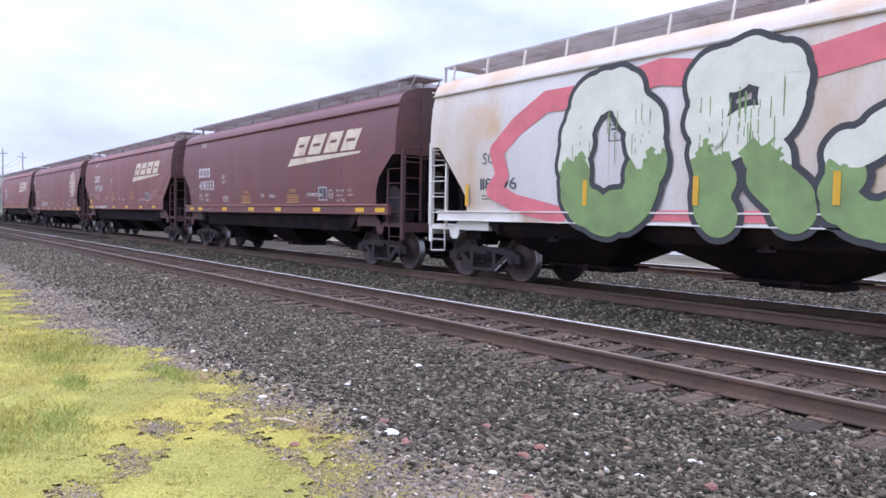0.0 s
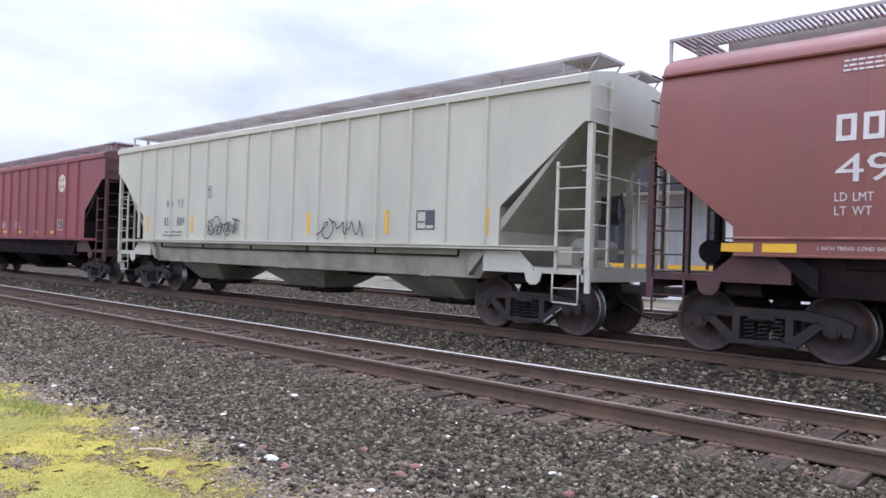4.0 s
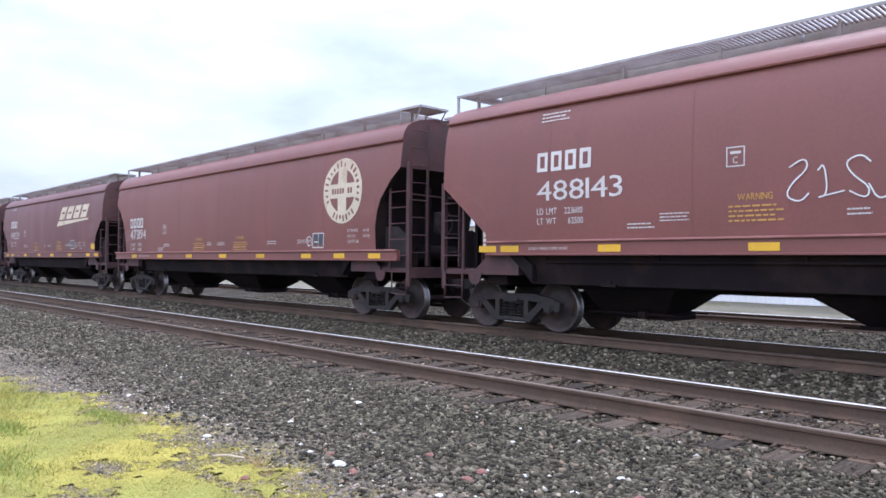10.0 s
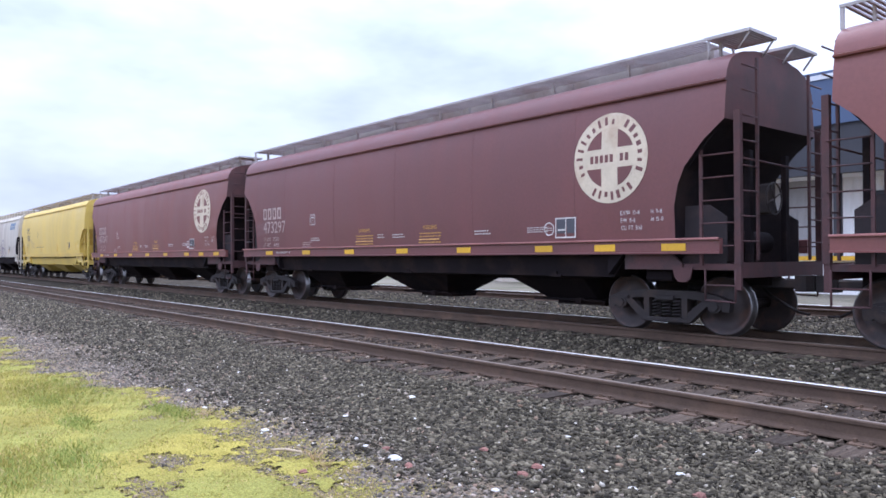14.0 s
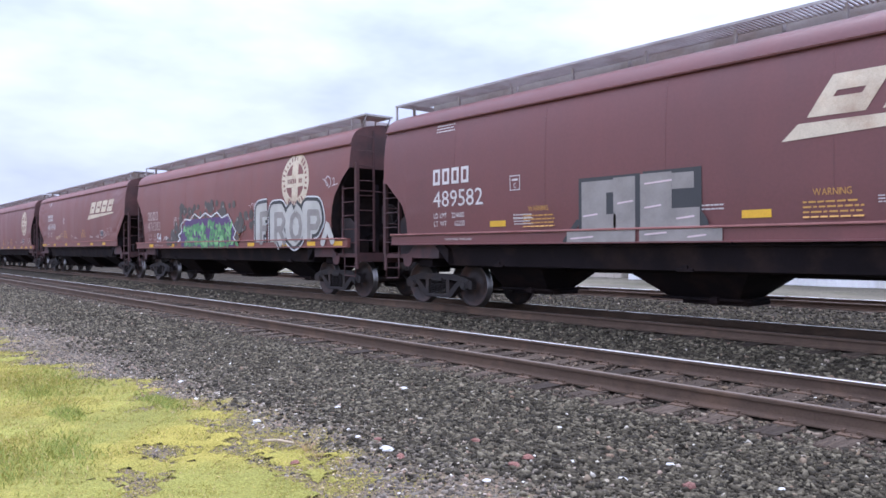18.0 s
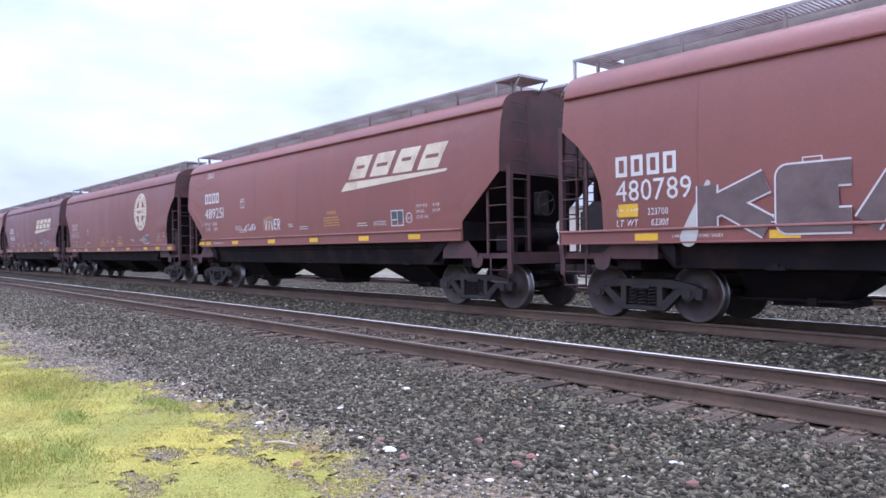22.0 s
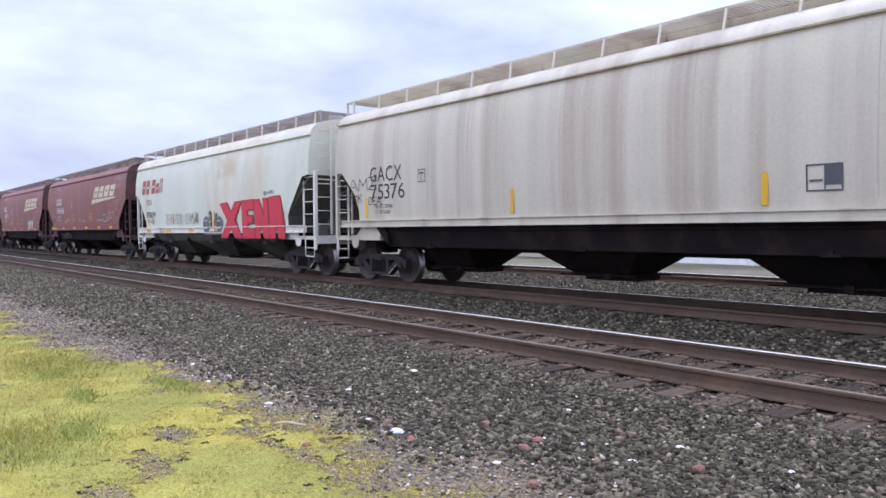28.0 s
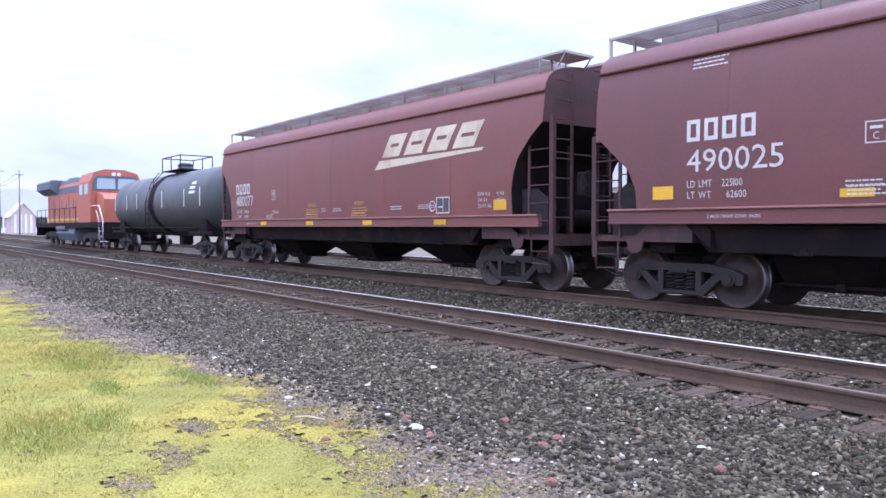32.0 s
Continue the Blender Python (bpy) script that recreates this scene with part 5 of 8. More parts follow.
# dusty pale hoppers, with the shade below the sill put into the colour
DUSTY_SHADED_UNDER = material("dusty_shaded_hopper_paint", (0.105, 0.10, 0.085), 0.85, 0, 0.35, 0.8, second=(0.045, 0.042, 0.038), amount=0.6, spec=0.2)
# the pale grey body paint, darkened here by painted-in shade
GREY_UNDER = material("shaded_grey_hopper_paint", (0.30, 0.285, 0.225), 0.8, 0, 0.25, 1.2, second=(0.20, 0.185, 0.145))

# couplings between the wagons at the start, from the head end; the train runs towards +x
COUPLINGS = [2.5, -14.66, -31.93, -49.97, -68.27, -86.75, -105.30, -124.0, -142.39, -160.22, -177.43, -195.24, -213.51, -232.04, -249.59, -268.19, -286.99, -305.67, -324.17,
             -342.67, -359.7, -377.17, -395.52, -414.21, -432.7, -451.09, -469.34, -487.64, -505.31, -524.03, -542.46, -560.33, -578.2, -595.4, -613.33, -631.34, -648.64, -666.79]
LENGTHS = (17.35, 17.9, 18.25, 18.6)

# style of each wagon: paint, side cut, mark, number, logo
M, MD, MB = MAROON, MAROON_DULL, MAROON_BRIGHT
CARS = [
    ("soo", CREAM_RUSTY, "notch", "118796", ""), ("maroon", MD, "short", "491333", "slant"), ("maroon", M, "angle", "487289", "slant"), ("maroon", M, "round", "471206", "round"),
    ("maroon", MB, "angle", "496120", "slant"), ("grey_ribbed", GREY_RIB, "ribwide", "832889", ""), ("red_ribbed", RED_RIB, "rib", "434774", "round_small"), ("coer", GREY_COER, "coer", "309792", ""),
    ("cp", CP_OLD, "notch", "117683", "red"), ("cp_grey", GREY_CP, "notch", "122878", "crest"), ("maroon", MD, "angle", "497190", "slant"), ("maroon", M, "angle", "488143", "slant"),
    ("maroon", M, "round", "473194", "round"), ("maroon", MD, "short", "498229", "slant"), ("maroon", M, "round", "475040", "round"), ("maroon", M, "round", "480228", "slant"),
    ("maroon", MD, "round", "473297", "round"), ("maroon", M, "round", "470147", "round"), ("yellow", YELLOW_CAR, "pale", "51355", ""), ("sand", SAND_GACX, "pale", "75318", "blue"),
    ("maroon", MD, "short", "489582", "slant"), ("maroon", M, "round", "476383", "round"), ("maroon", M, "angle", "487848", "slant"), ("maroon", M, "round", "476944", "round"),
    ("maroon", MB, "round", "480789", "slant"), ("maroon", MB, "angle", "489251", "slant"), ("maroon", M, "round", "480068", "round"), ("maroon", MD, "short", "496586", "slant"),
    ("maroon", MB, "round", "480812", "slant"), ("maroon", M, "round", "479089", "round"), ("maroon", M, "short", "490644", "slant"), ("sand", SAND_GACX, "pale", "75376", ""),
    ("cp_white", WHITE_CP, "notch", "113839", "red"), ("maroon", MB, "angle", "486968", "slant"), ("maroon", MB, "angle", "485531", "slant"), ("maroon", MD, "short", "490025", "slant"),
    ("maroon", M, "round", "480077", "slant"),
]
LABELS = {"maroon": "maroon covered hopper wagon with white lettering", "soo": "rust-stained cream hopper wagon covered in green graffiti", "grey_ribbed": "light grey ribbed hopper wagon with yellow markers",
          "red_ribbed": "barn-red ribbed hopper wagon with a round emblem", "coer": "pale grey hopper wagon with a white and orange stripe", "cp": "pale grey hopper wagon with rust patches and red lettering",
          "cp_grey": "blue-grey hopper wagon with orange graffiti", "yellow": "mustard-yellow hopper wagon with dark lettering", "sand": "sand-white hopper wagon with dark lettering", "cp_white": "white hopper wagon with red graffiti"}
GRAFFITI_LABELS = {11: "maroon covered hopper wagon with white spray-painted handwriting", 14: "maroon covered hopper wagon with yellow graffiti letters and round emblem", 15: "maroon covered hopper wagon with teal and rose graffiti letters",
                   19: "sand-white hopper wagon with green and orange graffiti", 20: "dull maroon hopper wagon with a grey graffiti block", 21: "maroon hopper wagon with silver letters and a purple graffiti panel",
                   24: "red-brown hopper wagon with grey and black graffiti letters", 29: "maroon hopper wagon with sand-coloured graffiti and round emblem", 32: "white hopper wagon with red graffiti and black handwriting"}


def wagon_label(i, style, paint, logo):
    """What sets a wagon apart: its graffiti, else its shade and its emblem."""
    if i in GRAFFITI_LABELS:
        return GRAFFITI_LABELS[i]
    if style != "maroon":
        return LABELS[style]
    shade = "dull maroon" if paint == MAROON_DULL else "bright red-brown" if paint == MAROON_BRIGHT else "maroon"
    return shade + " covered hopper wagon with a " + ("slanted" if logo == "slant" else "round") + " cream emblem"


WAGONS, SPANS = [], []


def slotted(f, x, z, w, h, lean, i):
    """A plain block with a thin slit in its middle."""
    low, cut, side = (0.44, 0.40, 0.46, 0.42)[i % 4] * h, 0.15 * h, (0.26, 0.20)[i % 2] * w
    f.bar(x, z, w, low, lean)
    f.bar(x + lean * (low + cut), z + low + cut, w, h - low - cut, lean)
    f.bar(x + lean * low, z + low, side, cut, lean)
    f.bar(x + lean * low + w - side, z + low, side, cut, lean)


def slanted_logo(car, x, z, k, mat):
    """The operator's emblem as plain shapes: four leaning blocks over a long wedge."""
    f = Flat()
    f.poly([(x + 0.45 * k, z + 0.05 * k), (x + 4.0 * k, z + 0.21 * k), (x + 4.05 * k, z + 0.26 * k), (x + 0.64 * k, z + 0.24 * k)])
    em = decal("emblem", f, mat, car, label="cream slanted emblem of four blocks over a wedge")
    for i in range(4):
        f = Flat()
        slotted(f, x + 0.74 * k + i * 0.80 * k, z + 0.30 * k, 0.63 * k, 0.46 * k, 0.62, i)
        decal("emblem_block", f, mat, em)


def round_logo(car, x, z, r, mat, dark, kind="curved"):
    f = Flat()
    f.disc(x, z, r, 36)
    em = decal("emblem", f, mat, car, kind, 0.010, "round cream emblem with a cross")
    arm, rim = 0.22 * r, 0.66 * r
    for q in range(4):
        g = Flat()
        a0, a1 = math.asin(arm / rim), math.pi / 2 - math.asin(arm / rim)
        arc = [(rim * math.cos(a0 + (a1 - a0) * i / 8), rim * math.sin(a0 + (a1 - a0) * i / 8)) for i in range(9)]
        sx_, sz_ = ((1, 1), (-1, 1), (-1, -1), (1, -1))[q]
        pts = [(x + sx_ * u, z + sz_ * v) for u, v in [(arm, arm)] + arc]
        g.poly(pts if sx_ * sz_ > 0 else pts[::-1])
        decal("emblem_quadrant", g, dark, em, kind, 0.014)
    if r > 0.4:
        g, rnd = Flat(), random.Random(7)
        spots = [(math.radians(203 - 13.2 * i), 0) for i in range(18) if i != 10] + [(math.radians(240 + 11.5 * i), 1) for i in range(7)]
        for a, low in spots:
            ca, sa, hw, hi = math.cos(a), math.sin(a), r * rnd.uniform(0.028, 0.052), rnd.choice((0.86, 0.86, 0.93))
            g.poly([(x + ca * r * p - sa * u, z + sa * r * p + ca * u) for p, u in ((0.745, hw), (0.745, -hw), (hi, -hw), (hi, hw))])
        for i in range(8):
            if i != 5:
                g.bar(x + r * (-0.53 + 0.135 * i), z - 0.09 * r, 0.09 * r, 0.17 * r)
        tagged(decal("emblem_lettering", g, dark, em, kind, 0.014), kind="stuff")


def mark_blocks(car, x, z, h, n, mat, kind):
    """A brand mark as n plain upright frames."""
    for i in range(n):
        f, a, w, t = Flat(), x + i * h * 0.90, h * 0.68, h * 0.19
        f.bar(a, z, w, t)
        f.bar(a, z + t, t, h - 2 * t)
        f.bar(a + w - t, z + t, t, h - 2 * t)
        f.bar(a, z + h - t, w, t)
        decal("mark_block", f, mat, car, kind, 0.012)


def fit_text(f, s, x, z, h, width):
    """Text drawn out to a given width."""
    probe = Flat()
    w = probe.text(s, 0, 0, h, 1.0, 0.1)
    f.text(s, x, z, h, (width - 0.1 * h * len(s)) / (w - 0.1 * h * len(s)), 0.1)


LOADS = {"498229": ("224300", "61700"), "497190": ("224200", "61800"), "480789": ("223700", "62300"), "489251": ("223400", "62600"), "487289": ("223600", "62300")}


def lettering(car, L, cut, style, number, logo, paint, i):
    rnd = random.Random(100 + i)
    hl = L / 2
    kind = "ribbed" if "ribbed" in style else "curved"
    maroon = style == "maroon"
    mark = WHITE_MARK if maroon or style == "red_ribbed" else DARK_MARK
    faded = maroon and number in ("475040", "480068", "480812", "473297", "470147", "476383", "471206", "479089", "476944")
    if faded:
        mark = FADED_MARK if number in ("480068", "470147", "476383", "471206", "476944", "473297") else mark
    f = Flat()
    x0 = -hl + (3.15 if kind == "curved" else 3.35)
    if maroon:
        x0, zm, zn, wd = {"angle": (-hl + 3.3, 3.0, 2.47, 1.82), "short": (-hl + 2.72, 2.74, 2.25, 1.62), "round": (-hl + 2.25, 2.51, 2.09, 1.45)}[cut]
        if number in ("489251", "497190"):
            x0, wd = -hl + 2.42, 1.58
        if number == "480789":
            x0 = -hl + 2.02
        if number == "485531":
            x0, wd = x0 - 0.06, 1.68
        if number == "498229":
            x0, zm, zn = -hl + 2.55, 2.97, 2.38
        mark_blocks(car, x0, zm, 0.35, 4, mark, kind)
        spans = [(GLYPHS[ch][2] - GLYPHS[ch][3]) * 0.36 / 0.70 for ch in number]
        squeeze, at = (wd - 0.036 * 5) / sum(spans), x0
        for ch, w in zip(number, spans):
            f = Flat()
            at = f.text(ch, at, zn, 0.36, squeeze, 0.1)
            decal("digit", f, mark, car, kind, 0.012)
        load, tare = LOADS.get(number, (str(rnd.randint(2230, 2255) * 100), str(rnd.randint(615, 630) * 100)))
        for word, dx, dz in (("LD LMT", 0.0, 0.25), (load, 0.62, 0.25), ("LT WT", 0.0, 0.43), (tare, 0.70, 0.43)):
            f = Flat()
            f.text(word, x0 + dx, zn - dz, 0.115, 0.8)
            decal("load_stencil", f, mark, car, kind, 0.012)
        f = Flat()
        if cut != "round":
            f.lines(x0 + 0.05, 3.92, 0.62, 0.20, 3, rnd)
        f.lines(x0 + 2.5, zn - 0.45, 0.5, 0.16, 3, rnd)
    elif style in ("coer",):
        f.text("COER", x0 - 0.7, 3.0, 0.33, 0.8, 0.14)
        f.text(number, x0 - 0.7, 2.58, 0.33, 0.75, 0.13)
        for r, (a, b) in enumerate((("LD LMT", "223200"), ("LT WT", "62800"), ("CU FT", "5470"))):
            f.text(a, x0 - 0.7, 2.30 - 0.16 * r, 0.10)
            f.text(b, x0, 2.30 - 0.16 * r, 0.10)
        f.text("WARNING", -1.2, 2.36, 0.13)
        f.lines(-1.45, 1.95, 1.4, 0.34, 4, rnd)
        f.lines(0.3, 2.0, 0.8, 0.18, 2, rnd)
        f.lines(5.3, 2.02, 0.5, 0.16, 3, rnd)
        f.text("DO NOT HAMMER ON CAR", -2.1, 1.545, 0.10, 0.9, 0.2)
    elif style == "yellow":
        f.text("DME", x0 - 0.35, 3.05, 0.36, 0.85, 0.14)
        f.text(number, x0 - 0.35, 2.52, 0.38, 0.85, 0.13)
        f.text("LD LMT 223000", x0 - 0.4, 2.22, 0.10)
        f.text("LT WT 62100", x0 - 0.4, 2.05, 0.10)
        f.lines(x0 + 2.6, 2.05, 2.2, 0.10, 1, rnd)
    elif style == "sand":
        fit_text(f, "GACX", x0 - 0.65, 2.58, 0.38, 1.40)
        fit_text(f, number, x0 - 0.62, 2.14, 0.38, 1.48)
        f.text("LD LMT 225000", x0 - 0.45, 1.92, 0.09)
        f.text("LT WT 61000", x0 - 0.45, 1.77, 0.09)
    elif style == "grey_ribbed":
        f.text("ND", x0 + 0.5, 2.50, 0.25, 0.6, 0.25)
        f.text("YX", x0 + 1.12, 2.50, 0.25, 0.6, 0.25)
        f.text("832", x0 + 0.36, 1.98, 0.25, 0.65, 0.18)
        f.text("889", x0 + 1.12, 1.98, 0.25, 0.65, 0.18)
        f.lines(x0 + 0.4, 1.68, 1.1, 0.20, 2, rnd)
    elif style == "red_ribbed":
        mark_blocks(car, x0 + 0.35, 2.85, 0.26, 2, mark, kind)
        mark_blocks(car, x0 + 1.12, 2.85, 0.26, 2, mark, kind)
        f.text("434", x0 + 0.32, 2.42, 0.25, 0.75, 0.14)
        f.text("774", x0 + 1.12, 2.42, 0.25, 0.75, 0.14)
        f.lines(x0 + 0.4, 2.05, 1.2, 0.22, 2, rnd)
        for a in (4.5, 6.2, 7.9, 9.6):
            f.lines(-hl + a, 1.95, 0.6, 0.3, 3, rnd)
    elif style in ("soo", "cp", "cp_grey", "cp_white"):
        x0 = -hl + (3.09 if style == "cp_grey" else 2.3 if style == "cp_white" else 2.6)
        fit_text(f, "SOO", x0 + (0.0 if style == "cp_white" else 0.08), 2.50, 0.24, 0.72)
        fit_text(f, number, x0, 1.97, 0.24, 1.14)
        f.lines(x0 + 0.05, 1.76, 0.9, 0.14, 2, rnd)
    tagged(decal("lettering", f, mark, car, kind, 0.012 if kind == "curved" else 0.01), kind="stuff" if maroon else "")
    # plate box, consolidated stencil and small print towards the other end
    g = Flat()
    bx, bz = {"angle": (6.90, 2.78), "short": (5.13, 2.48), "round": (5.2, 2.25)}.get(cut, (6.05, 2.75)) if maroon else (6.05, 2.75)
    if number in ("489251", "497190"):
        bx, bz = 5.35 if number == "489251" else 4.15, 2.72
    bx = {"490025": 5.45, "485531": 6.25}.get(number, bx)
    if style == "sand":
        bx, bz = 4.5, 2.48
    if style != "cp_white":
        bx, w_ = bx - hl, 0.018
        for a, b, w, h in ((0, 0, 0.28, w_), (0, 0.28, 0.28, w_), (0, 0, w_, 0.28), (0.28 - w_, 0, w_, 0.28 + w_)):
            g.bar(bx + a, bz + b, w, h)
        g.bar(bx + 0.06, bz + 0.19, 0.16, 0.04)
        g.text("C", bx + 0.10, bz + 0.05, 0.10)
    if maroon:
        sx_, zs_, tx, tz = {"angle": (4.3, 2.06, 3.55, 2.28), "short": (4.5, 1.98, 3.7, 2.02), "round": (3.85, 1.86, 2.6, 2.04)}[cut]
        sx_, tx = hl - sx_, hl - tx
    else:
        sx_, zs_, tx, tz = hl - (3.3 if style == "cp" else 4.2), 2.05 if style != "cp" else 1.95, hl - 3.4, 2.2
    for a, b, w, h in ((-0.25, -0.19, 0.5, 0.025), (-0.25, 0.17, 0.5, 0.025), (-0.25, -0.19, 0.025, 0.385), (0.225, -0.19, 0.025, 0.385), (0.0, -0.19, 0.018, 0.385), (-0.2, -0.05, 0.18, 0.03)):
        g.bar(sx_ + a, zs_ + b, w, h)
    for a, w in ((-0.225, 0.225), (0.018, 0.207)) if maroon else ((0.018, 0.207),):
        p = Flat()
        p.bar(sx_ + a, zs_ - 0.10, w, 0.27)
        decal("stencil_panel", p, DARK_MARK, car, kind, 0.0105)
    if maroon:
        g.disc(sx_ + (0.47 if cut != "round" else -0.42), zs_ - 0.01, 0.13, 14, 0, 2 * math.pi, 0.108)
        g.lines(sx_ + (0.38 if cut != "round" else -0.51), zs_ - 0.04, 0.18, 0.08, 2, rnd)
        for r, (p, q) in enumerate((("EXW 10-8", "H 9-8"), ("EW 8-6", "H 15-0"), ("CU FT 5161", ""))):
            g.text(p, tx, tz - 0.13 * r, 0.075, 0.8, 0.16)
            g.text(q, tx + 0.62, tz - 0.13 * r, 0.075, 0.8, 0.16)
        zl = 1.80 if cut == "round" else 1.92
        for a in (5.2, 9.2, 12.2):
            g.lines(-hl + a, zl, 0.5, 0.12, 2, rnd)
        g.lines(sx_ - 1.0, zl, 0.55, 0.12, 3, rnd)
        g.text("2 INCH TREAD COND SHOES", -hl + 3.1, sum(SILL[cut]) / 2 - 0.03, 0.05, 0.9, 0.15)
        g.lines(-hl + 8.55, zs_ - 0.05, 0.30, 0.13, 2, rnd)
    tagged(decal("data_stencil", g, WHITE_MARK if maroon or style == "red_ribbed" else DARK_MARK, car, kind, 0.012), kind="stuff")
    if maroon and paint in (MAROON, MAROON_BRIGHT, MAROON_DULL):
        a = Flat()
        spots, zw = {"angle": ((6.95, 10.6), 2.28), "short": ((6.95, 10.55), 2.05), "round": ((7.6, 10.3), 1.96)}[cut]
        for x in ((5.5, 10.9) if number == "489582" else (6.75, 10.05) if number == "497190" else (6.15, 10.0) if number == "485531" else spots):
            fit_text(a, "WARNING", -hl + x + 0.12, zw, 0.10, 0.52)
            a.lines(-hl + x - 0.02, zw - 0.31, 0.80, 0.28, 4, rnd)
        tagged(decal("warning_stencil", a, AMBER_MARK, car, kind, 0.012), kind="stuff")
        px, pz = {"angle": (2.32, 2.03), "short": (1.9, 1.88), "round": (1.9, 1.83)}[cut]
        if number in ("475040", "479089", "480077", "490025", "498229"):
            part("marker_plate", 0, reflector_shape(0.40, 0.20), [YELLOW], car, pose(hl - px, -(half_width(pz) + 0.008), pz))
        if number in ("490025", "487289", "475040", "480789"):
            part("marker_plate", 0, reflector_shape(0.40, 0.22), [YELLOW], car, pose(-hl + 2.25, -(half_width(1.92) + 0.008), 1.93))
    # emblem
    if logo == "slant":
        slanted_logo(car, hl - (7.65 if number == "496586" else 7.30), 2.50 if number == "496586" else 2.78, 1.21, CREAM)
    elif logo == "round":
        round_logo(car, hl - (4.62 if number == "480068" else 3.5 if number in ("476383", "476944") else 2.97 if number == "479089" else 2.82), 3.30 if number == "476383" else 3.06, 0.80, CREAM, paint)
    elif logo == "round_small":
        round_logo(car, hl - 4.15, 3.58, 0.33, CREAM, paint, kind)
    elif logo == "red":
        x, z = -hl + (1.72 if style == "cp_white" else 2.25), 2.98 if style == "cp_white" else 3.10
        for k, w in enumerate((0.42, 0.42, 0.0, 0.46, 0.36, 0.11, 0.11)):
            if w:
                e = Flat()
                slotted(e, x, z, w, 0.42 if k == 4 else 0.60, 0.18, k)
                decal("emblem_block", e, RED_MARK if style == "cp" else material("brick_red_logo_paint", (0.30, 0.10, 0.09), 0.6), car, label="faded red slanted block of the company lettering")
            x += w + 0.10 if w else 0.18
    elif logo == "crest":
        e = Flat()
        e.disc(hl - 5.82, 3.39, 0.62, 26, 0, 2 * math.pi, 0.52)
        e.bar(hl - 6.27, 2.70, 0.9, 0.10)
        decal("crest_ring", e, material("dark_brown_crest_paint", (0.10, 0.07, 0.05), 0.6), car)
        e = Flat()
        e.disc(hl - 5.82, 3.39, 0.51, 26)
        decal("crest", e, material("tan_crest_paint", (0.46, 0.33, 0.17), 0.6, second=(0.34, 0.23, 0.12), amount=0.6, scale=4), car)
        e = Flat()
        for r, n in enumerate((8, 7, 7)):
            for k in range(n):
                slotted(e, hl - 5.10 + k * 0.255, 3.62 - r * 0.30, 0.16, 0.17, 0.1, k)
        decal("red_lettering", e, RED_MARK, car)
    elif logo == "blue":
        for k in range(4):
            e = Flat()
            slotted(e, hl - 4.02 + k * 0.49, 3.50, 0.41, 0.50, 0.2, k)
            decal("emblem_block", e, BLUE_MARK, car, label="dull blue slanted block of the company lettering")
    # reflective markers
    refl = []
    if maroon:
        spots = {"round": (2.61, 4.94, 7.25, 9.6, 11.85, 14.19, 15.65, 17.04), "angle": (2.05, 2.62, 4.85, 7.45, 10.0, 12.5, 14.6), "short": (1.85, 2.82, 5.34, 7.77, 9.87, 12.49, 14.89, 15.88)}[cut]
        spots = {"480077": (4.51, 7.82, 11.09, 14.28), "480812": (6.04, 8.31, 11.07, 13.37, 16.16), "489582": (4.75, 7.35, 10.2, 12.6), "490025": (5.35, 7.6, 9.9, 12.2, 14.4)}.get(number, spots)
        refl = [(-hl + x, 1.83 if number in ("489582", "490025") else sum(SILL[cut]) / 2 - 0.01, 0.45, 0.12) for x in spots]
    elif style == "coer":
        refl = [(-hl + 2.4 + k * (2 * hl - 4.6) / 5, 1.57, 0.55 if k in (1, 2, 3, 4) else 0.9, 0.14) for k in range(6)]
    elif style in ("soo", "grey_ribbed", "sand", "yellow"):
        n = {"soo": 6, "grey_ribbed": 6, "sand": 4, "yellow": 4}[style]
        refl = [(-hl + 2.65 + k * (2 * hl - 5.3) / (n - 1), 2.02, 0.10, 0.5) for k in range(n)]
        if style == "sand":
            refl = [(-hl + x, 2.0, 0.10, 0.62) for x in (2.3, 7.6, 12.85)]
        if style == "soo":
            refl = [(-hl + x, 1.86, 0.10, 0.46) for x in (2.2, 5.55, 7.83, 9.97, 12.2, 14.4)]
    elif style == "red_ribbed":
        refl = [(-hl + 3.2 + k * 1.75, 1.78, 0.42, 0.10) for k in range(7)]
    else:
        refl = [(-hl + 2.5 + k * (2 * hl - 5.0) / 5, sum(SILL[cut]) / 2, 0.5, 0.11) for k in range(6)]
    for x, z, w, h in refl:
        y = -(max(half_width(z, kind), 1.56) + 0.036) if style == "soo" else -(half_width(z, kind) + 0.006) if z > SILL[cut][1] else -1.553
        part("reflector", (w, h), reflector_shape(w, h), [YELLOW], car, pose(x, y, z))


for i, (style, paint, cut, number, logo) in enumerate(CARS):
    span = COUPLINGS[i] - COUPLINGS[i + 1]
    L = min(LENGTHS, key=lambda v: abs(v - span))
    sill = PALE_SILL if style in ("coer", "cp", "cp_grey", "cp_white", "soo") else paint
    rail = {"sand": paint}.get(style, DARK_WALK)
    car = hopper(L, cut, "hopper_wagon", wagon_label(i, style, paint, logo), paint, sill, rail, under={"coer": GREY_UNDER, "grey_ribbed": GREY_UNDER, "yellow": YELLOW_CAR, "cp": DUSTY_SHADED_UNDER, "cp_white": DUSTY_SHADED_UNDER}.get(style), bracket=PALE_SILL if style in ("soo", "cp", "cp_white", "cp_grey", "coer", "sand") else None, ribs="rib" in cut, style_white=style in ("soo", "cp", "cp_white"))
    lettering(car, L, cut, style, number, logo, paint, i)
    SPANS.append(L)
    WAGONS.append((car, (COUPLINGS[i] + COUPLINGS[i + 1]) / 2))


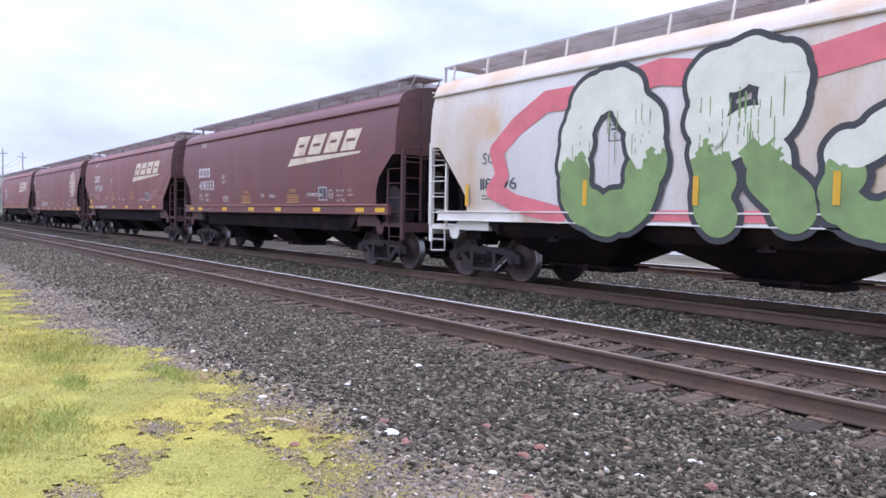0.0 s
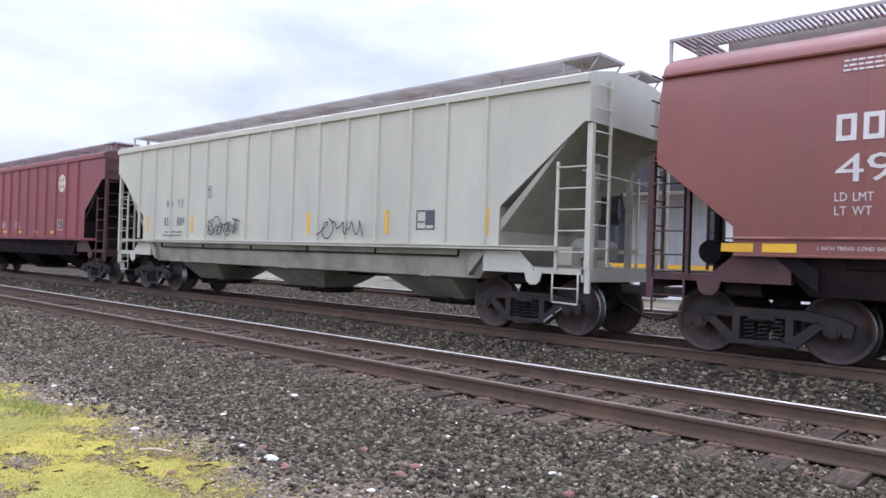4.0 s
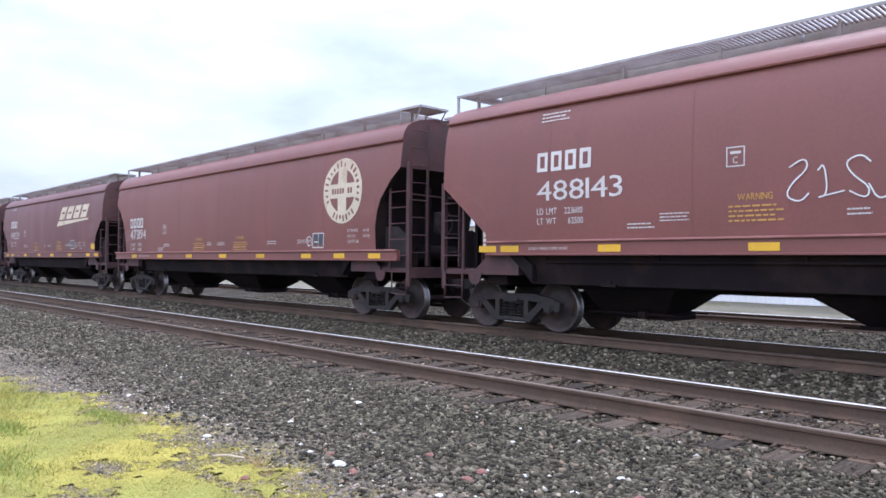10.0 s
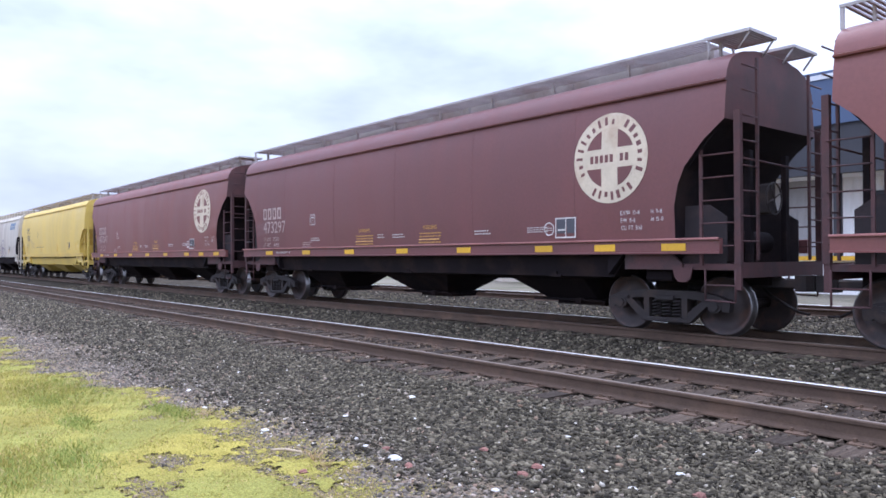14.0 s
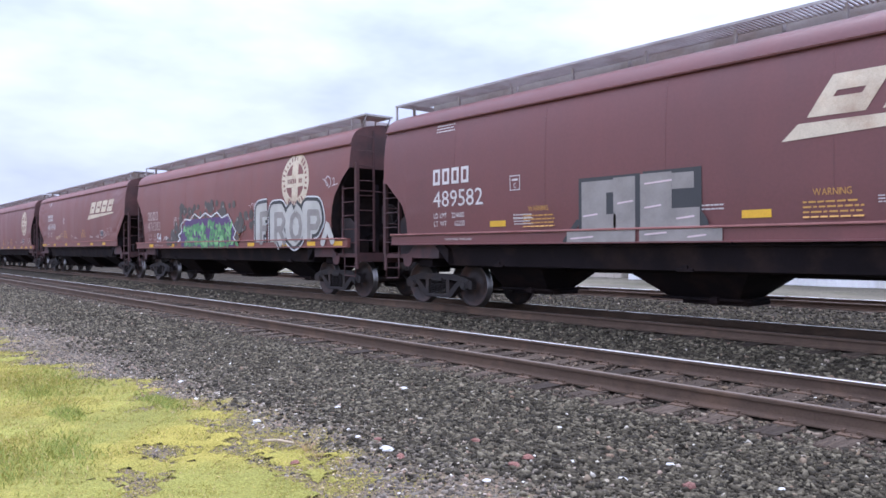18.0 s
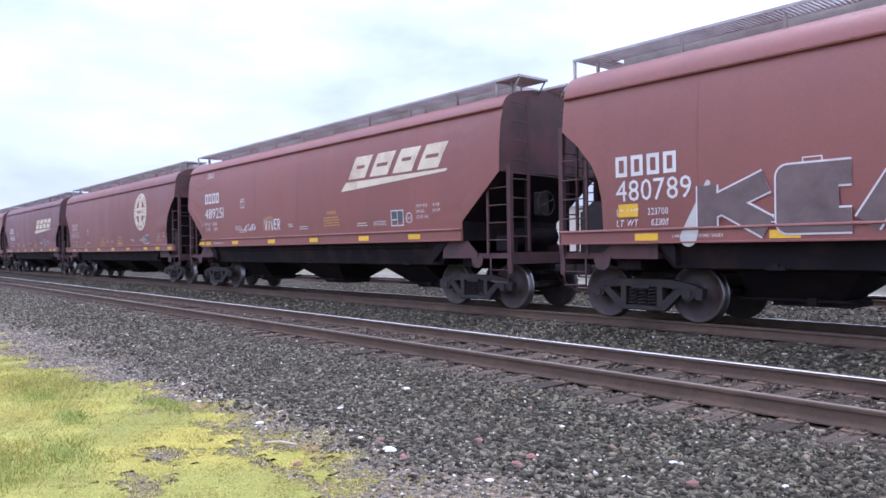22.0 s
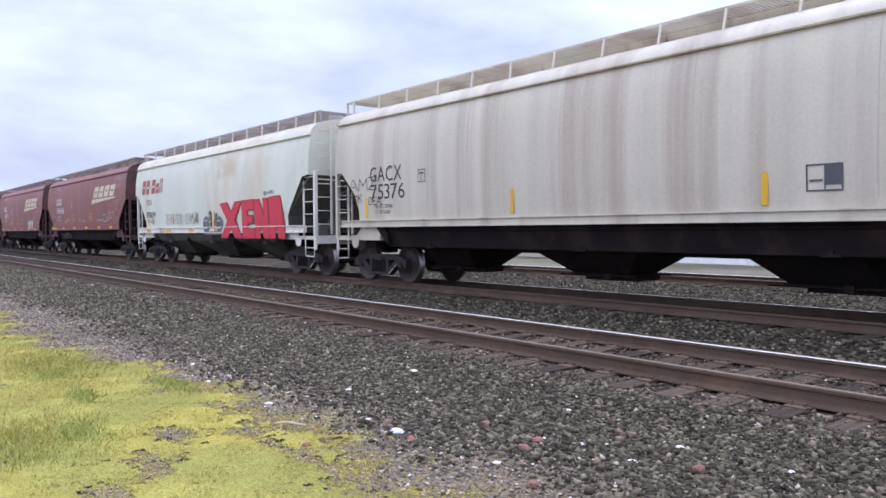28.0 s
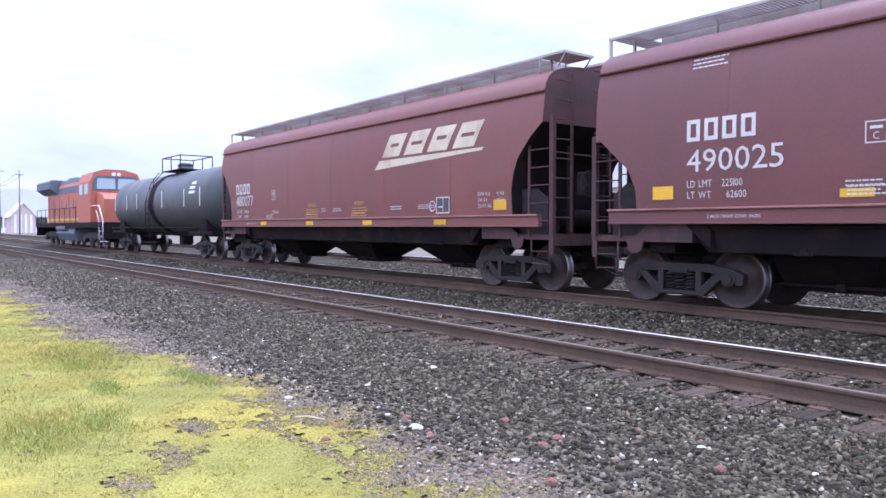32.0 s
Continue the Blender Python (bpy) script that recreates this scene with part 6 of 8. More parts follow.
# ---- tank wagon and locomotive at the tail ----
TANK_PAINT = material("dusty_black_tank_paint", (0.058, 0.062, 0.062), 0.42, 0, 0.2, 0.8, second=(0.080, 0.082, 0.080), amount=0.35)
ORANGE = material("locomotive_orange_paint", (0.4, 0.119, 0.0715), 0.6, 0, 0.12, 0.8, second=(0.336, 0.141, 0.099), amount=0.3)
LOCO_DARK = material("locomotive_dark_green_roof", (0.10, 0.115, 0.135), 0.6, 0, 0.2, 1.0)
GLASS = material("cab_window_glass", (0.30, 0.40, 0.43), 0.12, 0, 0.05, 1.0, spec=0.8)
WHITE_PAINT = material("white_handrail_paint", (0.65, 0.65, 0.63), 0.6, 0, 0.1, 2.0)


def tank_shell_shape(sh):
    n, r, z0 = 32, 1.45, 2.50
    prof = [(-7.45, 0.02), (-7.40, 0.55), (-7.22, 1.05), (-6.95, 1.34), (-6.7, r), (-2.3, r), (2.3, r), (6.7, r), (6.95, 1.34), (7.22, 1.05), (7.40, 0.55), (7.45, 0.02)]
    vs = [(x, k * math.cos(2 * math.pi * i / n), z0 + k * math.sin(2 * math.pi * i / n)) for x, k in prof for i in range(n)]
    sh.add(vs, [[a * n + i, a * n + (i + 1) % n, (a + 1) * n + (i + 1) % n, (a + 1) * n + i] for a in range(len(prof) - 1) for i in range(n)], True)


def tank_band_shape(sh):
    n, r, z0 = 32, 1.47, 2.50
    vs = [(x, r * math.cos(2 * math.pi * i / n), z0 + r * math.sin(2 * math.pi * i / n)) for x in (-0.35, 0.35) for i in range(n)]
    sh.add(vs, [[i, (i + 1) % n, (i + 1) % n + n, i + n] for i in range(n)], True)


def tank_platform_shape(sh):
    sh.box(0, 0, 4.02, 2.6, 1.5, 0.05)
    for y in (-0.75, 0.75):
        for x in (-1.3, 0.0, 1.3):
            sh.rod((x, y, 3.95), (x, y, 4.66), 0.025, 6)
        sh.rod((-1.3, y, 4.66), (1.3, y, 4.66), 0.025, 6)
    for x in (-1.3, 1.3):
        sh.rod((x, -0.75, 4.66), (x, 0.75, 4.66), 0.025, 6)


def tank_dome_shape(sh):
    sh.rod((0, 0, 3.85), (0, 0, 4.3), 0.36, 16)
    sh.rod((0, 0, 4.3), (0, 0, 4.42), 0.39, 16, 0.26)


def tank_frame_shape(sh):
    sh.box(0, 0, 1.05, 15.6, 0.5, 0.25)
    for s in (-1, 1):
        sh.box(s * 6.2, 0, 1.10, 2.6, 2.7, 0.12)
        sh.prism([(s * 6.6, 1.1), (s * 5.6, 1.1), (s * 5.8, 1.75), (s * 6.5, 1.75)], -1.2, 1.2)
        sh.rod((-7.4, s * 1.38, 1.30), (7.4, s * 1.38, 1.30), 0.03, 6)
    sh.box(0.6, 0, 0.75, 0.5, 0.5, 0.5, c=0.05)


def tank_ladder_shape(sh):
    for x in (-0.25, 0.25):
        sh.path([(x, -1.47, 1.2), (x, -1.49, 2.5), (x, -1.2, 3.5), (x, -0.8, 4.0)], 0.02, 6)
    for k in range(8):
        z = 1.4 + k * 0.3
        y = -1.48 if z < 2.5 else -1.48 + (z - 2.5) * 0.3
        sh.rod((-0.25, y, z), (0.25, y, z), 0.014, 6)


tank = thing("tank_wagon", "black cylindrical tank wagon with a railed top platform", "freight wagon", "wagons of the train")
part("shell", 0, tank_shell_shape, [TANK_PAINT], tank)
part("band", 0, tank_band_shape, [BLACK], tank, pose(-0.1, 0, 0))
part("platform", 0, tank_platform_shape, [BLACK], tank, pose(0.75, 0, 0))
part("dome", 0, tank_dome_shape, [TANK_PAINT], tank, pose(0.55, 0, 0))
part("frame", 0, tank_frame_shape, [BLACK], tank)
part("ladder", "tank", tank_ladder_shape, [BLACK], tank, pose(-0.6, 0, 0))
for s in (-1, 1):
    truck(tank, s * 6.0)
    part("coupler", "tank", coupler_shape(0.7), [TRUCK], tank, pose(s * 8.25, 0, 0, 0, 0, 0 if s > 0 else 180))
for x in (-6.4, -4.2, -2.4, 1.6, 4.6, 6.5):
    part("reflective_strip", 0, reflector_shape(0.07, 0.75), [WHITE_PAINT], tank, pose(x, -1.462, 2.6))
tank_f = Flat()
for r_ in range(3):
    tank_f.bar(5.1, 2.75 + r_ * 0.2, 0.7 - 0.1 * r_, 0.11)
tank_me = bpy.data.meshes.new("stencil")
tank_me.from_pydata([(x, -(math.sqrt(1.45 ** 2 - (z - 2.5) ** 2) + 0.012), z) for x, z in tank_f.v], [], tank_f.f)
tank_me.materials.append(WHITE_PAINT)
tank_st = new("stencil", tank_me)
tank_st.parent = tank
WAGONS.append((tank, COUPLINGS[-1] - 8.35))


def loco_hood_shape(sh):
    sh.prism([(-0.92, 1.62), (0.92, 1.62), (0.92, 4.15), (0.75, 4.48), (-0.75, 4.48), (-0.92, 4.15)], -9.0, 4.3, "x")


def loco_radiator_shape(sh):
    sh.prism([(-0.92, 3.75), (0.92, 3.75), (1.50, 4.15), (1.50, 4.65), (1.35, 4.78), (-1.35, 4.78), (-1.50, 4.65), (-1.50, 4.15)], -10.2, -5.0, "x")


def loco_roof_shape(sh):
    sh.prism([(-0.80, 4.42), (0.80, 4.42), (0.70, 4.70), (-0.70, 4.70)], -5.0, 3.4, "x")
    sh.rod((1.0, 0, 4.6), (1.0, 0, 4.9), 0.3, 12)
    sh.box(-2.0, 0, 4.74, 2.4, 1.2, 0.14)


def loco_cab_shape(sh):
    sh.prism([(-1.50, 1.62), (1.50, 1.62), (1.50, 4.10), (1.25, 4.64), (0.6, 4.82), (-0.6, 4.82), (-1.25, 4.64), (-1.50, 4.10)], 4.3, 7.5, "x")
    sh.box(6.0, 0, 4.86, 1.0, 0.8, 0.14)


def loco_nose_shape(sh):
    sh.prism([(7.5, 1.62), (9.3, 1.62), (9.3, 3.0), (9.0, 3.25), (7.5, 3.45)], -1.15, 1.15)


def loco_frame_shape(sh):
    sh.prism([(-10.6, 1.30), (10.2, 1.30), (10.2, 1.62), (-10.6, 1.62)], -1.52, 1.52)
    for x in (-10.6, 10.2):
        sh.box(x, 0, 1.1, 0.25, 2.9, 0.9)


def loco_tank_shape(sh):
    sh.prism([(-1.30, 1.30), (-1.45, 0.9), (-1.2, 0.42), (1.2, 0.42), (1.45, 0.9), (1.30, 1.30)], -3.0, 2.6, "x")
    sh.rod((-2.6, -1.35, 1.25), (0.4, -1.35, 1.25), 0.22, 12)


def loco_truck_shape(sh):
    for s in (-1, 1):
        sh.prism([(-2.7, 0.35), (-2.7, 0.75), (-1.2, 0.95), (1.2, 0.95), (2.7, 0.75), (2.7, 0.35), (1.9, 0.62), (0.9, 0.62), (0.0, 0.40), (-0.9, 0.62), (-1.9, 0.62)], s * 1.05 - 0.09, s * 1.05 + 0.09)
        for x in (-1.85, 0.0, 1.85):
            sh.box(x, s * 1.08, 0.53, 0.42, 0.24, 0.36, c=0.05)
    sh.box(0, 0, 0.85, 4.6, 1.6, 0.3)


def loco_rail_shape(sh):
    for s in (-1, 1):
        sh.rod((-10.2, s * 1.48, 2.6), (3.4, s * 1.48, 2.6), 0.02, 6)
        for i in range(9):
            x = -10.2 + 13.6 * i / 8
            sh.rod((x, s * 1.48, 1.6), (x, s * 1.48, 2.6), 0.018, 6)


def loco_step_shape(sh):
    for s in (-1, 1):
        sh.path([(10.3, s * 1.45, 0.6), (10.3, s * 1.45, 1.7), (9.4, s * 1.45, 2.6), (6.8, s * 1.45, 2.6)], 0.028, 6)
        sh.path([(9.6, s * 1.5, 0.6), (9.6, s * 1.5, 1.6), (8.9, s * 1.48, 2.3)], 0.025, 6)
        for k in range(4):
            sh.box(9.95, s * 1.3, 0.5 + 0.3 * k, 0.6, 0.35, 0.03)


loco = thing("locomotive", "orange diesel locomotive with a dark roof at the tail", "locomotive")
part("hood", 0, loco_hood_shape, [ORANGE], loco)
part("radiator", 0, loco_radiator_shape, [LOCO_DARK], loco)
part("hood_roof", 0, loco_roof_shape, [LOCO_DARK], loco)
cab = part("cab", 0, loco_cab_shape, [ORANGE], loco)
part("nose", 0, loco_nose_shape, [ORANGE], loco)
part("frame", "loco", loco_frame_shape, [BLACK], loco)
part("fuel_tank", 0, loco_tank_shape, [LOCO_DARK], loco)
part("handrail", 0, loco_rail_shape, [BLACK], loco)
part("step_rail", 0, loco_step_shape, [WHITE_PAINT], loco)
part("window_surround", 0, lambda sh: sh.prism([(-1.38, 3.56), (1.38, 3.56), (1.38, 4.06), (1.14, 4.46), (-1.14, 4.46), (-1.38, 4.06)], 7.502, 7.53, "x"), [LOCO_DARK], cab, label="dark surround of the windscreen")
for y in (-0.60, 0.60):
    part("windscreen", 0, lambda sh: sh.prism([(-0.54, 3.66), (0.54, 3.66), (0.50, 4.30), (-0.50, 4.30)], -0.012, 0.012, "x"), [GLASS], cab, pose(7.545, y, 0))
for x in (5.2, 6.6):
    part("side_window", 0, lambda sh: sh.box(0, 0, 0, 0.86, 0.04, 0.66), [GLASS], cab, pose(x, -1.505, 3.66))
part("cab_roof", 0, lambda sh: sh.prism([(-1.22, 4.67), (-0.6, 4.826), (0.6, 4.826), (1.22, 4.67), (0.6, 4.87), (-0.6, 4.87)], 4.5, 7.2, "x"), [LOCO_DARK], cab)
part("hood_band", 0, lambda sh: sh.box(-1.5, -0.927, 3.92, 11.0, 0.012, 0.46), [LOCO_DARK], loco, label="dark band along the top of the hood side")
for y in (-0.15, 0.15):
    part("headlight", 0, lambda sh: sh.rod((0, 0, 0), (0.05, 0, 0), 0.12, 12), [WHITE_PAINT], cab, pose(7.50, y, 4.58))
part("nose_door", 0, lambda sh: sh.box(0, 0, 0, 0.02, 0.7, 1.1), [LOCO_DARK], loco, pose(9.312, 0.3, 2.3))
for i in range(10):
    part("hood_door", 0, lambda sh: sh.box(0, 0, 0, 0.10, 0.03, 1.5), [LOCO_DARK], loco, pose(-8.3 + i * 1.15 + 0.3 * (i % 2), -0.93, 2.75 - 0.2 * (i % 3)))
part("stripe", 0, lambda sh: sh.box(0, 0, 0, 12.4, 0.02, 0.16), [material("yellow_stripe_paint", (0.55, 0.36, 0.05), 0.6)], loco, pose(-2.7, -0.935, 1.86))
for s in (-1, 1):
    t_ = part("truck", "loco", loco_truck_shape, [TRUCK], loco, pose(s * 6.4, 0, 0))
    for x in (-1.85, 0.0, 1.85):
        w_ = part("wheelset", 0, wheelset_shape, [WHEEL, TREAD], t_, pose(x, 0, WHEEL_R))
        WHEELS.append((w_, loco, x))
    part("coupler", "loco", coupler_shape(0.6), [TRUCK], loco, pose(s * 11.0, 0, 0, 0, 0, 0 if s > 0 else 180))
WAGONS.append((loco, COUPLINGS[-1] - 16.75 - 11.1))


# ---- spray paint on the wagons ----
def spray(name, base, var=0.12):
    return material("spray_" + name, base, 0.6, 0, var, 2.0, fine=0.06)


S_CREAM, S_GREEN, S_DARK = spray("cream", (0.60, 0.60, 0.47)), spray("moss_green", (0.19, 0.27, 0.095), 0.25), spray("charcoal", (0.045, 0.045, 0.045))
S_PINK, S_YELLOW, S_ORANGE = spray("faded_red", (0.56, 0.15, 0.16), 0.2), spray("yellow", (0.70, 0.50, 0.09)), spray("orange", (0.58, 0.25, 0.08), 0.25)
S_SAND, S_BLUE, S_AQUA = spray("pale_orange", (0.68, 0.50, 0.22), 0.25), spray("blue", (0.09, 0.27, 0.40)), spray("aqua", (0.28, 0.56, 0.62), 0.2)
S_WHITE, S_LIME, S_TEAL = spray("white", (0.64, 0.64, 0.62)), spray("lime_haze", (0.24, 0.33, 0.08), 0.3), spray("teal", (0.13, 0.36, 0.34), 0.3)
S_ROSE, S_GREY, S_SILVER = spray("rose_white", (0.58, 0.46, 0.45), 0.15), spray("warm_grey", (0.25, 0.225, 0.20), 0.25), spray("silver", (0.43, 0.41, 0.36), 0.15)
S_PEACH = spray("peach", (0.56, 0.43, 0.27), 0.25)
S_PALE = spray("chalk_white", (0.56, 0.50, 0.49))
S_PURPLE, S_LEAF, S_RED = spray("purple", (0.10, 0.055, 0.14)), spray("leaf_green", (0.10, 0.24, 0.10), 0.3), spray("crimson", (0.50, 0.03, 0.05))
S_BEIGE, S_RUST, S_STONE = spray("beige", (0.34, 0.25, 0.17), 0.25), spray("orange_rust", (0.47, 0.31, 0.17), 0.2), spray("slate", (0.13, 0.115, 0.12), 0.3)

# strokes of broad painted signs, in a box one wide and one high
SIGNS = {"O": [[(0.5, 0.95), (0.18, 0.8), (0.08, 0.5), (0.18, 0.18), (0.5, 0.05), (0.82, 0.18), (0.92, 0.5), (0.82, 0.8), (0.5, 0.95)]],
         "R": [[(0.12, 0.0), (0.12, 0.95), (0.65, 0.95), (0.85, 0.74), (0.65, 0.5), (0.2, 0.48)], [(0.45, 0.48), (0.9, 0.0)]],
         "T": [[(0.0, 0.93), (1.0, 0.97)], [(0.5, 0.95), (0.48, 0.0)]], "H": [[(0.1, 0.0), (0.1, 1.0)], [(0.85, 0.0), (0.85, 1.0)], [(0.1, 0.5), (0.85, 0.5)]],
         "E": [[(0.9, 0.95), (0.12, 0.95), (0.12, 0.05), (0.9, 0.05)], [(0.12, 0.5), (0.75, 0.5)]], "A": [[(0.0, 0.0), (0.45, 1.0), (0.6, 1.0), (1.0, 0.0)], [(0.25, 0.35), (0.8, 0.35)]],
         "a": [[(0.15, 0.0), (0.1, 0.9), (0.5, 0.55), (0.85, 1.0), (0.8, 0.05)]], "b": [[(0.85, 0.9), (0.3, 1.0), (0.1, 0.7), (0.75, 0.4), (0.85, 0.1), (0.1, 0.05)]],
         "c": [[(0.9, 0.85), (0.45, 1.0), (0.1, 0.55), (0.35, 0.05), (0.9, 0.1)]], "d": [[(0.15, 0.0), (0.15, 1.0)], [(0.9, 0.95), (0.2, 0.45), (0.95, 0.0)]],
         "e": [[(0.1, 0.95), (0.2, 0.1), (0.5, 0.6), (0.8, 0.1), (0.95, 1.0)]], "f": [[(0.3, 0.0), (0.25, 0.9), (0.85, 1.0)], [(0.25, 0.5), (0.75, 0.55)]],
         "S": [[(0.92, 0.86), (0.5, 0.98), (0.12, 0.78), (0.3, 0.54), (0.75, 0.44), (0.9, 0.2), (0.5, 0.02), (0.05, 0.14)]], "Y": [[(0.05, 1.0), (0.5, 0.5), (0.95, 1.0)], [(0.5, 0.5), (0.5, 0.0)]],
         "K": [[(0.06, 0.0), (0.06, 1.0)], [(0.98, 1.0), (0.16, 0.50)], [(0.30, 0.60), (1.0, 0.0)]], "L": [[(0.2, 1.0), (0.2, 0.06), (0.9, 0.06)]], "N": [[(0.12, 0.0), (0.12, 1.0), (0.85, 0.0), (0.85, 1.0)]],
         "V": [[(0.0, 1.0), (0.5, 0.03), (1.0, 1.0)]], "M": [[(0.05, 0.0), (0.12, 1.0), (0.5, 0.4), (0.88, 1.0), (0.95, 0.0)]], "B": [[(0.15, 0.05), (0.15, 0.95), (0.75, 0.85), (0.7, 0.58), (0.2, 0.52), (0.85, 0.4), (0.85, 0.12), (0.15, 0.05)]], "C": [[(0.92, 0.82), (0.5, 0.97), (0.1, 0.6), (0.15, 0.25), (0.5, 0.03), (0.95, 0.18)]],
         "F": [[(0.15, 0.0), (0.15, 0.95), (0.92, 0.97)], [(0.15, 0.5), (0.75, 0.52)]], "P": [[(0.15, 0.0), (0.15, 0.95), (0.8, 0.92), (0.9, 0.66), (0.7, 0.46), (0.2, 0.46)]],
         "W": [[(0.0, 1.0), (0.22, 0.03), (0.5, 0.7), (0.78, 0.03), (1.0, 1.0)]], "X": [[(0.0, 0.0), (1.0, 1.0)], [(0.0, 1.0), (1.0, 0.0)]], "I": [[(0.5, 0.0), (0.5, 1.0)]], "Z": [[(0.0, 0.97), (0.95, 1.0), (0.1, 0.05), (1.0, 0.0)]], "D": [[(0.1, 0.0), (0.12, 1.0), (0.7, 0.85), (0.9, 0.45), (0.6, 0.05), (0.1, 0.0)]]}


def piece(i, signs, x0, x1, z0, z1, weight, fills, edge, rim=0.07, halo=None, seed=1, lean=0.0, name="graffiti_sign", shine=None, plain=False, tight=0.0, ring=None):
    """A row of broad letters on wagon i between x0 and x1 from its rear coupling: a halo, an outline and a fill of each."""
    car, hl = WAGONS[i][0], SPANS[i] / 2
    rnd = random.Random(seed)
    weight *= 0.78 if edge else 1.0
    w = (x1 - x0) / len(signs)
    for k, sign in enumerate(signs):
        a, b = x0 - hl + k * w, w * rnd.uniform(0.92, 1.04)
        lo, hi = z0 + rnd.uniform(-0.03, 0.06) * (z1 - z0), z1 + rnd.uniform(-0.10, 0.03) * (z1 - z0)
        a, b = a - 0.5 * tight * w, b + tight * w
        flip, tip = (1, 1) if plain else (rnd.choice((-1, 1, -1)), rnd.choice((1, -1)))
        lines = [[(u if flip > 0 else 1 - u, v if tip > 0 else 1 - v) for u, v in line] for line in SIGNS[sign]]
        if not plain:       # wild, interlocking strokes
            a, b = a - 0.06 * w, b * 1.16
            lines = [[(u + rnd.uniform(-0.13, 0.13) + 0.12 * (v - 0.5), v + rnd.uniform(-0.09, 0.09)) for u, v in line] for line in lines]
            if edge:
                s = rnd.choice((-1, 1))
                lines.append([(0.5 - 0.45 * s, rnd.uniform(0.1, 0.4)), (0.5, rnd.uniform(0.3, 0.6)), (0.5 + 0.6 * s, rnd.uniform(0.0, 0.3))])
        for mat, extra, lift in ((halo, ring or 2.6 * rim, 0.006), (edge, rim, 0.013), (fills[k % len(fills)], 0.0, 0.020)):
            if mat is None:
                continue
            f = Flat()
            pad = weight / 2
            if not extra:
                for line in lines:
                    f.stroke([(a + pad + u * (b - 2 * pad) + lean * v * (hi - lo), lo + pad + v * (hi - lo - 2 * pad)) for u, v in line], weight, ends=False)
            if extra:
                g = Flat()
                for line in lines:
                    g.stroke([(a + pad + u * (b - 2 * pad) + lean * v * (hi - lo), lo + pad + v * (hi - lo - 2 * pad)) for u, v in line], weight + 2 * extra, ends=False)
                f = g
            if lift == 0.020 and shine:
                g = Flat()
                pad, d = weight / 2, weight * 0.22
                for line in lines:
                    g.stroke([(a + pad + u * (b - 2 * pad) + d, lo + pad + v * (hi - lo - 2 * pad) - d * 0.6) for u, v in line], weight * 0.34, ends=False)
                decal(name + "_shading", g, shine[k % len(shine)], car, "ribbed" if "rib" in CARS[i][2] else "curved", 0.0275, even=True)
            decal(name if lift == 0.020 else name + "_outline", f, mat, car, "ribbed" if "rib" in CARS[i][2] else "curved", lift, even=True)


SCRIBBLES = [[(0.0, 0.1), (0.1, 0.6), (0.25, 1.0), (0.35, 0.7), (0.2, 0.1), (0.5, 0.5), (0.75, 0.6), (0.7, 0.2), (1.0, 0.15)],
             [(0.5, 0.95), (0.15, 0.75), (0.05, 0.4), (0.25, 0.05), (0.6, 0.1), (0.8, 0.45), (0.65, 0.8), (0.4, 0.75), (0.9, 0.3), (1.1, 0.25)],
             [(0.1, 0.9), (0.15, 0.0), (0.2, 0.55), (0.55, 0.95), (0.6, 0.05), (0.75, 0.5), (1.0, 0.6)],
             [(0.8, 0.8), (0.4, 1.0), (0.2, 0.75), (0.6, 0.45), (0.7, 0.15), (0.2, 0.0), (0.0, 0.2)],
             [(0.0, 0.75), (0.9, 0.9), (0.5, 0.85), (0.35, 0.0), (0.6, 0.2)],
             [(0.0, 0.5), (0.4, 0.55), (0.75, 0.75), (0.5, 0.98), (0.15, 0.7), (0.2, 0.2), (0.6, 0.0), (1.0, 0.3)]]


def bend(pts):
    """Rounds a line of points by cutting its corners twice."""
    for _ in range(2):
        out = [pts[0]]
        for (ax, az), (bx, bz) in zip(pts, pts[1:]):
            out += [(0.75 * ax + 0.25 * bx, 0.75 * az + 0.25 * bz), (0.25 * ax + 0.75 * bx, 0.25 * az + 0.75 * bz)]
        pts = out + [pts[-1]]
    return pts


def scrawl(i, x0, x1, z0, z1, width, mat, seed, turns=0, lift=0.02):
    """A thin quick handwriting-like line."""
    car, hl = WAGONS[i][0], SPANS[i] / 2
    rnd = random.Random(seed)
    n = turns or max(2, int((x1 - x0) / (0.8 * (z1 - z0))))
    d = (x1 - x0) / n
    for k in range(n):
        f = Flat()
        a, low, high = x0 - hl + d * k, z0 + rnd.uniform(0, 0.25) * (z1 - z0), z1 - rnd.uniform(0, 0.35) * (z1 - z0)
        tip = rnd.random() < 0.5
        f.stroke(bend([(a + d * 1.15 * (1 - u) + 0.25 * (high - low) * v, low + (1 - v if tip else v) * (high - low)) for u, v in rnd.choice(SCRIBBLES)]), width, ends=False)
        decal("scrawl", f, mat, car, "ribbed" if "rib" in CARS[i][2] else "curved", lift + 0.0005 * (k % 4), even=True)


def layered(f):
    """Lays each piece a hair over the one before it."""
    for k, face in enumerate(f.f):
        for v in face:
            f.up[v] = 0.0062 * k / len(f.f)


def figure(i, name, mat, lift, draw, label=""):
    f = Flat()
    draw(f, -SPANS[i] / 2)
    return decal(name, f, mat, WAGONS[i][0], "ribbed" if "rib" in CARS[i][2] else "curved", lift, label, True)


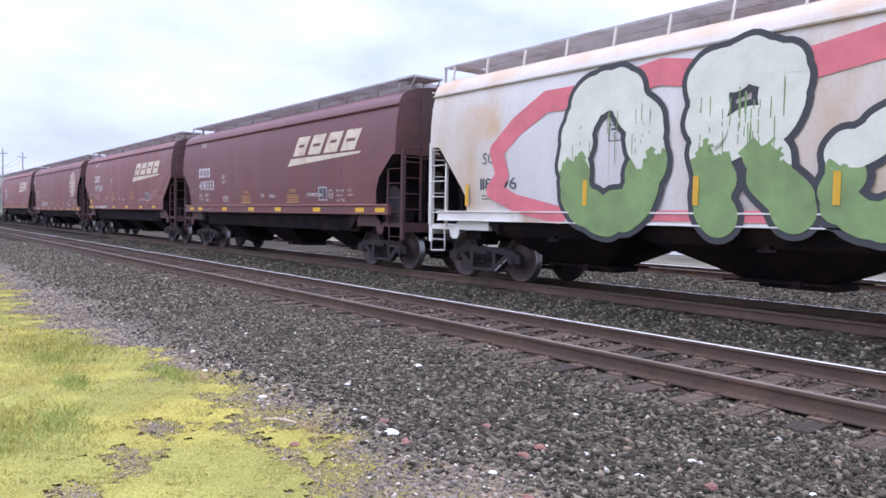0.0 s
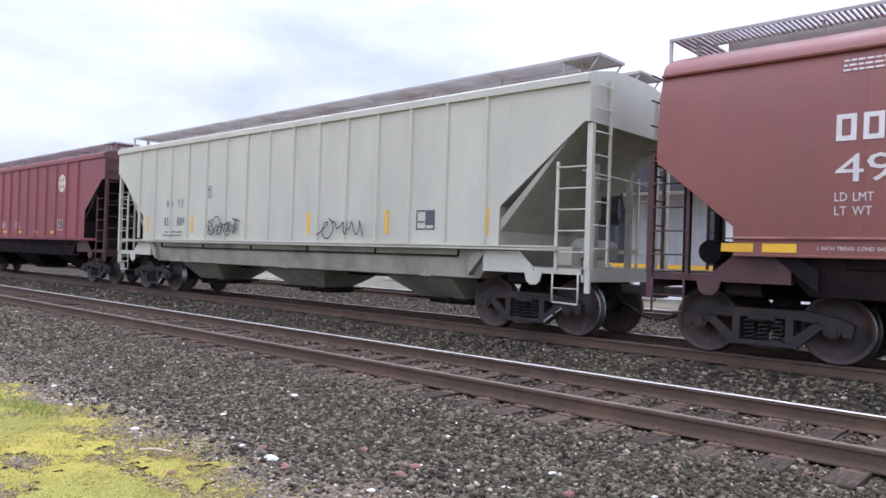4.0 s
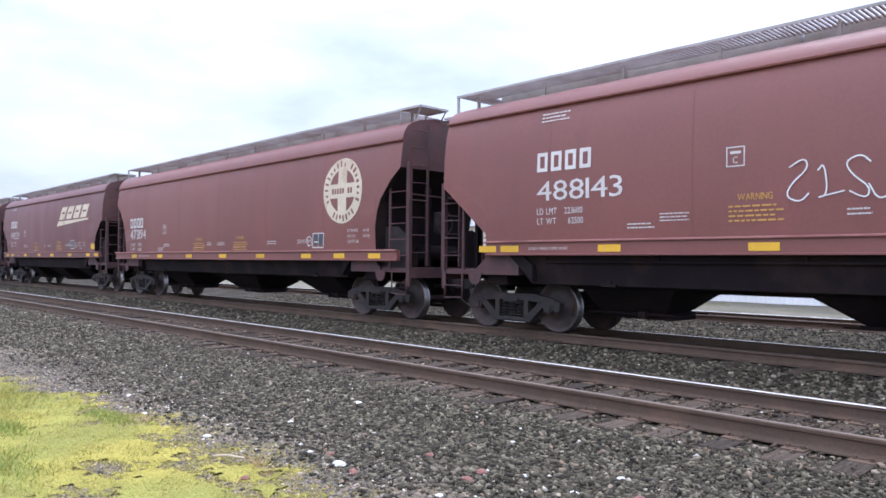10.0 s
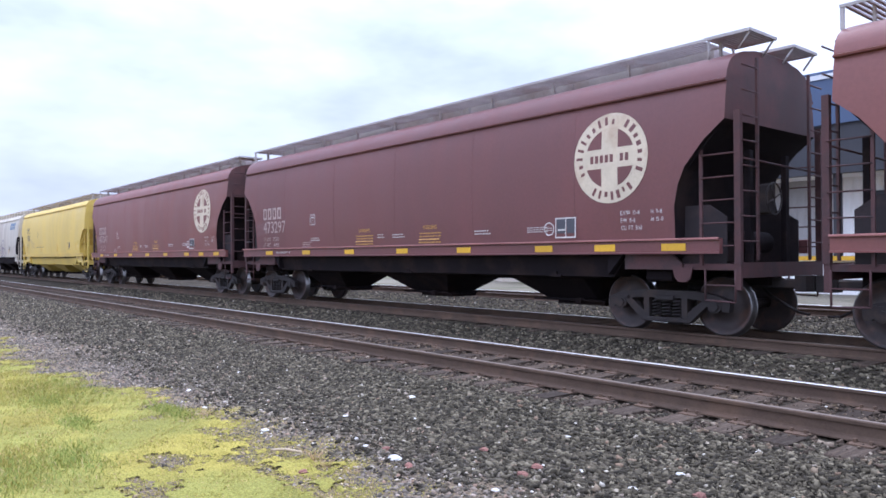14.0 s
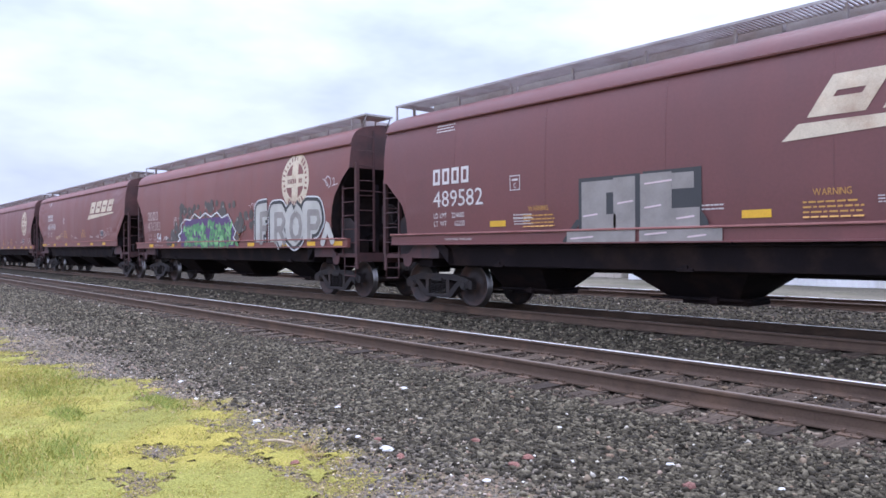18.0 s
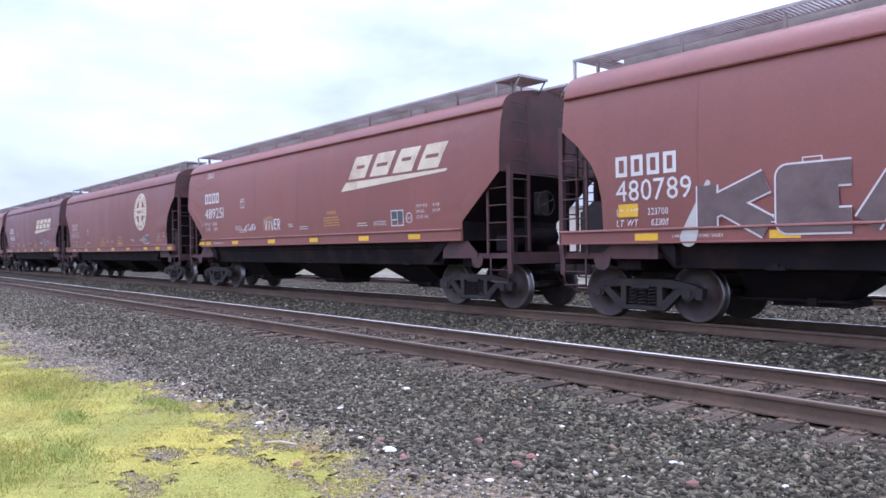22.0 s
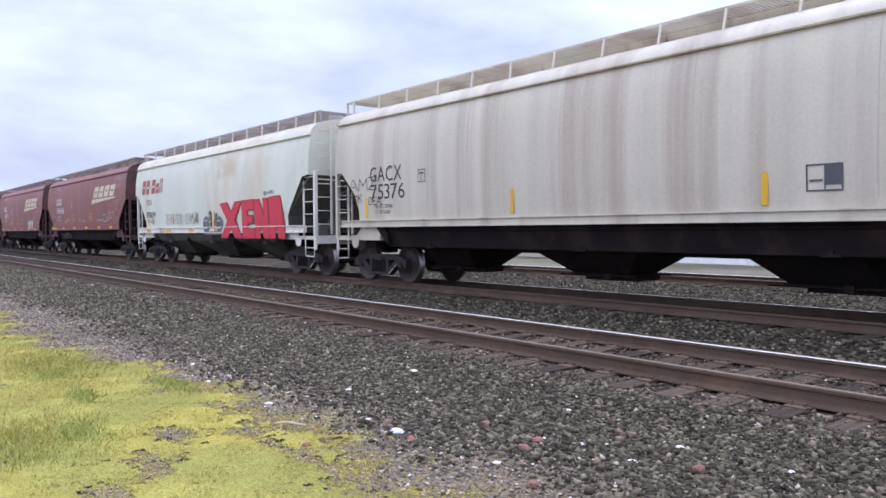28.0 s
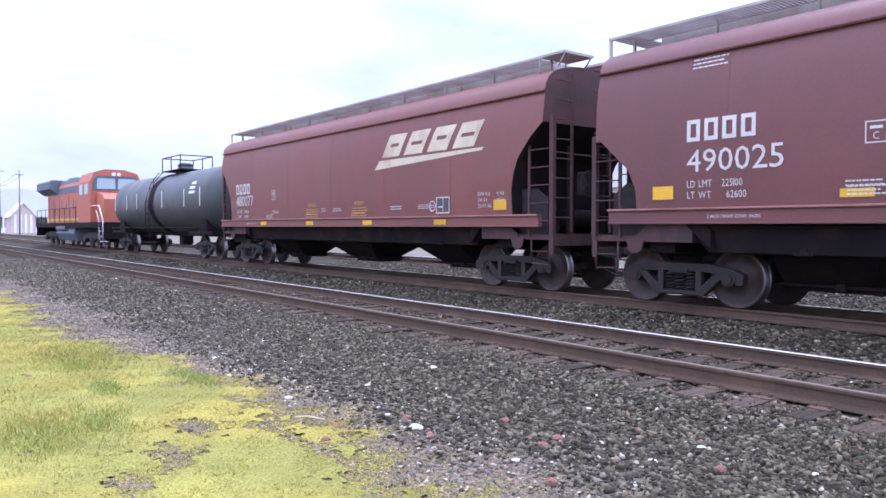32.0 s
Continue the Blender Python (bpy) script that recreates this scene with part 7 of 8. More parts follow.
def sorted_by_height(f, split, seed):
    """Parts a figure into what lies over and under a ragged level."""
    up, low = Flat(), Flat()
    for k, face in enumerate(f.f):
        pts = [f.v[v] for v in face]
        x, z = sum(p[0] for p in pts) / len(pts), sum(p[1] for p in pts) / len(pts)
        to = up if z > split + 0.13 * math.sin(7 * x) + 0.09 * math.sin(17 * x + seed) else low
        o = len(to.v)
        to.v += pts
        to.f.append(list(range(o, o + len(pts))))
        for j, v in enumerate(face):
            to.up[o + j] = f.up.get(v, 0)
    return up, low


def fine_strokes(lines, weight):
    """Broad strokes laid down in small dabs."""
    f = Flat()
    for line in lines:
        fine = []
        for (ax, az), (bx, bz) in zip(line, line[1:]):
            m = max(1, int(math.hypot(bx - ax, bz - az) / 0.10))
            fine += [(ax + (bx - ax) * j / m, az + (bz - az) * j / m) for j in range(m)]
        fine = [(x + 0.045 * math.sin(11 * z + 3 * x) + 0.03 * math.sin(23 * z), z + 0.04 * math.sin(10 * x + 1) + 0.025 * math.sin(27 * x)) for x, z in fine + [line[-1]]]
        f.stroke(fine, weight)
    return f


# the cream wagon at the head: huge dripping letters in cream and green over a faded red ribbon
def head_wagon():
    car, o = WAGONS[0][0], -SPANS[0] / 2
    figure(0, "red_ribbon", S_PINK, 0.009, lambda f, h: (f.stroke([(h + 10.8, 3.78), (h + 9.3, 3.55), (h + 8.2, 3.62), (h + 7.1, 3.82), (h + 5.6, 3.62), (h + 4.5, 3.62), (h + 3.7, 3.22), (h + 3.1, 2.75)], 0.46, 0.40),
           f.stroke([(h + 3.1, 2.75), (h + 3.3, 2.25), (h + 3.0, 1.95), (h + 3.7, 1.68), (h + 4.9, 1.45)], 0.40, 0.34)), "faded red ribbon painted behind the letters")
    figure(0, "red_ribbon", S_PINK, 0.009, lambda f, h: f.stroke([(h + 4.9, 1.46), (h + 15.9, 1.46)], 0.18))
    letters = [
        ([[(5.55, 3.45), (5.3, 2.9), (5.25, 2.2), (5.45, 1.6), (6.0, 1.45), (6.6, 1.6), (6.9, 2.2), (6.8, 3.0), (6.4, 3.55), (5.9, 3.68), (5.55, 3.45)]], 0.70),
        ([[(8.15, 1.45), (8.1, 2.2), (7.98, 3.0), (8.0, 3.62), (8.6, 3.75), (9.15, 3.6), (9.2, 3.1), (8.9, 2.75), (8.35, 2.65)], [(8.8, 2.6), (9.05, 2.1), (9.4, 1.5)]], 0.66),
        ([[(10.0, 1.6), (10.05, 2.3), (10.5, 2.6), (11.2, 2.5), (11.5, 2.0), (11.2, 1.5), (10.5, 1.4), (10.0, 1.6)]], 0.5)]
    for k, (lines, weight) in enumerate(letters):
        lines = [[(x + o, z) for x, z in line] for line in lines]
        decal("graffiti_letter_outline", fine_strokes(lines, weight + 0.20), S_DARK, car, lift=0.016, even=True)
        up, low = sorted_by_height(fine_strokes(lines, weight), 2.45 if k < 2 else 2.3, k)
        decal("graffiti_letter", up, S_CREAM, car, lift=0.027, even=True)
        decal("graffiti_letter", low, S_GREEN, car, lift=0.027, even=True)
    f, rnd = Flat(), random.Random(3)
    for k in range(34):
        x = rnd.choice([rnd.uniform(5.1, 7.0), rnd.uniform(7.8, 9.3)])
        f.bar(o + x, rnd.uniform(2.3, 2.9), 0.018, rnd.uniform(0.25, 0.7))
    tagged(decal("drips", f, S_GREEN, car, lift=0.035, even=True), kind="stuff")


head_wagon()

# the blue-grey wagon: orange letters on both sides of a blue toadstool
piece(9, "bacde", 3.9, 8.0, 1.36, 2.25, 0.26, [S_SAND, S_SAND, S_ORANGE], S_DARK, 0.055, seed=2, shine=[S_ORANGE, S_YELLOW, S_SAND])
piece(9, "dObSA", 9.75, 13.75, 1.24, 2.36, 0.36, [S_ORANGE, S_SAND], S_DARK, 0.06, seed=5, shine=[S_SAND, S_ORANGE])
scrawl(9, 13.7, 14.6, 1.75, 2.2, 0.03, S_RED, 6, 3)


def toadstool():
    cap = [(8.22, 1.86), (8.35, 2.1), (8.55, 2.38), (8.78, 2.52), (8.95, 2.53), (9.18, 2.36), (9.42, 2.02), (9.56, 1.84)]
    figure(9, "toadstool_outline", S_DARK, 0.016, lambda f, h: (f.stroke([(h + x, z) for x, z in cap] + [(h + 8.22, 1.86)], 0.10), f.stroke([(h + 8.42, 1.8), (h + 8.36, 1.4)], 0.1), f.stroke([(h + 9.38, 1.8), (h + 9.42, 1.4)], 0.1)))
    def fill(f, h):
        for (ax, az), (bx, bz) in zip(cap, cap[1:]):
            f.poly([(h + ax, 1.86), (h + bx, 1.86), (h + bx, bz), (h + ax, az)])
    figure(9, "toadstool_cap", S_BLUE, 0.020, fill, "blue spray-painted toadstool cap")
    figure(9, "toadstool_crown", S_AQUA, 0.025, lambda f, h: (f.disc(h + 8.88, 2.06, 0.27, 18, over=True), f.disc(h + 8.62, 2.2, 0.09, 12, over=True), f.disc(h + 9.08, 2.24, 0.10, 12, over=True), f.disc(h + 8.86, 2.42, 0.10, 12, over=True)))
    figure(9, "toadstool_stem", S_AQUA, 0.020, lambda f, h: [f.bar(h + 8.42 + 0.16 * k, 1.62, 0.16, 0.24) for k in range(6)] + [f.poly([(h + 8.05 + 0.26 * k, 1.36), (h + 8.33 + 0.26 * k, 1.36), (h + 8.30 + 0.26 * k, 1.64), (h + 8.14 + 0.26 * k, 1.60)]) for k in range(6)])


toadstool()
figure(9, "crest_beast", material("dark_brown_crest_paint", (0.10, 0.07, 0.05), 0.6), 0.020, lambda f, h: (f.disc(h + 11.38, 3.60, 0.20, 14, over=True), f.stroke([(h + 11.1, 3.62), (h + 11.7, 3.66)], 0.2), f.stroke([(h + 11.0, 3.5), (h + 11.08, 3.1)], 0.03), f.stroke([(h + 11.68, 3.5), (h + 11.62, 3.1)], 0.03), f.disc(h + 11.38, 3.16, 0.12, 5, over=True), f.bar(h + 11.2, 3.0, 0.36, 0.04)))

# white handwriting
scrawl(11, 7.6, 10.3, 2.1, 3.0, 0.02, S_WHITE, 11, 7)
scrawl(11, 10.6, 11.9, 2.0, 2.85, 0.02, S_WHITE, 12, 4)

# yellow and white letters in a lime halo
piece(14, "I", 4.36, 5.2, 1.55, 2.5, 0.26, [S_WHITE], S_DARK, 0.03, S_LIME)
piece(14, "cbA", 5.2, 7.6, 1.5, 2.5, 0.28, [S_YELLOW, S_YELLOW, S_YELLOW], S_DARK, 0.03, S_LIME, 4)
piece(14, "THE", 7.62, 9.43, 1.92, 2.68, 0.19, [S_YELLOW, S_WHITE, S_WHITE], S_DARK, 0.03, S_LIME, 9, plain=True)
piece(14, "RAT", 9.5, 12.7, 1.5, 2.72, 0.36, [S_YELLOW, S_YELLOW, S_WHITE], S_DARK, 0.035, S_LIME, 6, plain=True)
figure(14, "white_shading", S_WHITE, 0.029, lambda f, h: [f.stroke([(h + x, 1.62), (h + x + 0.06, 2.0)], 0.22, 0.05) for x in (6.1, 7.0, 7.4, 9.8, 10.4, 10.75, 11.4)])
THIN = {"Z": [(0, 1), (1, 1), (0, 0), (1.1, 0.05)], "E": [(0.9, 1), (0.1, 0.95), (0, 0), (0.9, 0.05)], "-": [(0.1, 0.5), (0.8, 0.55)], "N": [(0, 0), (0.1, 1), (0.7, 0.1), (0.8, 1)], "I": [(0.1, 1), (0, 0)], "V": [(0.7, 1), (0.1, 0.5), (0.8, 0)]}
figure(14, "scrawl", S_WHITE, 0.02, lambda f, h: [f.stroke([(h + x + 0.20 * u + 0.05 * v, z + 0.34 * v) for u, v in THIN[k]], 0.024) for k, x, z in (("Z", 1.02, 3.52), ("E", 1.25, 3.36), ("-", 1.25, 3.36), ("N", 1.47, 3.22), ("I", 1.69, 3.06), ("V", 1.69, 3.06))])
figure(14, "ring", S_WHITE, 0.02, lambda f, h: (f.disc(h + 1.84, 2.87, 0.22, 20, 0, 2 * math.pi, 0.195), f.stroke([(h + 1.75, 2.7), (h + 1.9, 3.04)], 0.025)))
scrawl(14, 3.2, 4.3, 1.6, 1.95, 0.025, S_WHITE, 16)
piece(14, "EO", 13.0, 14.6, 1.5, 1.85, 0.07, [S_WHITE], None)

# teal, white and rose letters
piece(15, "WISKO", 3.2, 6.2, 1.45, 2.60, 0.30, [S_STONE, S_TEAL], S_DARK, 0.035, S_WHITE, 21, plain=True, tight=0.10, ring=0.08)
piece(15, "SLAVE", 6.3, 9.4, 1.45, 2.55, 0.34, [S_ROSE, S_SILVER], S_DARK, 0.035, S_WHITE, 22, shine=[S_TEAL, S_LEAF], plain=True, tight=0.10, ring=0.08)
piece(15, "TaOeR", 9.3, 13.1, 1.42, 2.55, 0.40, [S_AQUA, S_AQUA, S_SILVER], S_STONE, 0.05, S_WHITE, 23, shine=[S_SILVER, S_WHITE])
piece(15, "RbEHAH", 13.2, 16.95, 1.55, 2.60, 0.30, [S_ROSE, S_PALE], S_STONE, 0.03, S_ROSE, 24, shine=[S_PALE, S_ROSE])

# grey block piece, flame outline
def grey_block(f, h):
    for a, b, w, q in ((6.6, 1.41, 1.5, 0.26), (6.95, 1.67, 0.55, 0.85), (7.65, 1.67, 0.45, 0.88), (7.3, 2.30, 0.8, 0.22), (8.18, 1.41, 1.5, 0.26), (8.2, 1.67, 0.6, 0.9), (8.8, 1.67, 0.5, 0.3), (8.8, 2.28, 0.4, 0.26), (7.5, 1.67, 0.2, 0.25)):
        n = max(1, int(w / 0.2))
        for k in range(n):
            f.bar(h + a + w * k / n, b, w / n, q / 2)
            f.bar(h + a + w * k / n, b + q / 2, w / n, q / 2)


figure(20, "grey_piece_shadow", S_DARK, 0.010, lambda f, h: (f.bar(h + 6.88, 1.67, 1.32, 0.92), f.bar(h + 8.25, 1.67, 1.08, 0.94), f.disc(h + 9.1, 1.62, 0.36, 20, 0, 3.3), f.stroke([(h + 6.55, 1.45), (h + 6.85, 1.8)], 0.1)))
figure(20, "grey_piece", S_GREY, 0.017, grey_block, "grey spray-painted block letters")
figure(20, "grey_piece_light", S_ROSE, 0.023, lambda f, h: [f.stroke([(h + x, z), (h + x + d, z + 0.03)], 0.03) for x, z, d in ((6.7, 1.5, 0.5), (7.0, 1.9, 0.3), (7.75, 2.1, 0.3), (8.3, 2.4, 0.5), (8.3, 1.55, 0.4), (8.9, 1.8, 0.3), (9.1, 1.5, 0.3), (8.3, 2.0, 0.3))])
figure(20, "flame", spray("dark_outline", (0.09, 0.035, 0.04)), 0.016, lambda f, h: (f.stroke([(h + 13.0, 1.9), (h + 12.65, 2.2), (h + 12.7, 2.55), (h + 12.9, 2.4), (h + 13.0, 2.72), (h + 13.2, 2.45), (h + 13.35, 2.6), (h + 13.5, 2.25), (h + 13.2, 1.9)], 0.035), f.stroke([(h + 12.95, 2.0), (h + 12.9, 2.25), (h + 13.05, 2.4), (h + 13.15, 2.1)], 0.03)))

# silver balloon letters beside a purple panel with leaves and dark bubbles
piece(21, "FROP", 12.3, 16.2, 1.30, 2.86, 0.68, [S_SILVER], S_DARK, 0.10, S_WHITE, 31, shine=[S_GREY], plain=True, tight=0.30, ring=0.14)
figure(21, "graffiti_tail", S_SILVER, 0.020, lambda f, h: f.stroke([(h + 16.3, 1.5), (h + 16.55, 1.95), (h + 16.8, 1.55)], 0.22))
scrawl(21, 16.35, 17.0, 2.95, 3.35, 0.022, S_PALE, 32, 2)
scrawl(21, 11.75, 12.15, 2.55, 2.9, 0.018, S_ROSE, 33, 1)


def bubbles(f, h):
    rnd = random.Random(8)
    for k in range(96):
        x = rnd.choice([rnd.uniform(4.5, 6.0), rnd.uniform(5.0, 6.0), rnd.uniform(6.0, 10.6), rnd.uniform(10.6, 12.3)])
        z = rnd.uniform(1.52, 1.7 + 0.62 * (x - 4.5)) if x < 5.9 else rnd.uniform(1.55, 2.5) if x > 10.7 else rnd.uniform(2.45, 2.95)
        f.disc(h + x, z, rnd.uniform(0.08, 0.17), 16, over=True)
    layered(f)


tagged(figure(21, "bubbles", spray("dark_bubble", (0.085, 0.072, 0.062), 0.45), 0.009, bubbles, "dark grey spray-painted bubbles"), kind="stuff")
WAVE = [(5.6, 1.6), (5.9, 1.7), (5.7, 1.85), (6.05, 2.0), (5.95, 2.25), (6.4, 2.45), (6.9, 2.40), (7.3, 2.62), (7.8, 2.45), (8.3, 2.62), (8.8, 2.46), (9.3, 2.6), (9.7, 2.4), (10.2, 2.5), (10.5, 2.2), (10.8, 1.9), (10.6, 1.7), (10.9, 1.55)]


def purple_panel(f, h):
    for k in range(26):
        a = 5.95 + 4.7 * k / 26
        top = float(np.interp(a, [5.95, 6.4, 10.2, 10.65], [2.1, 2.43, 2.43, 1.9]))
        for j in range(4):
            f.bar(h + a, 1.42 + (top - 1.42) * j / 4, 4.7 / 26, (top - 1.42) / 4)


tagged(figure(21, "bubble_lights", S_GREY, 0.0155, lambda f, h: [f.disc(h + x, z, 0.05, 10, over=True) for x, z in ((4.95, 1.75), (5.2, 2.05), (5.5, 2.3), (5.75, 2.5), (6.3, 2.75), (6.9, 2.72), (7.5, 2.8), (8.3, 2.82), (9.0, 2.75), (9.8, 2.78), (10.9, 2.3), (11.3, 1.95), (11.7, 2.3))]), kind="stuff")
figure(21, "purple_panel", S_PURPLE, 0.016, purple_panel, "purple spray-painted panel")
figure(21, "wavy_edge", S_WHITE, 0.024, lambda f, h: f.stroke([(h + x, z) for x, z in WAVE], 0.05))


def leaves(f, h, count=150, seed=5):
    rnd = random.Random(seed)
    for k in range(count):
        q = rnd.randint(0, 5)
        x, z, a, s = 6.75 + 0.68 * q + rnd.gauss(0, 0.22), rnd.uniform(1.46, 2.16 + 0.1 * (q % 2)), rnd.uniform(0, 6.28), rnd.uniform(0.10, 0.20)
        c, d = math.cos(a) * s, math.sin(a) * s
        f.poly([(h + x - c, z - d), (h + x + d * 0.5, z - c * 0.5), (h + x + c, z + d), (h + x - d * 0.5, z + c * 0.5)], True)
    layered(f)


tagged(figure(21, "leaves", S_LEAF, 0.024, leaves, "green spray-painted leaves"), kind="stuff")
tagged(figure(21, "leaf_lights", spray("light_leaf_green", (0.20, 0.38, 0.16), 0.3), 0.0305, lambda f, h: leaves(f, h, 45, 6)), kind="stuff")
figure(21, "figures", S_WHITE, 0.020, lambda f, h: (f.text("54", h + 3.34, 1.62, 0.36, 0.9, 0.12, 0.1), f.stroke([(h + 4.1, 1.7), (h + 4.2, 1.85), (h + 4.3, 1.7), (h + 4.4, 1.85), (h + 4.45, 1.7), (h + 4.6, 1.8)], 0.03)))

# grey letters and black letters with white edges
piece(24, "KEAL", 3.62, 8.35, 1.42, 2.50, 0.42, [spray("thin_brown_grey", (0.115, 0.078, 0.072), 0.4)], S_PALE, 0.028, seed=41, plain=True, tight=0.18)
figure(24, "white_haze", S_SILVER, 0.004, lambda f, h: (f.stroke([(h + 3.4, 1.45), (h + 3.75, 2.3)], 0.30, 0.08), f.stroke([(h + 8.45, 1.5), (h + 8.72, 2.3)], 0.42, 0.1)))

S_BLACK = spray("black", (0.030, 0.029, 0.030), 0.25)


def block_letter(i, outline, hole=None, paints=None):
    """One letter of straight-edged strips, each given by four corners: its halo, its edge and its fill in the three paints."""
    paints = paints or (S_SILVER, S_WHITE, S_BLACK)
    silver, edge, fill = Flat(), Flat(), Flat()
    h = -SPANS[i] / 2
    for strip in outline:
        pts = [(h + x, z) for x, z in strip]
        edge.stroke(pts + pts[:1], 0.07)
        silver.stroke(pts + pts[:1], 0.15)
        (ax, az), (bx, bz), (cx, cz), (dx, dz) = pts
        for j in range(6):
            u, v = j / 6, (j + 1) / 6
            fill.poly([(ax + (dx - ax) * u, az + (dz - az) * u), (bx + (cx - bx) * u, bz + (cz - bz) * u), (bx + (cx - bx) * v, bz + (cz - bz) * v), (ax + (dx - ax) * v, az + (dz - az) * v)])
    for f in (silver, edge, fill):
        layered(f)
    up = 0.0004 * len(WAGONS[i][0].children) % 0.0021
    for name, f, mat, lift in (("graffiti_sign_halo", silver, paints[0], 0.006), ("graffiti_sign_outline", edge, paints[1], 0.0135), ("graffiti_sign", fill, paints[2], 0.0215)):
        if mat:
            decal(name, f, mat, WAGONS[i][0], "curved", lift + up, even=True)
    if hole:
        f = Flat()
        f.poly([(h + x, z) for x, z in hole])
        decal("graffiti_sign_hole", f, S_SILVER, WAGONS[i][0], "curved", 0.032, even=True)


block_letter(24, [[(8.92, 1.42), (9.34, 1.42), (9.22, 2.40), (8.72, 2.38)], [(9.72, 1.42), (10.16, 1.42), (10.0, 2.46), (9.56, 2.44)], [(9.66, 1.44), (10.10, 1.44), (9.26, 2.38), (8.84, 2.36)]])
block_letter(24, [[(10.2, 1.42), (10.58, 1.42), (10.66, 2.50), (10.36, 2.48)], [(10.86, 1.42), (11.26, 1.42), (10.72, 2.50), (10.44, 2.50)], [(10.4, 1.62), (11.1, 1.62), (11.0, 1.84), (10.45, 1.84)]], [(10.60, 1.86), (10.72, 1.86), (10.68, 2.08), (10.62, 2.08)])
block_letter(24, [[(11.36, 1.42), (11.82, 1.42), (11.78, 2.26), (11.26, 2.24)], [(10.86, 2.20), (12.08, 2.22), (12.06, 2.58), (10.80, 2.54)]])
block_letter(24, [[(11.96, 1.42), (12.46, 1.42), (12.58, 2.60), (12.16, 2.60)], [(12.3, 2.30), (12.86, 2.30), (12.84, 2.62), (12.3, 2.60)], [(12.3, 1.90), (12.80, 1.90), (12.82, 2.10), (12.3, 2.10)], [(12.3, 1.42), (13.06, 1.42), (13.0, 1.68), (12.3, 1.68)]])
block_letter(24, [[(13.12, 1.42), (13.64, 1.42), (13.26, 2.70), (12.90, 2.68)], [(13.34, 1.42), (13.82, 1.42), (14.16, 2.78), (13.62, 2.76)]])
piece(24, "NAXEV", 14.45, 15.5, 1.95, 2.28, 0.014, [S_PALE], None, seed=43, plain=True)
scrawl(22, 5.2, 6.3, 1.88, 2.15, 0.014, S_SAND, 121, 4)
scrawl(22, 6.35, 6.7, 1.98, 2.35, 0.014, S_SAND, 122, 2)
piece(28, "TOMI", 4.3, 4.9, 1.68, 1.95, 0.016, [S_PALE], None, seed=45, plain=True)
piece(28, "HSBA", 6.15, 7.2, 1.80, 2.18, 0.016, [S_PALE], None, seed=46, plain=True)
piece(25, "VIVER", 7.05, 8.1, 1.92, 2.30, 0.030, [S_WHITE], None, seed=44, plain=True)
scrawl(25, 5.6, 6.4, 1.92, 2.22, 0.022, S_WHITE, 44, 4)
for word, a, b, seed in (("STAY", 4.62, 6.75, 45), ("KILLIN", 6.8, 9.15, 46), ("MOB", 9.2, 11.5, 47), ("SYCK", 11.55, 14.1, 48)):
    piece(29, word, a, b, 1.40, 2.34, 0.36 if word != "KILLIN" else 0.26, [S_PEACH, S_BEIGE, S_PEACH], S_DARK, 0.05, S_BEIGE, seed=seed, plain=True, tight=0.18, ring=0.10, lean=0.22)

# the white wagon: red letters, grey bullets, black handwriting
for strips in ([[(10.35, 1.14), (10.9, 1.14), (12.02, 2.34), (11.5, 2.34)], [(11.55, 1.14), (12.1, 1.14), (10.88, 2.34), (10.3, 2.30)]],
               [[(12.14, 1.14), (12.52, 1.14), (12.46, 2.36), (12.06, 2.36)], [(12.4, 2.06), (13.0, 2.08), (12.98, 2.38), (12.4, 2.36)], [(12.4, 1.62), (12.9, 1.62), (12.9, 1.86), (12.4, 1.86)], [(12.4, 1.14), (13.08, 1.14), (13.06, 1.42), (12.4, 1.42)]],
               [[(13.14, 1.14), (13.46, 1.14), (13.40, 2.36), (13.04, 2.36)], [(13.78, 1.14), (14.10, 1.14), (13.98, 2.38), (13.66, 2.38)], [(13.74, 1.16), (14.08, 1.16), (13.40, 2.34), (13.08, 2.34)]],
               [[(14.14, 1.14), (14.5, 1.14), (14.62, 2.42), (14.06, 2.40)], [(14.72, 1.14), (15.16, 1.14), (14.84, 2.42), (14.44, 2.42)], [(14.3, 1.44), (14.9, 1.44), (14.9, 1.70), (14.3, 1.70)], [(14.2, 2.12), (14.8, 2.12), (14.8, 2.40), (14.2, 2.40)]]):
    block_letter(32, strips, paints=(None, spray("dark_crimson", (0.27, 0.02, 0.035)), S_RED))
scrawl(32, 13.6, 14.4, 2.5, 2.66, 0.016, S_DARK, 67, 3)
figure(32, "grey_bullet", S_STONE, 0.014, lambda f, h: (f.disc(h + 8.98, 1.62, 0.30, 16, 0, 2 * math.pi, 0.06), f.disc(h + 10.15, 1.62, 0.28, 16, 0, 2 * math.pi, 0.06), f.stroke([(h + 9.35, 1.6), (h + 9.33, 2.0)], 0.24), f.stroke([(h + 9.9, 1.6), (h + 9.92, 1.98)], 0.14), f.stroke([(h + 8.8, 1.3), (h + 10.4, 1.3)], 0.12)))
figure(32, "tan_stroke", S_SAND, 0.016, lambda f, h: f.stroke([(h + 9.62, 1.6), (h + 9.66, 2.02)], 0.17))
for word, a in (("TEN", 4.6), ("TEN", 5.75), ("TEAM", 6.85)):
    piece(32, word, a, a + 0.8, 1.64, 2.06, 0.020, [S_DARK], None, seed=60 + int(a), plain=True, lean=0.15)
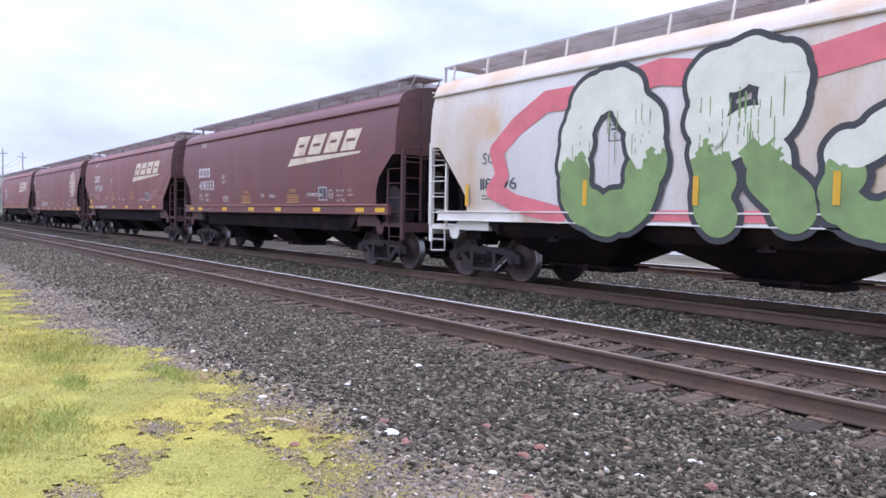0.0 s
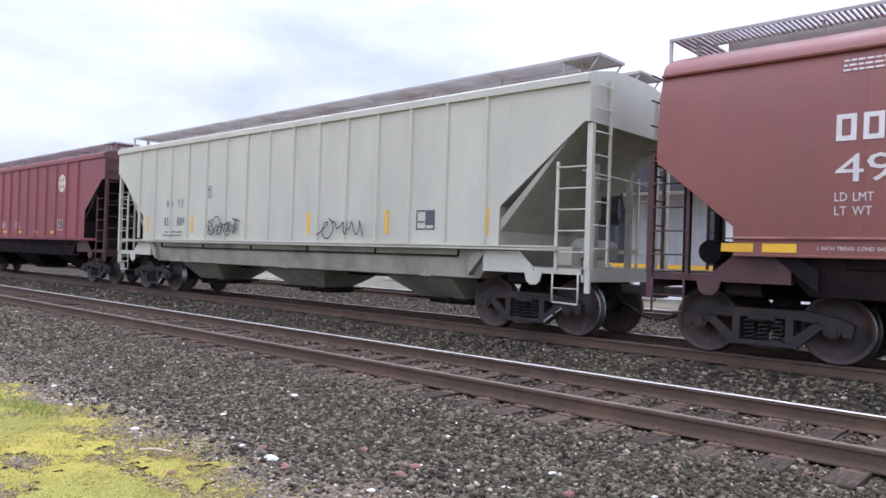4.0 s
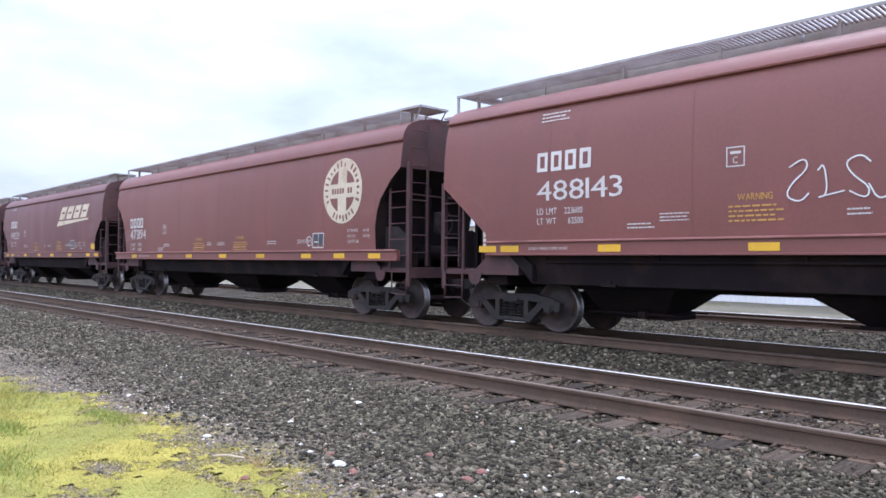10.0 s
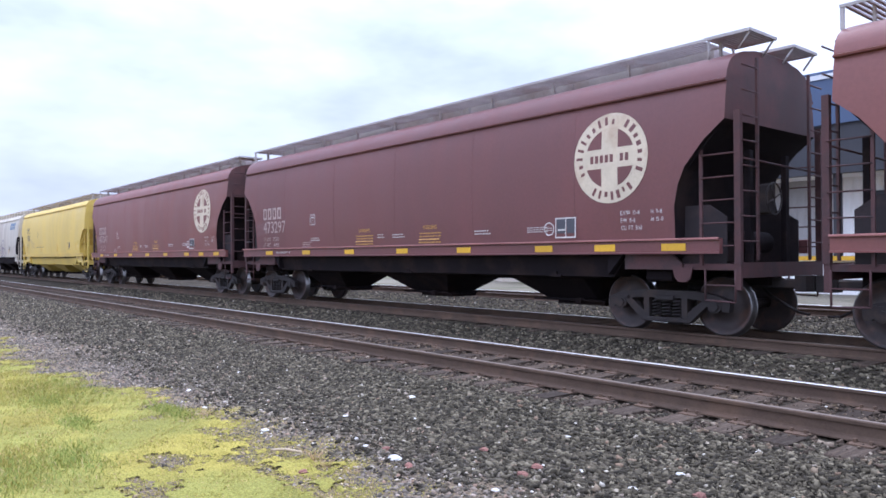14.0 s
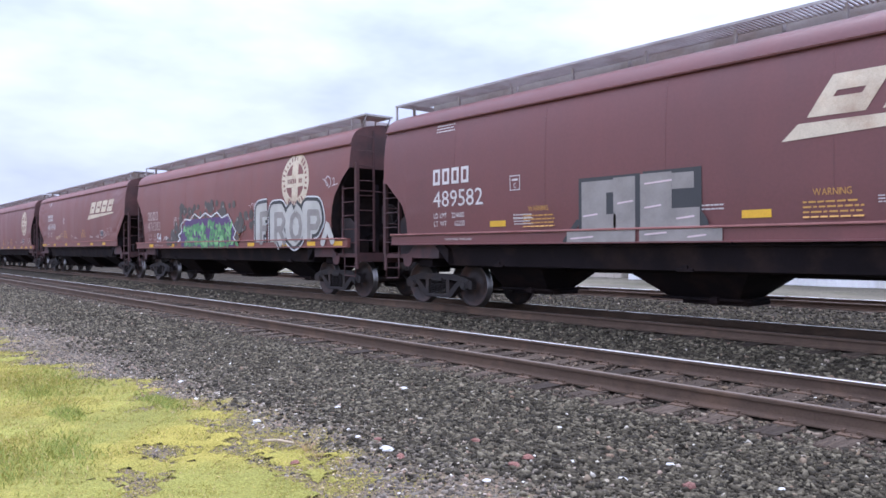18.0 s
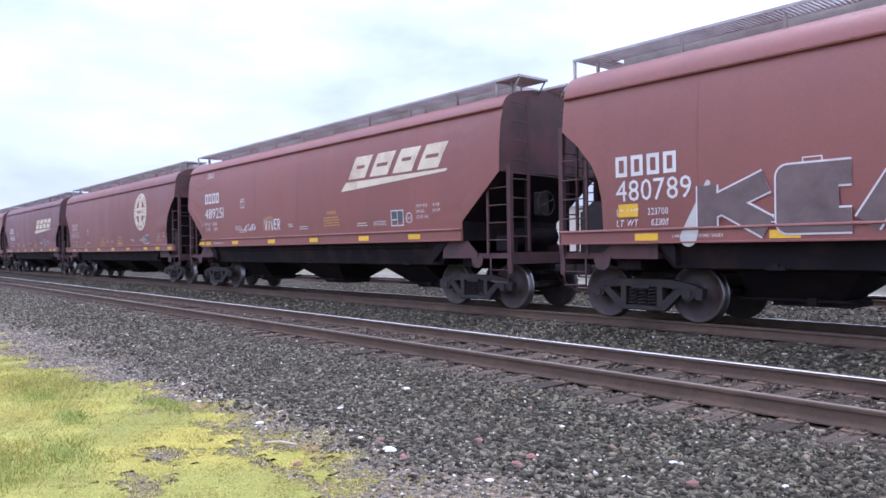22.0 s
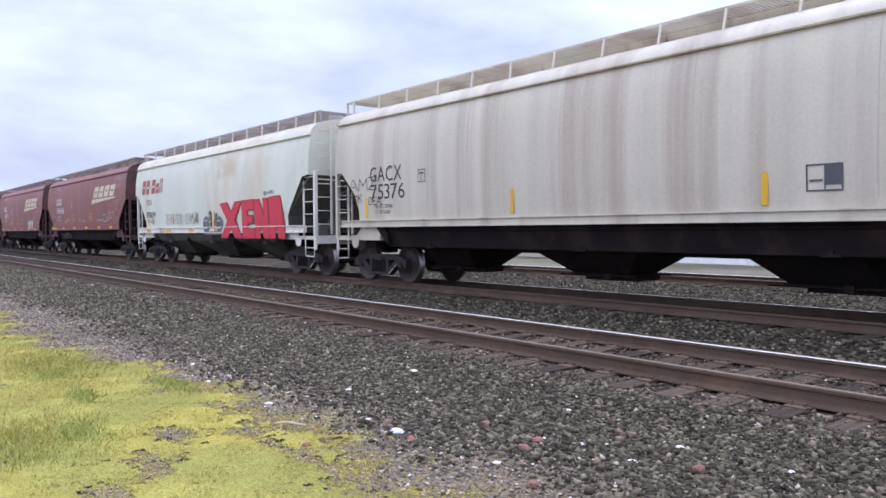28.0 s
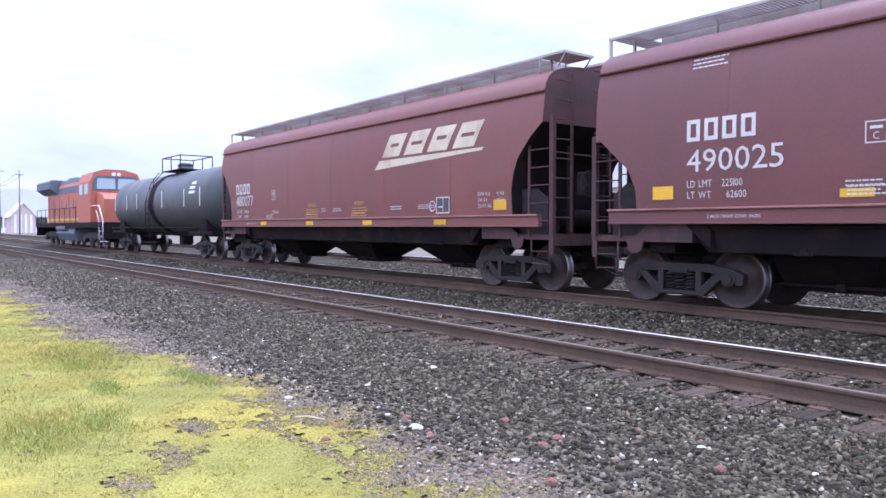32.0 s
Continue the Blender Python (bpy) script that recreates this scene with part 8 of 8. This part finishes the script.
figure(32, "bullet_shine", S_SILVER, 0.0235, lambda f, h: [f.stroke([(h + x, z), (h + x + d, z + 0.02)], 0.05) for x, z, d in ((8.82, 1.74, 0.28), (9.28, 1.92, 0.12), (9.28, 1.70, 0.12), (10.0, 1.72, 0.26), (8.84, 1.48, 0.3), (10.0, 1.46, 0.3))])
scrawl(32, 7.6, 8.2, 1.62, 2.2, 0.02, S_DARK, 66, 3)

figure(32, "rust_streaks", S_RUST, 0.008, lambda f, h: [f.bar(h + x, 1.68, 0.12, 0.42, -0.15) for x in (3.0, 5.5, 8.0)])
piece(34, "EIX", 12.6, 14.2, 1.54, 2.3, 0.15, [S_WHITE], None, seed=71)

# dark handwriting and rust on the pale wagons
scrawl(5, 6.1, 7.7, 1.62, 2.25, 0.032, S_DARK, 81, 4)
scrawl(5, 6.2, 7.6, 1.66, 2.2, 0.032, S_DARK, 85, 5)
scrawl(5, 11.05, 12.5, 1.6, 2.25, 0.03, S_DARK, 82, 3)
for a, b, s in ((5.5, 9.6, 1), (10.1, 11.8, 2), (12.7, 14.8, 3), (14.9, 15.8, 4)):
    scrawl(8, a, b, 1.66, (2.35, 2.15, 2.5, 2.3)[s - 1], (0.011, 0.034, 0.014, 0.018)[s - 1], S_DARK, 190 + s, (7, 4, 4, 3)[s - 1])
figure(19, "green_swash", spray("dark_olive", (0.10, 0.135, 0.05), 0.3), 0.012, lambda f, h: (f.stroke([(h + 4.22, 1.62), (h + 4.3, 1.98), (h + 4.7, 2.10), (h + 5.05, 1.98)], 0.36), f.stroke([(h + 4.2, 1.56), (h + 4.9, 1.60)], 0.32), f.stroke([(h + 4.85, 2.22), (h + 5.65, 1.52)], 0.40), f.stroke([(h + 6.25, 2.28), (h + 5.4, 1.95), (h + 4.95, 1.72)], 0.40)), "dark olive spray-painted swash")
figure(19, "yellow_drop", S_YELLOW, 0.019, lambda f, h: (f.disc(h + 4.62, 1.80, 0.10, 14, over=True), f.stroke([(h + 4.62, 1.82), (h + 4.66, 2.0)], 0.10, 0.03)))
piece(19, "bEa", 6.6, 8.9, 1.5, 2.45, 0.10, [spray("faded_rust_orange", (0.40, 0.25, 0.14), 0.3)], S_DARK, 0.02, seed=102)
figure(19, "purple_loops", S_PURPLE, 0.02, lambda f, h: [f.stroke(bend([(h + x, z) for x, z in line]), 0.05, ends=False) for line in ([(10.15, 2.40), (9.7, 2.42), (9.45, 2.1), (9.45, 1.75), (9.62, 1.48), (10.2, 1.46), (10.35, 1.62)], [(10.0, 2.2), (9.75, 2.15), (9.7, 1.75), (10.05, 1.68)], [(10.05, 1.5), (10.15, 2.6), (10.5, 2.82), (10.95, 2.72), (10.95, 2.35), (10.5, 2.1), (10.25, 2.05)], [(10.45, 1.5), (10.5, 2.3), (10.75, 2.5)], [(10.55, 2.1), (10.85, 1.6), (11.3, 1.45), (11.55, 1.62), (11.45, 1.95), (11.05, 2.2), (10.75, 2.05)])], "purple spray-painted loops")
scrawl(19, 5.9, 8.9, 1.5, 2.6, 0.025, S_DARK, 105, 5)
scrawl(3, 4.2, 6.7, 1.6, 2.1, 0.035, S_WHITE, 111, 5)
scrawl(3, 0.9, 1.7, 3.35, 3.9, 0.025, S_ROSE, 112, 3)
scrawl(2, 3.5, 6.1, 1.52, 1.68, 0.03, S_WHITE, 113, 12)
for word, a, b, lo, hi in (("BAMZ", 1.05, 2.85, 2.36, 2.72), ("DOOK", 1.35, 2.15, 2.05, 2.30), ("OEA", 2.42, 2.98, 1.98, 2.24)):
    piece(31, word, a, b, lo, hi, 0.020, [S_DARK], None, seed=114, plain=True)
scrawl(18, 4.1, 5.2, 1.86, 2.7, 0.025, S_BEIGE, 115, 3)


# faint white handwriting low on a discharge hopper
low = Flat()
for k in range(5):
    low.stroke(bend([(3.75 + 0.42 * k + 0.45 * u - SPANS[33] / 2, 0.98 + 0.36 * v) for u, v in SCRIBBLES[(k * 2) % 6]]), 0.022, ends=False)
low_me = bpy.data.meshes.new("scrawl")
low_me.from_pydata([(x, -(1.28 + (z - 0.95) * 0.21 + 0.012 + low.up.get(i, 0)), z) for i, (x, z) in enumerate(low.v)], [], low.f)
low_me.materials.append(S_GREY)
low_ob = new("scrawl", low_me)
low_ob.parent = WAGONS[33][0]


# ---- what stands beyond the tracks ----
SIDING = material("corrugated_white_siding", (0.78, 0.77, 0.75), 0.7, 0, 0.08, 0.5, stretch=(1, 1, 0.2), second=(0.58, 0.54, 0.48), amount=0.3)
BEIGE = material("beige_metal_siding", (0.50, 0.44, 0.36), 0.7, 0, 0.08, 0.5, second=(0.44, 0.39, 0.33), amount=0.3)
BLUE_FASCIA = material("blue_metal_fascia", (0.07, 0.10, 0.17), 0.6, 0, 0.1, 0.5)
DOCK = material("grey_dock_concrete", (0.36, 0.35, 0.34), 0.9, 0, 0.15, 0.8, bump=0.3)
DARK_DOOR = material("dark_bay_opening", (0.05, 0.05, 0.055), 0.9, 0, 0.2, 1.0)
PALE_ROOF = material("pale_metal_roof", (0.62, 0.63, 0.64), 0.6, 0, 0.06, 0.4)
POLE_WOOD = material("grey_pole_wood", (0.20, 0.18, 0.16), 0.9, 0, 0.2, 2.0, stretch=(4, 4, 0.3))


def siding_wall(x0, x1, z0, z1, step=0.30):
    """A corrugated wall in the plane y = 0."""
    def make(sh):
        n = int((x1 - x0) / step)
        line = []
        for i in range(n):
            a = x0 + (x1 - x0) * i / n
            m = (x1 - x0) / n / 4
            line += [(a, 0.0), (a + m, -0.03), (a + 3 * m, -0.03)]
        line.append((x1, 0.0))
        k = len(line)
        sh.add([(x, y, z) for z in (z0, z1) for x, y in line], [[i, i + 1, i + 1 + k, i + k] for i in range(k - 1)])
        sh.prism([(x0, 0.004), (x1, 0.004), (x1, 0.2), (x0, 0.2)], z0, z1, "z")
    return make


def dock_house():
    """The loading house across the tracks: blue fascia over open bays, white below, a yellow dock edge."""
    h = thing("loading_dock_building", "white loading dock building with a blue fascia and yellow dock edge", "building", at=pose(0, 31.9, -0.81) @ Matrix.Diagonal((1.306, 1.306, 1.306, 1)))
    part("wall", "base", siding_wall(-17.5, 8, 0.0, 1.45), [SIDING], h)
    part("dock_edge", 0, lambda sh: sh.box(-4.75, -0.15, 1.53, 25.5, 0.3, 0.14), [YELLOW], h)
    part("dock_deck", 0, lambda sh: sh.box(-4.75, 0.9, 1.40, 25.5, 1.4, 0.12), [DOCK], h)
    part("back_wall", "grey", siding_wall(-17.5, -10.4, 1.4, 4.3), [DOCK], h, pose(0, 1.6, 0), "weathered grey rear wall")
    part("back_wall", "white", siding_wall(-10.4, 8, 1.4, 4.3), [SIDING], h, pose(0, 1.6, 0))
    for i in range(8):
        part("post", 0, lambda sh: sh.box(0, 0, 2.9, 0.2, 0.2, 2.9), [DARK_DOOR], h, pose(-17.2 + i * 3.6, 0.2, 0))
    for i in range(4):
        part("bay_door", 0, lambda sh: sh.box(0, 0, 2.6, 2.4, 0.08, 2.2), [DARK_DOOR], h, pose(-15.2 + i * 7.0, 1.5, 0))
    part("fascia", "low", lambda sh: sh.box(-4.75, 0.0, 5.0, 25.5, 0.3, 1.6), [DARK_DOOR], h)
    part("fascia", "high", lambda sh: sh.box(-4.75, -0.1, 6.6, 25.5, 0.3, 1.7), [BLUE_FASCIA], h)
    part("roof", 0, lambda sh: sh.prism([(-0.3, 7.35), (12, 8.2), (12, 8.0), (-0.3, 7.2)], -17.6, 8.1, "x"), [PALE_ROOF], h)
    part("soffit", 0, lambda sh: sh.box(-4.75, 0.9, 4.25, 25.4, 1.4, 0.08), [SIDING], h)


def pale_shed():
    h = thing("gabled_shed", "beige metal shed with a pale rounded roof", "building", at=pose(-29.8, 33.3, -0.81) @ Matrix.Diagonal((1.306, 1.306, 1.306, 1)))
    part("wall", "front", siding_wall(-4.2, 4.2, 0, 3.4, 0.35), [BEIGE], h)
    part("roof", "arch", lambda sh: sh.prism([(-4.4, 3.4)] + [(-4.4 * math.cos(math.pi * i / 10), 3.4 + 2.6 * math.sin(math.pi * i / 10)) for i in range(1, 10)] + [(4.4, 3.4)], -0.2, 12.0), [PALE_ROOF], h)
    part("body", "shed", lambda sh: sh.prism([(-4.2, 0), (4.2, 0), (4.2, 3.4), (-4.2, 3.4)], 0.21, 11.8), [BEIGE], h)


def far_barn():
    """Seen end on, along the tracks: an arched shed over an open front, and a small gabled house before it."""
    h = thing("arched_warehouse", "large white arched warehouse far along the tracks", "building", at=pose(-232, 33, -0.3))
    part("roof", "barn", lambda sh: sh.prism([(-12, 4.4)] + [(-12 * math.cos(math.pi * i / 18), 4.4 + 7.8 * math.sin(math.pi * i / 18)) for i in range(1, 18)] + [(12, 4.4)], -30, 0, "x"), [PALE_ROOF], h)
    part("back_wall", "barn", lambda sh: sh.prism([(-11.7, 0), (11.7, 0), (11.7, 4.4), (-11.7, 4.4)], -29.6, -6, "x"), [DOCK], h)
    part("plinth", 0, lambda sh: sh.box(-0.3, 0, 0.7, 0.4, 23.4, 1.4), [SIDING], h)
    for i in range(7):
        part("post", "barn", lambda sh: sh.box(0, 0, 2.9, 0.4, 0.4, 3.0), [SIDING], h, pose(-0.3, -11 + i * 3.66, 0))
    g = thing("gabled_house", "small pale pink gabled house with upright board stripes", "building", at=pose(-201, 29.5, -0.3))
    pink = material("pale_pink_boards", (0.55, 0.44, 0.42), 0.8, 0, 0.1, 1.0)
    part("wall", "gable", lambda sh: sh.prism([(-2.6, 0), (2.6, 0), (2.6, 4.2), (0.0, 7.2), (-2.6, 4.2)], -9, 0, "x"), [pink], g)
    for s in (-1, 1):
        part("roof", s, lambda sh: sh.prism([(0.0, 7.25), (s * 3.0, 3.8), (s * 3.0, 4.0), (0.0, 7.5)], -9.4, 0.4, "x"), [PALE_ROOF], g)
    for y in (-1.7, -0.55, 0.55, 1.7):
        part("board", 0, lambda sh: sh.box(0, 0, 2.4, 0.06, 0.45, 4.4), [SIDING], g, pose(0.04, y, 0))


dock_house()
pale_shed()
far_barn()


def pole_shape(sh):
    sh.rod((0, 0, -0.5), (0, 0, 12.3), 0.17, 8, 0.10)


def crossarm_shape(sh):
    sh.box(0, 0, 0, 0.10, 1.3, 0.10)
    for y in (-0.55, 0, 0.55):
        sh.rod((0, y, 0.05), (0, y, 0.22), 0.04, 6)


POLES = ((-150, 18.4), (-158, 22.6), (-206, 22.6), (-262, 22.6))
for x, y in POLES:
    p_ = thing("utility_pole", "grey wooden utility pole with a crossarm", "utility pole", "utility poles", at=pose(x, y, -0.3))
    part("pole", 0, pole_shape, [POLE_WOOD], p_)
    part("crossarm", 0, crossarm_shape, [POLE_WOOD], p_, pose(0.1, 0, 11.4))
for (xa, ya), (xb, _) in zip(POLES[1:], POLES[2:]):
    for d in (-0.55, 0.55):
        w_ = thing("power_cable", "thin sagging power cable between poles", "cable", "power cables")
        pts_ = [(xa + (xb - xa) * i / 12, ya + d, 11.3 - 1.1 * (1 - (i / 6 - 1) ** 2)) for i in range(13)]
        part("strand", (xa, d), lambda sh: sh.path(pts_, 0.02, 4), [BLACK], w_)

# distant belt of trees and fields along the horizon
FAR_TREES = material("distant_bare_trees", (0.10, 0.11, 0.10), 0.95, 0, 0.3, 0.05)


def far_belt(sh):
    r_ = random.Random(4)
    for k in range(260):
        a = math.pi * (0.02 + 0.96 * k / 259)
        d = 700 + r_.uniform(-60, 60)
        h = r_.uniform(4, 12)
        w = r_.uniform(8, 20)
        x, y = d * math.cos(a), d * math.sin(a)
        tx, ty = -math.sin(a), math.cos(a)
        pts = [(-1.0, 0), (-0.8, 0.6), (-0.4, 0.95), (0.1, 0.85), (0.5, 1.0), (0.9, 0.5), (1.0, 0)]
        f_ = [(x + tx * u * w, y + ty * u * w, -0.4 + v * h) for u, v in pts]
        b_ = [(p[0] * 1.02, p[1] * 1.02, p[2]) for p in f_]
        n = len(pts)
        sh.add(f_ + b_, [list(range(n)), list(range(2 * n - 1, n - 1, -1))] + [[i, i + n, i + 1 + n, i + 1] for i in range(n - 1)])


belt_sh = Shape()
far_belt(belt_sh)
tagged(new("far_woods", belt_sh.mesh("far_woods", FAR_TREES)), "low dark woods along the horizon", "trees", kind="stuff")


# ---- movement ----
def run(t):
    """Metres that the train has gone by t seconds."""
    u = t / 32
    return 647.873 * u - 9.017 * u * u


def when(x):
    """The time at which the train has gone x metres."""
    a, b = 9.017, 647.873
    return 32 * (b - math.sqrt(max(b * b - 4 * a * x, 0.0))) / (2 * a)


def motions():
    mids = {}
    for car, mid in WAGONS:
        mids[car] = mid
        walk(car, [(t, pose(mid + run(t), TRAIN_Y, 0)) for t in range(0, 33, 4)])
    # the wheels roll, for the stretch of track in which they can be seen to turn
    for w, car, x in WHEELS:
        home = w.matrix_basis.copy()
        start = max(0.0, when(max(-26 - mids[car], 0)))
        stop = min(32.0, when(max(9 - mids[car], 0)))
        first, last = round(start * FPS), round(stop * FPS)
        rows = [] if first == 0 else [(0, home)]
        for k in range(first, max(last, first) + 1):
            turn = math.degrees((run(k / FPS) - run(first / FPS)) / WHEEL_R)
            rows.append((k / FPS, home @ pose(0, 0, 0, 0, turn % 360, 0)))
        if last < 32 * FPS:
            rows.append((32, rows[-1][1]))
        walk(w, rows)


motions()
